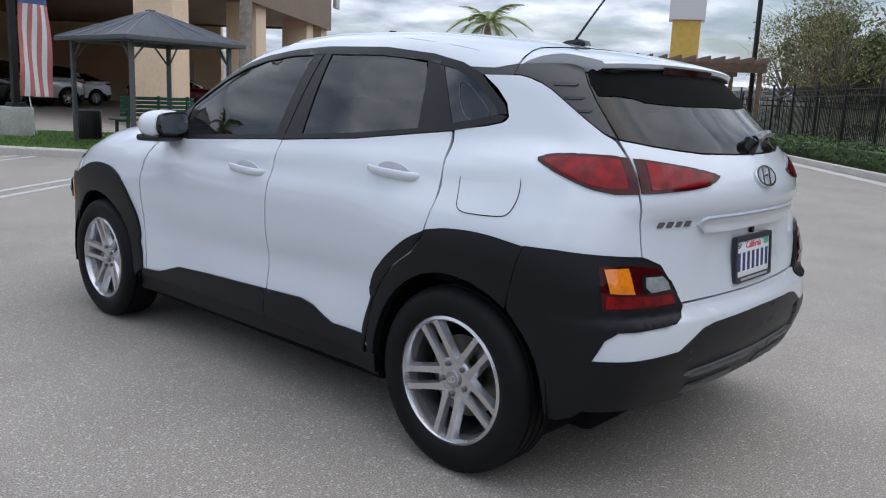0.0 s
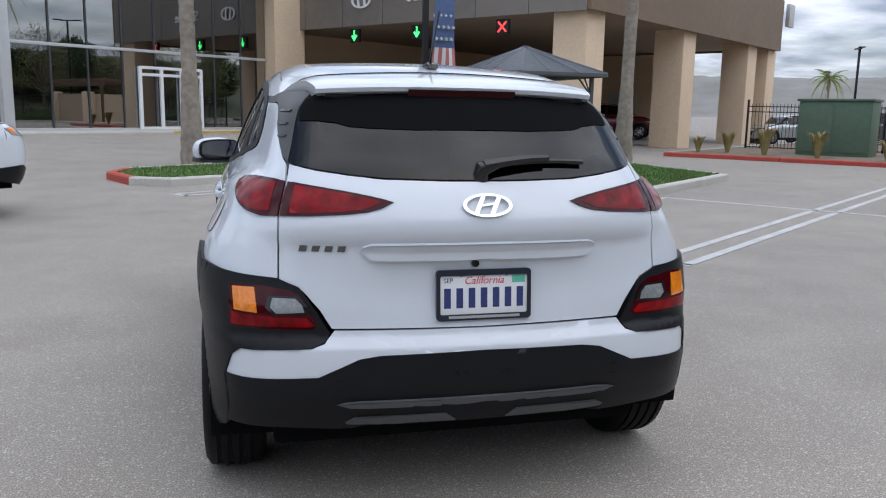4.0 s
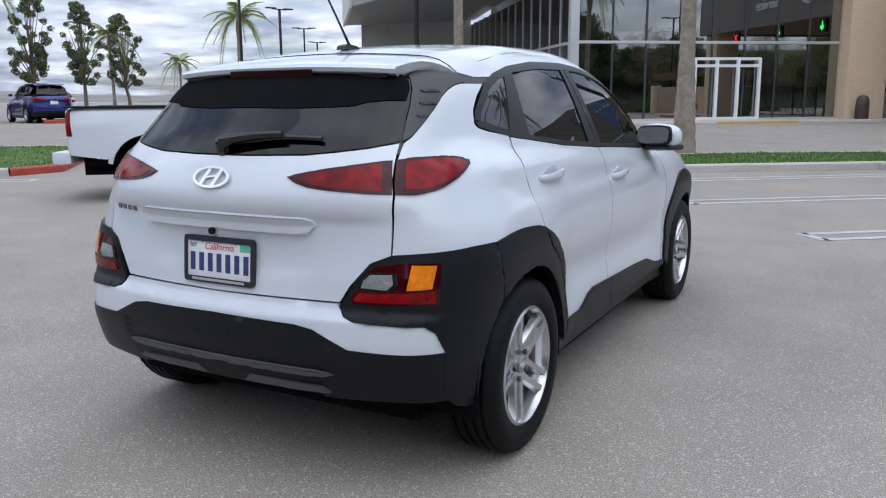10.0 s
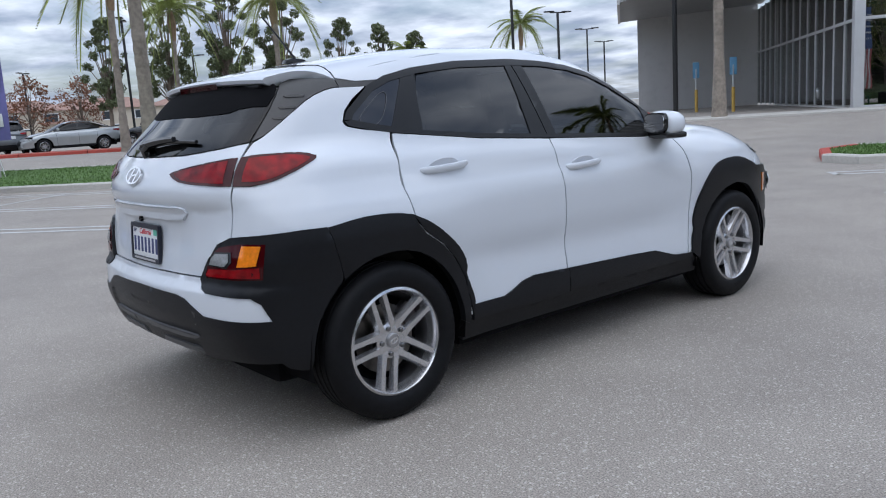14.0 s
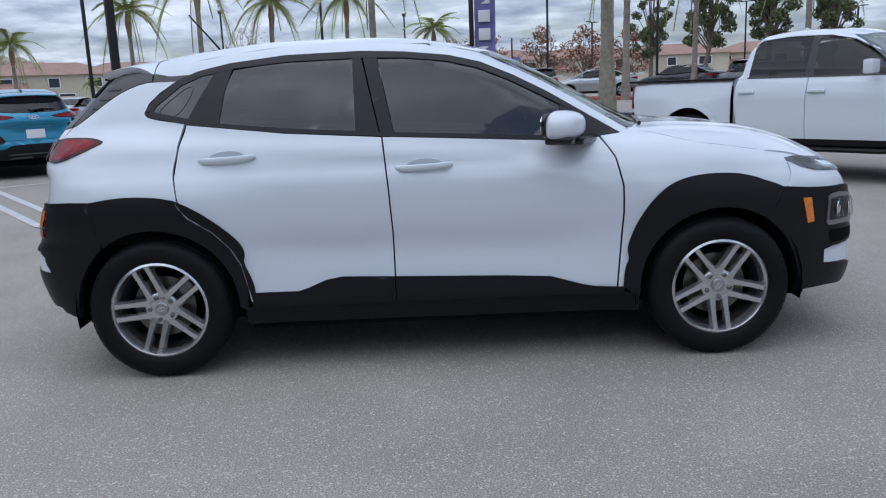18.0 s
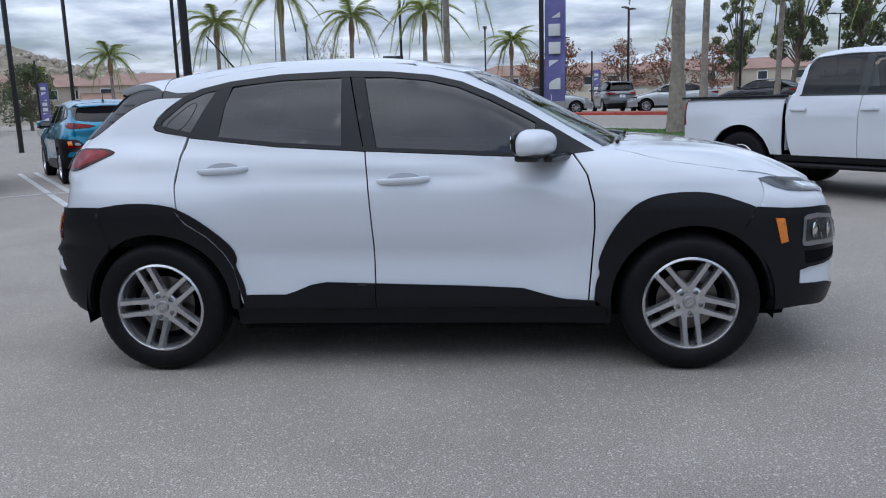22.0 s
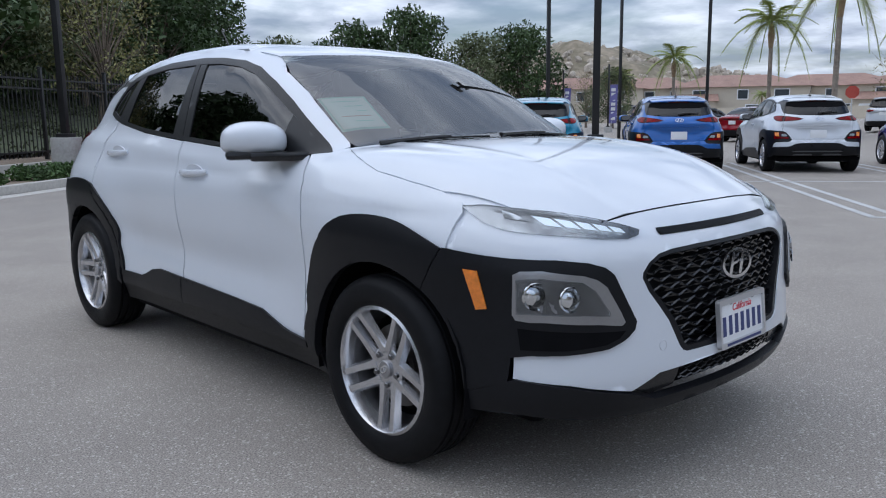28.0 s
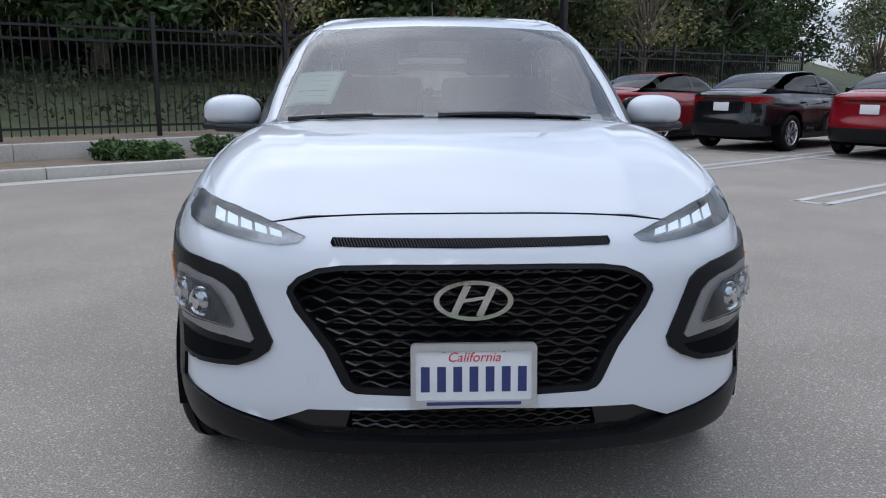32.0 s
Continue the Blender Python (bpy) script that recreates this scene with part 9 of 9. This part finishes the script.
for u in (11.35, 16.05):
    s = thing("poster_stand", "tall blue printed stand inside the glass", "poster stand", LOT @ pose(u, VF + 0.7, B0 + 0.06), "poster stands")
    part("board", boxed(-0.32, 0.32, -0.02, 0.02, 0.35, 1.85, 0.01), M["poster"], s)
    part("border", ring([(-0.36, 0.28), (0.36, 0.28), (0.36, 1.92), (-0.36, 1.92)], [(-0.32, 0.35), (0.32, 0.35), (0.32, 1.85), (-0.32, 1.85)], -0.03, 0.03, "y"), M["plate_white"], s, smooth=False)
    part("foot", boxed(-0.25, 0.25, -0.15, 0.15, 0.0, 0.28, 0.02), M["plate_white"], s)

serv = tagged(new("service_building"), "tan service building with a deep brown drive-through canopy", "building")
serv.matrix_basis = LOT @ pose(0, 0, 0.25)
CU0, CU1, CV0, CV1, CZ, CT = 20.2, 39.5, 10.0, 27.0, 4.45, 6.9
pier = [(U1, VF - 0.6), (U1 + 1.6, VF - 0.6), (U1 + 1.75, VF - 0.45), (U1 + 1.75, VF + 3.0), (U1, VF + 3.0)]
part("corner_pier", prism(pier, 0, 8.6, "z"), M["tan_wall"], serv, smooth=False)
wall = tagged(new("back_wall"), "")
wall.parent = serv
wv = CV1 - 1.0
holes = ((21.6, 22.75), (24.2, 25.35), (26.8, 27.7))
edges = [U1 + 1.7] + [x for hle in holes for x in hle] + [30.2]
for i in range(0, len(edges), 2):
    part("wall_panel", boxed(edges[i], edges[i + 1], wv, wv + 0.3, 0, CZ + 0.6), M["tan_wall"], wall, smooth=False)
for a, b in holes:
    part("wall_panel", boxed(a, b, wv, wv + 0.3, 0, 1.15), M["tan_wall"], wall, smooth=False)
    part("wall_panel", boxed(a, b, wv, wv + 0.3, 2.35, CZ + 0.6), M["tan_wall"], wall, smooth=False)
    w = part("window_pane", boxed(a, b, wv + 0.12, wv + 0.14, 1.15, 2.35), M["rear_glass"], wall, smooth=False)
    part("window_frame", ring([(a - 0.04, 1.11), (b + 0.04, 1.11), (b + 0.04, 2.39), (a - 0.04, 2.39)], [(a + 0.05, 1.2), (b - 0.05, 1.2), (b - 0.05, 2.3), (a + 0.05, 2.3)], wv - 0.03, wv + 0.1, "y"), M["tan_wall"], w, smooth=False)
    part("dark_room", boxed(a - 0.2, b + 0.2, wv + 0.35, wv + 1.2, 0.9, 2.6), M["cabin"], wall, smooth=False)
for z in (1.72, 3.1):
    part("wall_groove", boxed(U1 + 1.76, 30.2, wv - 0.004, wv + 0.002, z, z + 0.03), M["soffit"], wall, smooth=False)
part("glass_front", boxed(30.2, 33.4, wv + 0.1, wv + 0.14, 0.1, 2.9), M["rear_glass"], wall, smooth=False)
for u in (30.2, 31.2, 32.3, 33.4):
    part("mullion", boxed(u - 0.05, u + 0.05, wv, wv + 0.2, 0, 2.95), M["dark_metal"], wall, smooth=False)
part("wall_panel", boxed(30.2, 33.4, wv, wv + 0.3, 2.95, CZ + 0.6), M["tan_wall"], wall, smooth=False)
part("wall_panel", boxed(33.4, CU1 + 12, wv, wv + 0.3, 0, CZ + 0.6), M["tan_wall"], wall, smooth=False)
part("side_wall", boxed(CU1 + 0.2, CU1 + 0.5, CV0 + 6.0, CV1, 0, CZ), M["tan_wall"], serv, smooth=False)
shut = tagged(new("louvre_window"), "")
shut.parent = serv
for k in range(9):
    part("slat", boxed(CU1 + 0.10, CU1 + 0.19, CV0 + 7.5, CV0 + 9.2, 1.2 + 0.13 * k, 1.29 + 0.13 * k, 0.0), M["mullion"], shut, smooth=False)
part("canopy_soffit", boxed(CU0, CU1, CV0, CV1 - 1.0, CZ, CZ + 0.2), M["soffit"], serv, smooth=False)
part("canopy_roof", boxed(CU0 + 0.3, CU1 - 0.3, CV0 + 0.3, CV1, CT - 0.6, CT - 0.4), M["soffit"], serv, smooth=False)
for i in range(7):
    v0, v1 = CV0 - 0.02 + (CV1 - 1.5 - CV0) * i / 7, CV0 - 0.02 + (CV1 - 1.5 - CV0) * (i + 1) / 7
    part("fascia_panel", boxed(CU0 - 0.14, CU0 + 0.02, v0 + 0.012, v1 - 0.012, CZ - 0.12, CT), M["grey_fascia"], serv, smooth=False)
part("side_fascia", boxed(CU0 - 0.14, CU1 + 0.14, CV0 - 0.16, CV0 - 0.03, CZ - 0.1, CT - 0.1), M["brown_fascia"], serv, smooth=False)
part("end_fascia", boxed(CU1 + 0.02, CU1 + 0.16, CV0, CV1 - 1, CZ - 0.1, CT - 0.1), M["brown_fascia"], serv, smooth=False)
for u in (CU0 + 0.75, CU0 + 8.6, CU0 + 16.2, CU1 - 0.2):
    for v in (CV0 + 0.75,):
        part("pillar", boxed(u - 0.62, u + 0.62, v - 0.62, v + 0.62, -0.25, CZ, 0.015), M["tan_wall"], serv)
part("drain_pipe", tube([(CU1 + 0.9, CV0 + 0.4, -0.2), (CU1 + 0.9, CV0 + 0.4, CT - 0.4)], 0.10, 10), M["mullion"], serv)
part("corner_sign", boxed(CU1 + 0.7, CU1 + 1.5, CV0 - 0.3, CV0 - 0.1, CT - 1.3, CT - 0.2, 0.02), M["wing_grey"], serv)
# service lettering with its oval, and the lane signs
face = pose(CU0 - 0.16, 17.2, CT - 1.62, 90, 0, -90)
lettering("Service", 0.66, M["plate_white"], serv, face @ pose(0.55, 0, 0), "service_sign", depth=0.05, label="raised white lettering")
bm = ring([(a, b) for a, b in oval(0.52, 0.30, 32)], [(a, b) for a, b in oval(0.44, 0.23, 32)], 0.0, 0.06, "y", m=pose(CU0 - 0.16, 19.95, CT - 1.62, 0, 0, 90))
for s in (-1, 1):
    prism([(s * 0.17 - 0.07, -0.23), (s * 0.17 + 0.01, -0.23), (s * 0.17 + 0.07, 0.23), (s * 0.17 - 0.01, 0.23)], 0, 0.06, "y", bm, m=pose(CU0 - 0.16, 19.95, CT - 1.62, 0, 0, 90))
part("oval_badge", bm, M["plate_white"], serv, smooth=False)
for v, kind in ((20.6, 0), (17.3, 0), (13.4, 1)):
    s = tagged(new("lane_sign"), "lit " + ("red cross" if kind else "green arrow") + " lane sign")
    s.parent = serv
    s.matrix_basis = pose(CU0 + 0.15, v, CZ - 0.46, 0, 0, 90)
    part("board", boxed(-0.26, 0.26, -0.06, 0.06, -0.26, 0.26, 0.01), M["sign_black"], s)
    bm = bmesh.new()
    if kind:
        for a in (45, -45):
            box(bm, -0.24, 0.24, 0.062, 0.075, -0.03, 0.03, 0.0, Matrix.Rotation(radians(a), 4, "Y"))
    else:
        box(bm, -0.03, 0.03, 0.062, 0.075, -0.10, 0.21)
        prism([(-0.15, -0.02), (0.0, -0.21), (0.15, -0.02), (0.10, 0.03), (0.0, -0.09), (-0.10, 0.03)], 0.062, 0.075, "y", bm)
    part("light", bm, M["lane_red"] if kind else M["lane_green"], s, smooth=False)
for u, v, z in ((26.3, wv - 0.05, 0.0),):
    st = thing("bench", "dark iron bench by the service wall", "bench", LOT @ pose(29.0, wv - 0.6, 0.3))
    for k in range(4):
        part("seat_slat", boxed(-0.7, 0.7, 0.08 * k, 0.08 * k + 0.06, 0.42, 0.45), M["sign_black"], st, smooth=False)
        part("back_slat", boxed(-0.7, 0.7, 0.30, 0.33, 0.5 + 0.1 * k, 0.57 + 0.1 * k), M["sign_black"], st, smooth=False)
    for x in (-0.6, 0.6):
        part("leg", boxed(x - 0.03, x + 0.03, 0.0, 0.32, 0.0, 0.44), M["sign_black"], st, smooth=False)

# ---- gate, bin enclosure and equipment box beyond the bays ----
M["gate_tan"] = paint("tan painted gate", (0.42, 0.33, 0.235), rough=0.6, vary=0.08, scale=8, coarse=1)
M["wood"] = paint("weathered brown timber", (0.16, 0.105, 0.07), rough=0.8, vary=0.3, scale=12, coarse=1.5, bump=0.4)
M["box_green"] = paint("green painted steel box", (0.085, 0.14, 0.095), rough=0.5, vary=0.12, scale=6)
en = thing("bin_enclosure", "tan walled bin enclosure with double gates and a timber roof", "enclosure", lot(25.0, -4.6, 0.05))
for v in (-2.6, 1.9):
    part("gate_pier", boxed(-0.3, 0.3, v - 0.3, v + 0.3, 0, 2.15, 0.015), M["tan_wall"], en)
for s in (0, 1):
    g = tagged(new("gate"), "")
    g.parent = en
    v0, v1 = (-2.28, -0.36) if s == 0 else (-0.34, 1.58)
    part("gate_frame", ring([(v0, 0.12), (v1, 0.12), (v1, 2.0), (v0, 2.0)], [(v0 + 0.06, 0.18), (v1 - 0.06, 0.18), (v1 - 0.06, 1.94), (v0 + 0.06, 1.94)], -0.03, 0.03), M["gate_tan"], g, smooth=False)
    for k in range(12):
        a = v0 + 0.06 + (v1 - v0 - 0.12) * k / 12
        part("gate_rib", boxed(-0.012, 0.018, a + 0.012, a + 0.138, 0.18, 1.94, 0.008), M["gate_tan"], g)
part("side_wall", boxed(0.3, 5.0, 1.75, 1.95, 0, 2.0), M["tan_wall"], en, smooth=False)
part("side_wall", boxed(0.3, 5.0, -2.65, -2.45, 0, 2.0), M["tan_wall"], en, smooth=False)
part("rear_wall", boxed(4.9, 5.1, -2.65, 1.95, 0, 2.0), M["tan_wall"], en, smooth=False)
part("roof_beam", boxed(0.6, 0.85, -4.5, 2.6, 2.55, 2.85, 0.01), M["wood"], en)
part("roof_beam", boxed(4.6, 4.85, -4.5, 2.6, 2.55, 2.85, 0.01), M["wood"], en)
for k in range(15):
    part("roof_joist", boxed(0.1, 5.3, -4.4 + 0.49 * k, -4.32 + 0.49 * k, 2.85, 3.05, 0.008), M["wood"], en)
for u, v in ((0.72, -4.3), (0.72, 2.45), (4.72, -4.3), (4.72, 2.45)):
    part("roof_post", boxed(u - 0.07, u + 0.07, v - 0.07, v + 0.07, 0, 2.56), M["wood"], en, smooth=False)
bx = thing("equipment_box", "green steel equipment box in a planted bed", "equipment box", lot(25.6, 3.6, 0.12))
part("cabinet", boxed(-0.6, 0.6, -1.1, 1.1, 0, 1.75, 0.03), M["box_green"], bx)
part("lid", boxed(-0.66, 0.66, -1.16, 1.16, 1.75, 1.83, 0.02), M["box_green"], bx)
for v in (-0.55, 0.55):
    part("door", boxed(-0.625, -0.60, v - 0.5, v + 0.5, 0.12, 1.62, 0.006), M["box_green"], bx)
M["straw"] = paint("straw grass", (0.30, 0.24, 0.10), rough=0.8, vary=0.4, scale=4)
tuft = thing("grass_tuft", "tall yellow-green ornamental grass", "grass", lot(23.0, 3.5, 0.1), "grass tufts in the bed")
cs = [(0, 0, 0.35)]
r9 = random.Random(5)
bm = bmesh.new()
for k in range(220):
    a, l = r9.uniform(0, 6.28), r9.uniform(0.5, 1.1)
    dx, dy = math.cos(a) * l * 0.45, math.sin(a) * l * 0.45
    p = [Vector((0.05 * math.cos(a), 0.05 * math.sin(a), 0)), Vector((dx * 0.5, dy * 0.5, l * 0.7)), Vector((dx, dy, l * 0.8))]
    w = Vector((-math.sin(a), math.cos(a), 0)) * 0.012
    q = [bm.verts.new(p[0] - w), bm.verts.new(p[0] + w), bm.verts.new(p[1] + w), bm.verts.new(p[1] - w), bm.verts.new(p[2])]
    bm.faces.new(q[:4])
    bm.faces.new((q[3], q[2], q[4]))
part("blades", bm, M["straw"], tuft, smooth=False)
for u, v, s in ((23.0, 1.6, 0.8), (23.4, 5.2, 1.1), (24.0, 6.6, 0.9), (26.0, 1.2, 0.9), (23.2, 7.3, 0.7)):
    copy_thing(tuft, lot(u, v, 0.1, u * 40) @ Matrix.Diagonal((s, s, s, 1)))
for j in range(9):
    copy_thing(first, lot(28.5 + 0.2 * j, 8.5 + 0.0 * j, 0.0, -90) if False else LOT @ pose(28.8, 7.6 - 2.4 * j if j < 4 else 7.6 - 2.4 * j, 0.0, 0, 0, -90))
for j in range(4):
    copy_thing(first, LOT @ pose(40.5 + 0.0 * j, 8.6 - 2.4 * j, 0.05, 0, 0, -90))

# ---- houses, hill and far ridges ----
M["stucco"] = paint("cream stucco", (0.52, 0.46, 0.37), rough=0.85, vary=0.08, scale=1.5, each=0.35)
M["roof_tile"] = paint("terracotta roof tiles", (0.30, 0.185, 0.145), rough=0.8, vary=0.3, scale=6, coarse=0.6)
M["house_glass"] = paint("dark house window", (0.05, 0.06, 0.07), rough=0.1, vary=0.2, scale=3)


def house(m, w, d, words):
    hse = thing("house", words, "house", m, "houses across the road")
    part("wall", boxed(-w / 2, w / 2, -d / 2, d / 2, -0.5, 4.7), M["stucco"], hse, smooth=False)
    e = 0.5
    bm = bmesh.new()
    q = [bm.verts.new(p) for p in ((-w / 2 - e, -d / 2 - e, 4.6), (w / 2 + e, -d / 2 - e, 4.6), (w / 2 + e, d / 2 + e, 4.6), (-w / 2 - e, d / 2 + e, 4.6), (-w / 2 + d * 0.45, 0, 6.3), (w / 2 - d * 0.45, 0, 6.3))]
    for f in ((0, 1, 5, 4), (1, 2, 5), (2, 3, 4, 5), (3, 0, 4), (0, 3, 2, 1)):
        bm.faces.new([q[i] for i in f])
    part("roof", bm, M["roof_tile"], hse, smooth=False)
    part("garage", boxed(-w / 2 + 0.6, -w / 2 + 5.4, -d / 2 - 1.8, -d / 2, -0.5, 2.8), M["stucco"], hse, smooth=False)
    part("garage_roof", prism([(-d / 2 - 2.3, 2.75), (-d / 2, 2.75), (-d / 2, 3.7)], -w / 2 + 0.2, -w / 2 + 5.8), M["roof_tile"], hse, smooth=False)
    part("garage_door", boxed(-w / 2 + 1.2, -w / 2 + 4.8, -d / 2 - 1.86, -d / 2 - 1.8, -0.3, 2.2), M["plate_white"], hse, smooth=False)
    for x, z, ww, hh in ((-w * 0.30, 3.05, 1.5, 1.1), (w * 0.02, 3.05, 1.2, 1.1), (w * 0.30, 3.05, 1.7, 1.1), (w * 0.10, 0.9, 1.8, 1.3), (w * 0.34, 0.9, 1.3, 1.3)):
        wi = tagged(new("window"), "")
        wi.parent = hse
        part("pane", boxed(x - ww / 2, x + ww / 2, -d / 2 - 0.04, -d / 2, z, z + hh), M["house_glass"], wi, smooth=False)
        part("sash", ring([(x - ww / 2 - 0.12, z - 0.12), (x + ww / 2 + 0.12, z - 0.12), (x + ww / 2 + 0.12, z + hh + 0.12), (x - ww / 2 - 0.12, z + hh + 0.12)], [(x - ww / 2, z), (x + ww / 2, z), (x + ww / 2, z + hh), (x - ww / 2, z + hh)], -d / 2 - 0.08, -d / 2, "y"), M["plate_white"], wi, smooth=False)
    return hse


h1 = house(far(103.5, 118, 0, 103.5 - 8), 17, 10, "cream two-storey house with a terracotta tiled roof")
h2 = house(far(96.5, 122, 0, 96.5), 13, 10, "pale two-storey house with a terracotta tiled roof")
for az, d, a in ((90, 124, 5), (84.5, 126, -4), (79, 130, 3), (109.5, 122, 0), (115, 118, 6), (120.5, 120, -5), (125.5, 116, 4), (73.5, 132, 3), (68, 138, -3)):
    copy_thing(h1 if int(az) % 2 else h2, far(az, d, 0, az + a))
wallh = tagged(part("garden_wall", boxed(-70, 70, -0.15, 0.15, 0, 1.9, 0, far(96, 104, 0, 96)), M["stucco"], None, smooth=False), "long cream garden wall before the houses", "wall", kind="structure")


def ridge(name, words, az0, az1, dist, tops, mat, seed, rough, depth=120, step=1.1):
    """A hill as a rugged sheet, its skyline given by (angle, height) pairs."""
    rows = []
    bm = bmesh.new()
    f = smooth_curve(*tops)
    n = int((az1 - az0) / step * 4)
    for j in range(14):
        row = []
        for i in range(n + 1):
            az = az0 + (az1 - az0) * i / n
            k = j / 10
            r = dist + depth * k
            h = float(f(az)) * (math.sin(min(1.0, k) * math.pi / 2) ** 1.3 if k <= 1 else 1.0 - (k - 1) * 0.8)
            p = far(az, r).translation
            e = noise.fractal(Vector((p.x * rough, p.y * rough, seed)), 1.0, 2.1, 6)
            row.append(bm.verts.new((p.x, p.y, max(-0.5, h * (1 + 0.16 * e) + 1.4 * e * min(1, k * 3)))))
        rows.append(row)
    for a, b in zip(rows, rows[1:]):
        for i in range(n):
            bm.faces.new((a[i], a[i + 1], b[i + 1], b[i]))
    return tagged(part(name, bm, mat, None), words, "hill", kind="structure")


M["rock_hill"] = paint("dry hill scrub and boulders", (0.33, 0.27, 0.20), rough=0.95, vary=0.3, scale=0.28, coarse=0.045, second=(0.115, 0.105, 0.065), bump=0.8, bscale=0.6)
M["far_hill"] = paint("hazy far hills", (0.26, 0.25, 0.235), rough=0.95, vary=0.25, scale=0.03, coarse=0.006, second=(0.17, 0.165, 0.145))
ridge("rocky_hill", "dry brown hill strewn with boulders and scrub", 106, 150, 330, ((106, 2), (111, 9), (116, 20), (120, 26), (124, 34), (127, 38), (131, 31), (136, 27), (141, 29), (150, 18)), M["rock_hill"], 3.0, 0.035)
ridge("far_ridge", "far brown hills under the sky", -95, -10, 900, ((-95, 20), (-70, 34), (-50, 44), (-38, 60), (-28, 48), (-18, 38), (-10, 20)), M["far_hill"], 7.0, 0.006, depth=300)
ridge("far_ridge", "far brown hills under the sky", 20, 106, 1500, ((20, 8), (50, 14), (66, 30), (80, 18), (106, 12)), M["far_hill"], 9.0, 0.004, depth=300)
rk = random.Random(12)
boulders = bmesh.new()
tops = smooth_curve((106, 2), (111, 9), (116, 20), (120, 26), (124, 34), (127, 38), (131, 31), (136, 27), (141, 29), (150, 18))
for k in range(650):
    az, kk = rk.uniform(108, 148), rk.uniform(0.30, 1.0)
    p = far(az, 330 + 120 * kk).translation
    z = float(tops(az)) * math.sin(kk * math.pi / 2) ** 1.3
    s = rk.uniform(0.8, 2.6)
    q = Matrix.Translation((p.x, p.y, z + s * 0.2)) @ Euler((rk.uniform(0, 3), rk.uniform(0, 3), rk.uniform(0, 3))).to_matrix().to_4x4() @ Matrix.Diagonal((s * rk.uniform(0.7, 1.5), s, s * rk.uniform(0.6, 1.0), 1))
    bmesh.ops.create_icosphere(boulders, subdivisions=1, radius=1.0, matrix=q)
M["boulder"] = paint("pale boulders", (0.40, 0.35, 0.29), rough=0.95, vary=0.3, scale=0.5, coarse=0.08)
tagged(part("boulders", boulders, M["boulder"], None, smooth=False), "pale boulders scattered over the hill", "boulder", kind="stuff")
sg = thing("monument_sign", "dark upright sign slab across the road", "sign", far(98.0, 60, 0, 98))
part("slab", boxed(-0.75, 0.75, -0.2, 0.2, 0, 4.7, 0.03), M["sign_black"], sg)
part("oval_badge", ring(oval(0.42, 0.24, 24, 0, 3.9), oval(0.35, 0.18, 24, 0, 3.9), -0.24, -0.2, "y"), M["plate_white"], sg)
part("word_bar", boxed(-0.4, 0.4, -0.23, -0.2, 3.25, 3.4), M["plate_white"], sg, smooth=False)
tw = thing("pylon_sign", "tall tan pylon sign with a white top", "sign", spot(82.6, 39.6, 0, 27))
part("tower", boxed(-1.2, 1.2, -1.5, 1.5, 0, 10.8), M["yellow"], tw, smooth=False)
part("sign_top", boxed(-1.5, 1.5, -1.9, 1.9, 10.8, 14.5), M["wing_grey"], tw, smooth=False)
stop = thing("stop_sign", "red octagonal stop sign on a post", "sign", far(106.0, 52, 0, 106))
part("post", tube([(0, 0, 0), (0, 0, 2.6)], 0.03, 8), M["mullion"], stop)
part("plate", prism([(0.38 * math.cos(math.pi / 8 + k * math.pi / 4), 2.3 + 0.38 * math.sin(math.pi / 8 + k * math.pi / 4)) for k in range(8)], -0.05, -0.03, "y"), M["red_kerb"], stop, smooth=False)
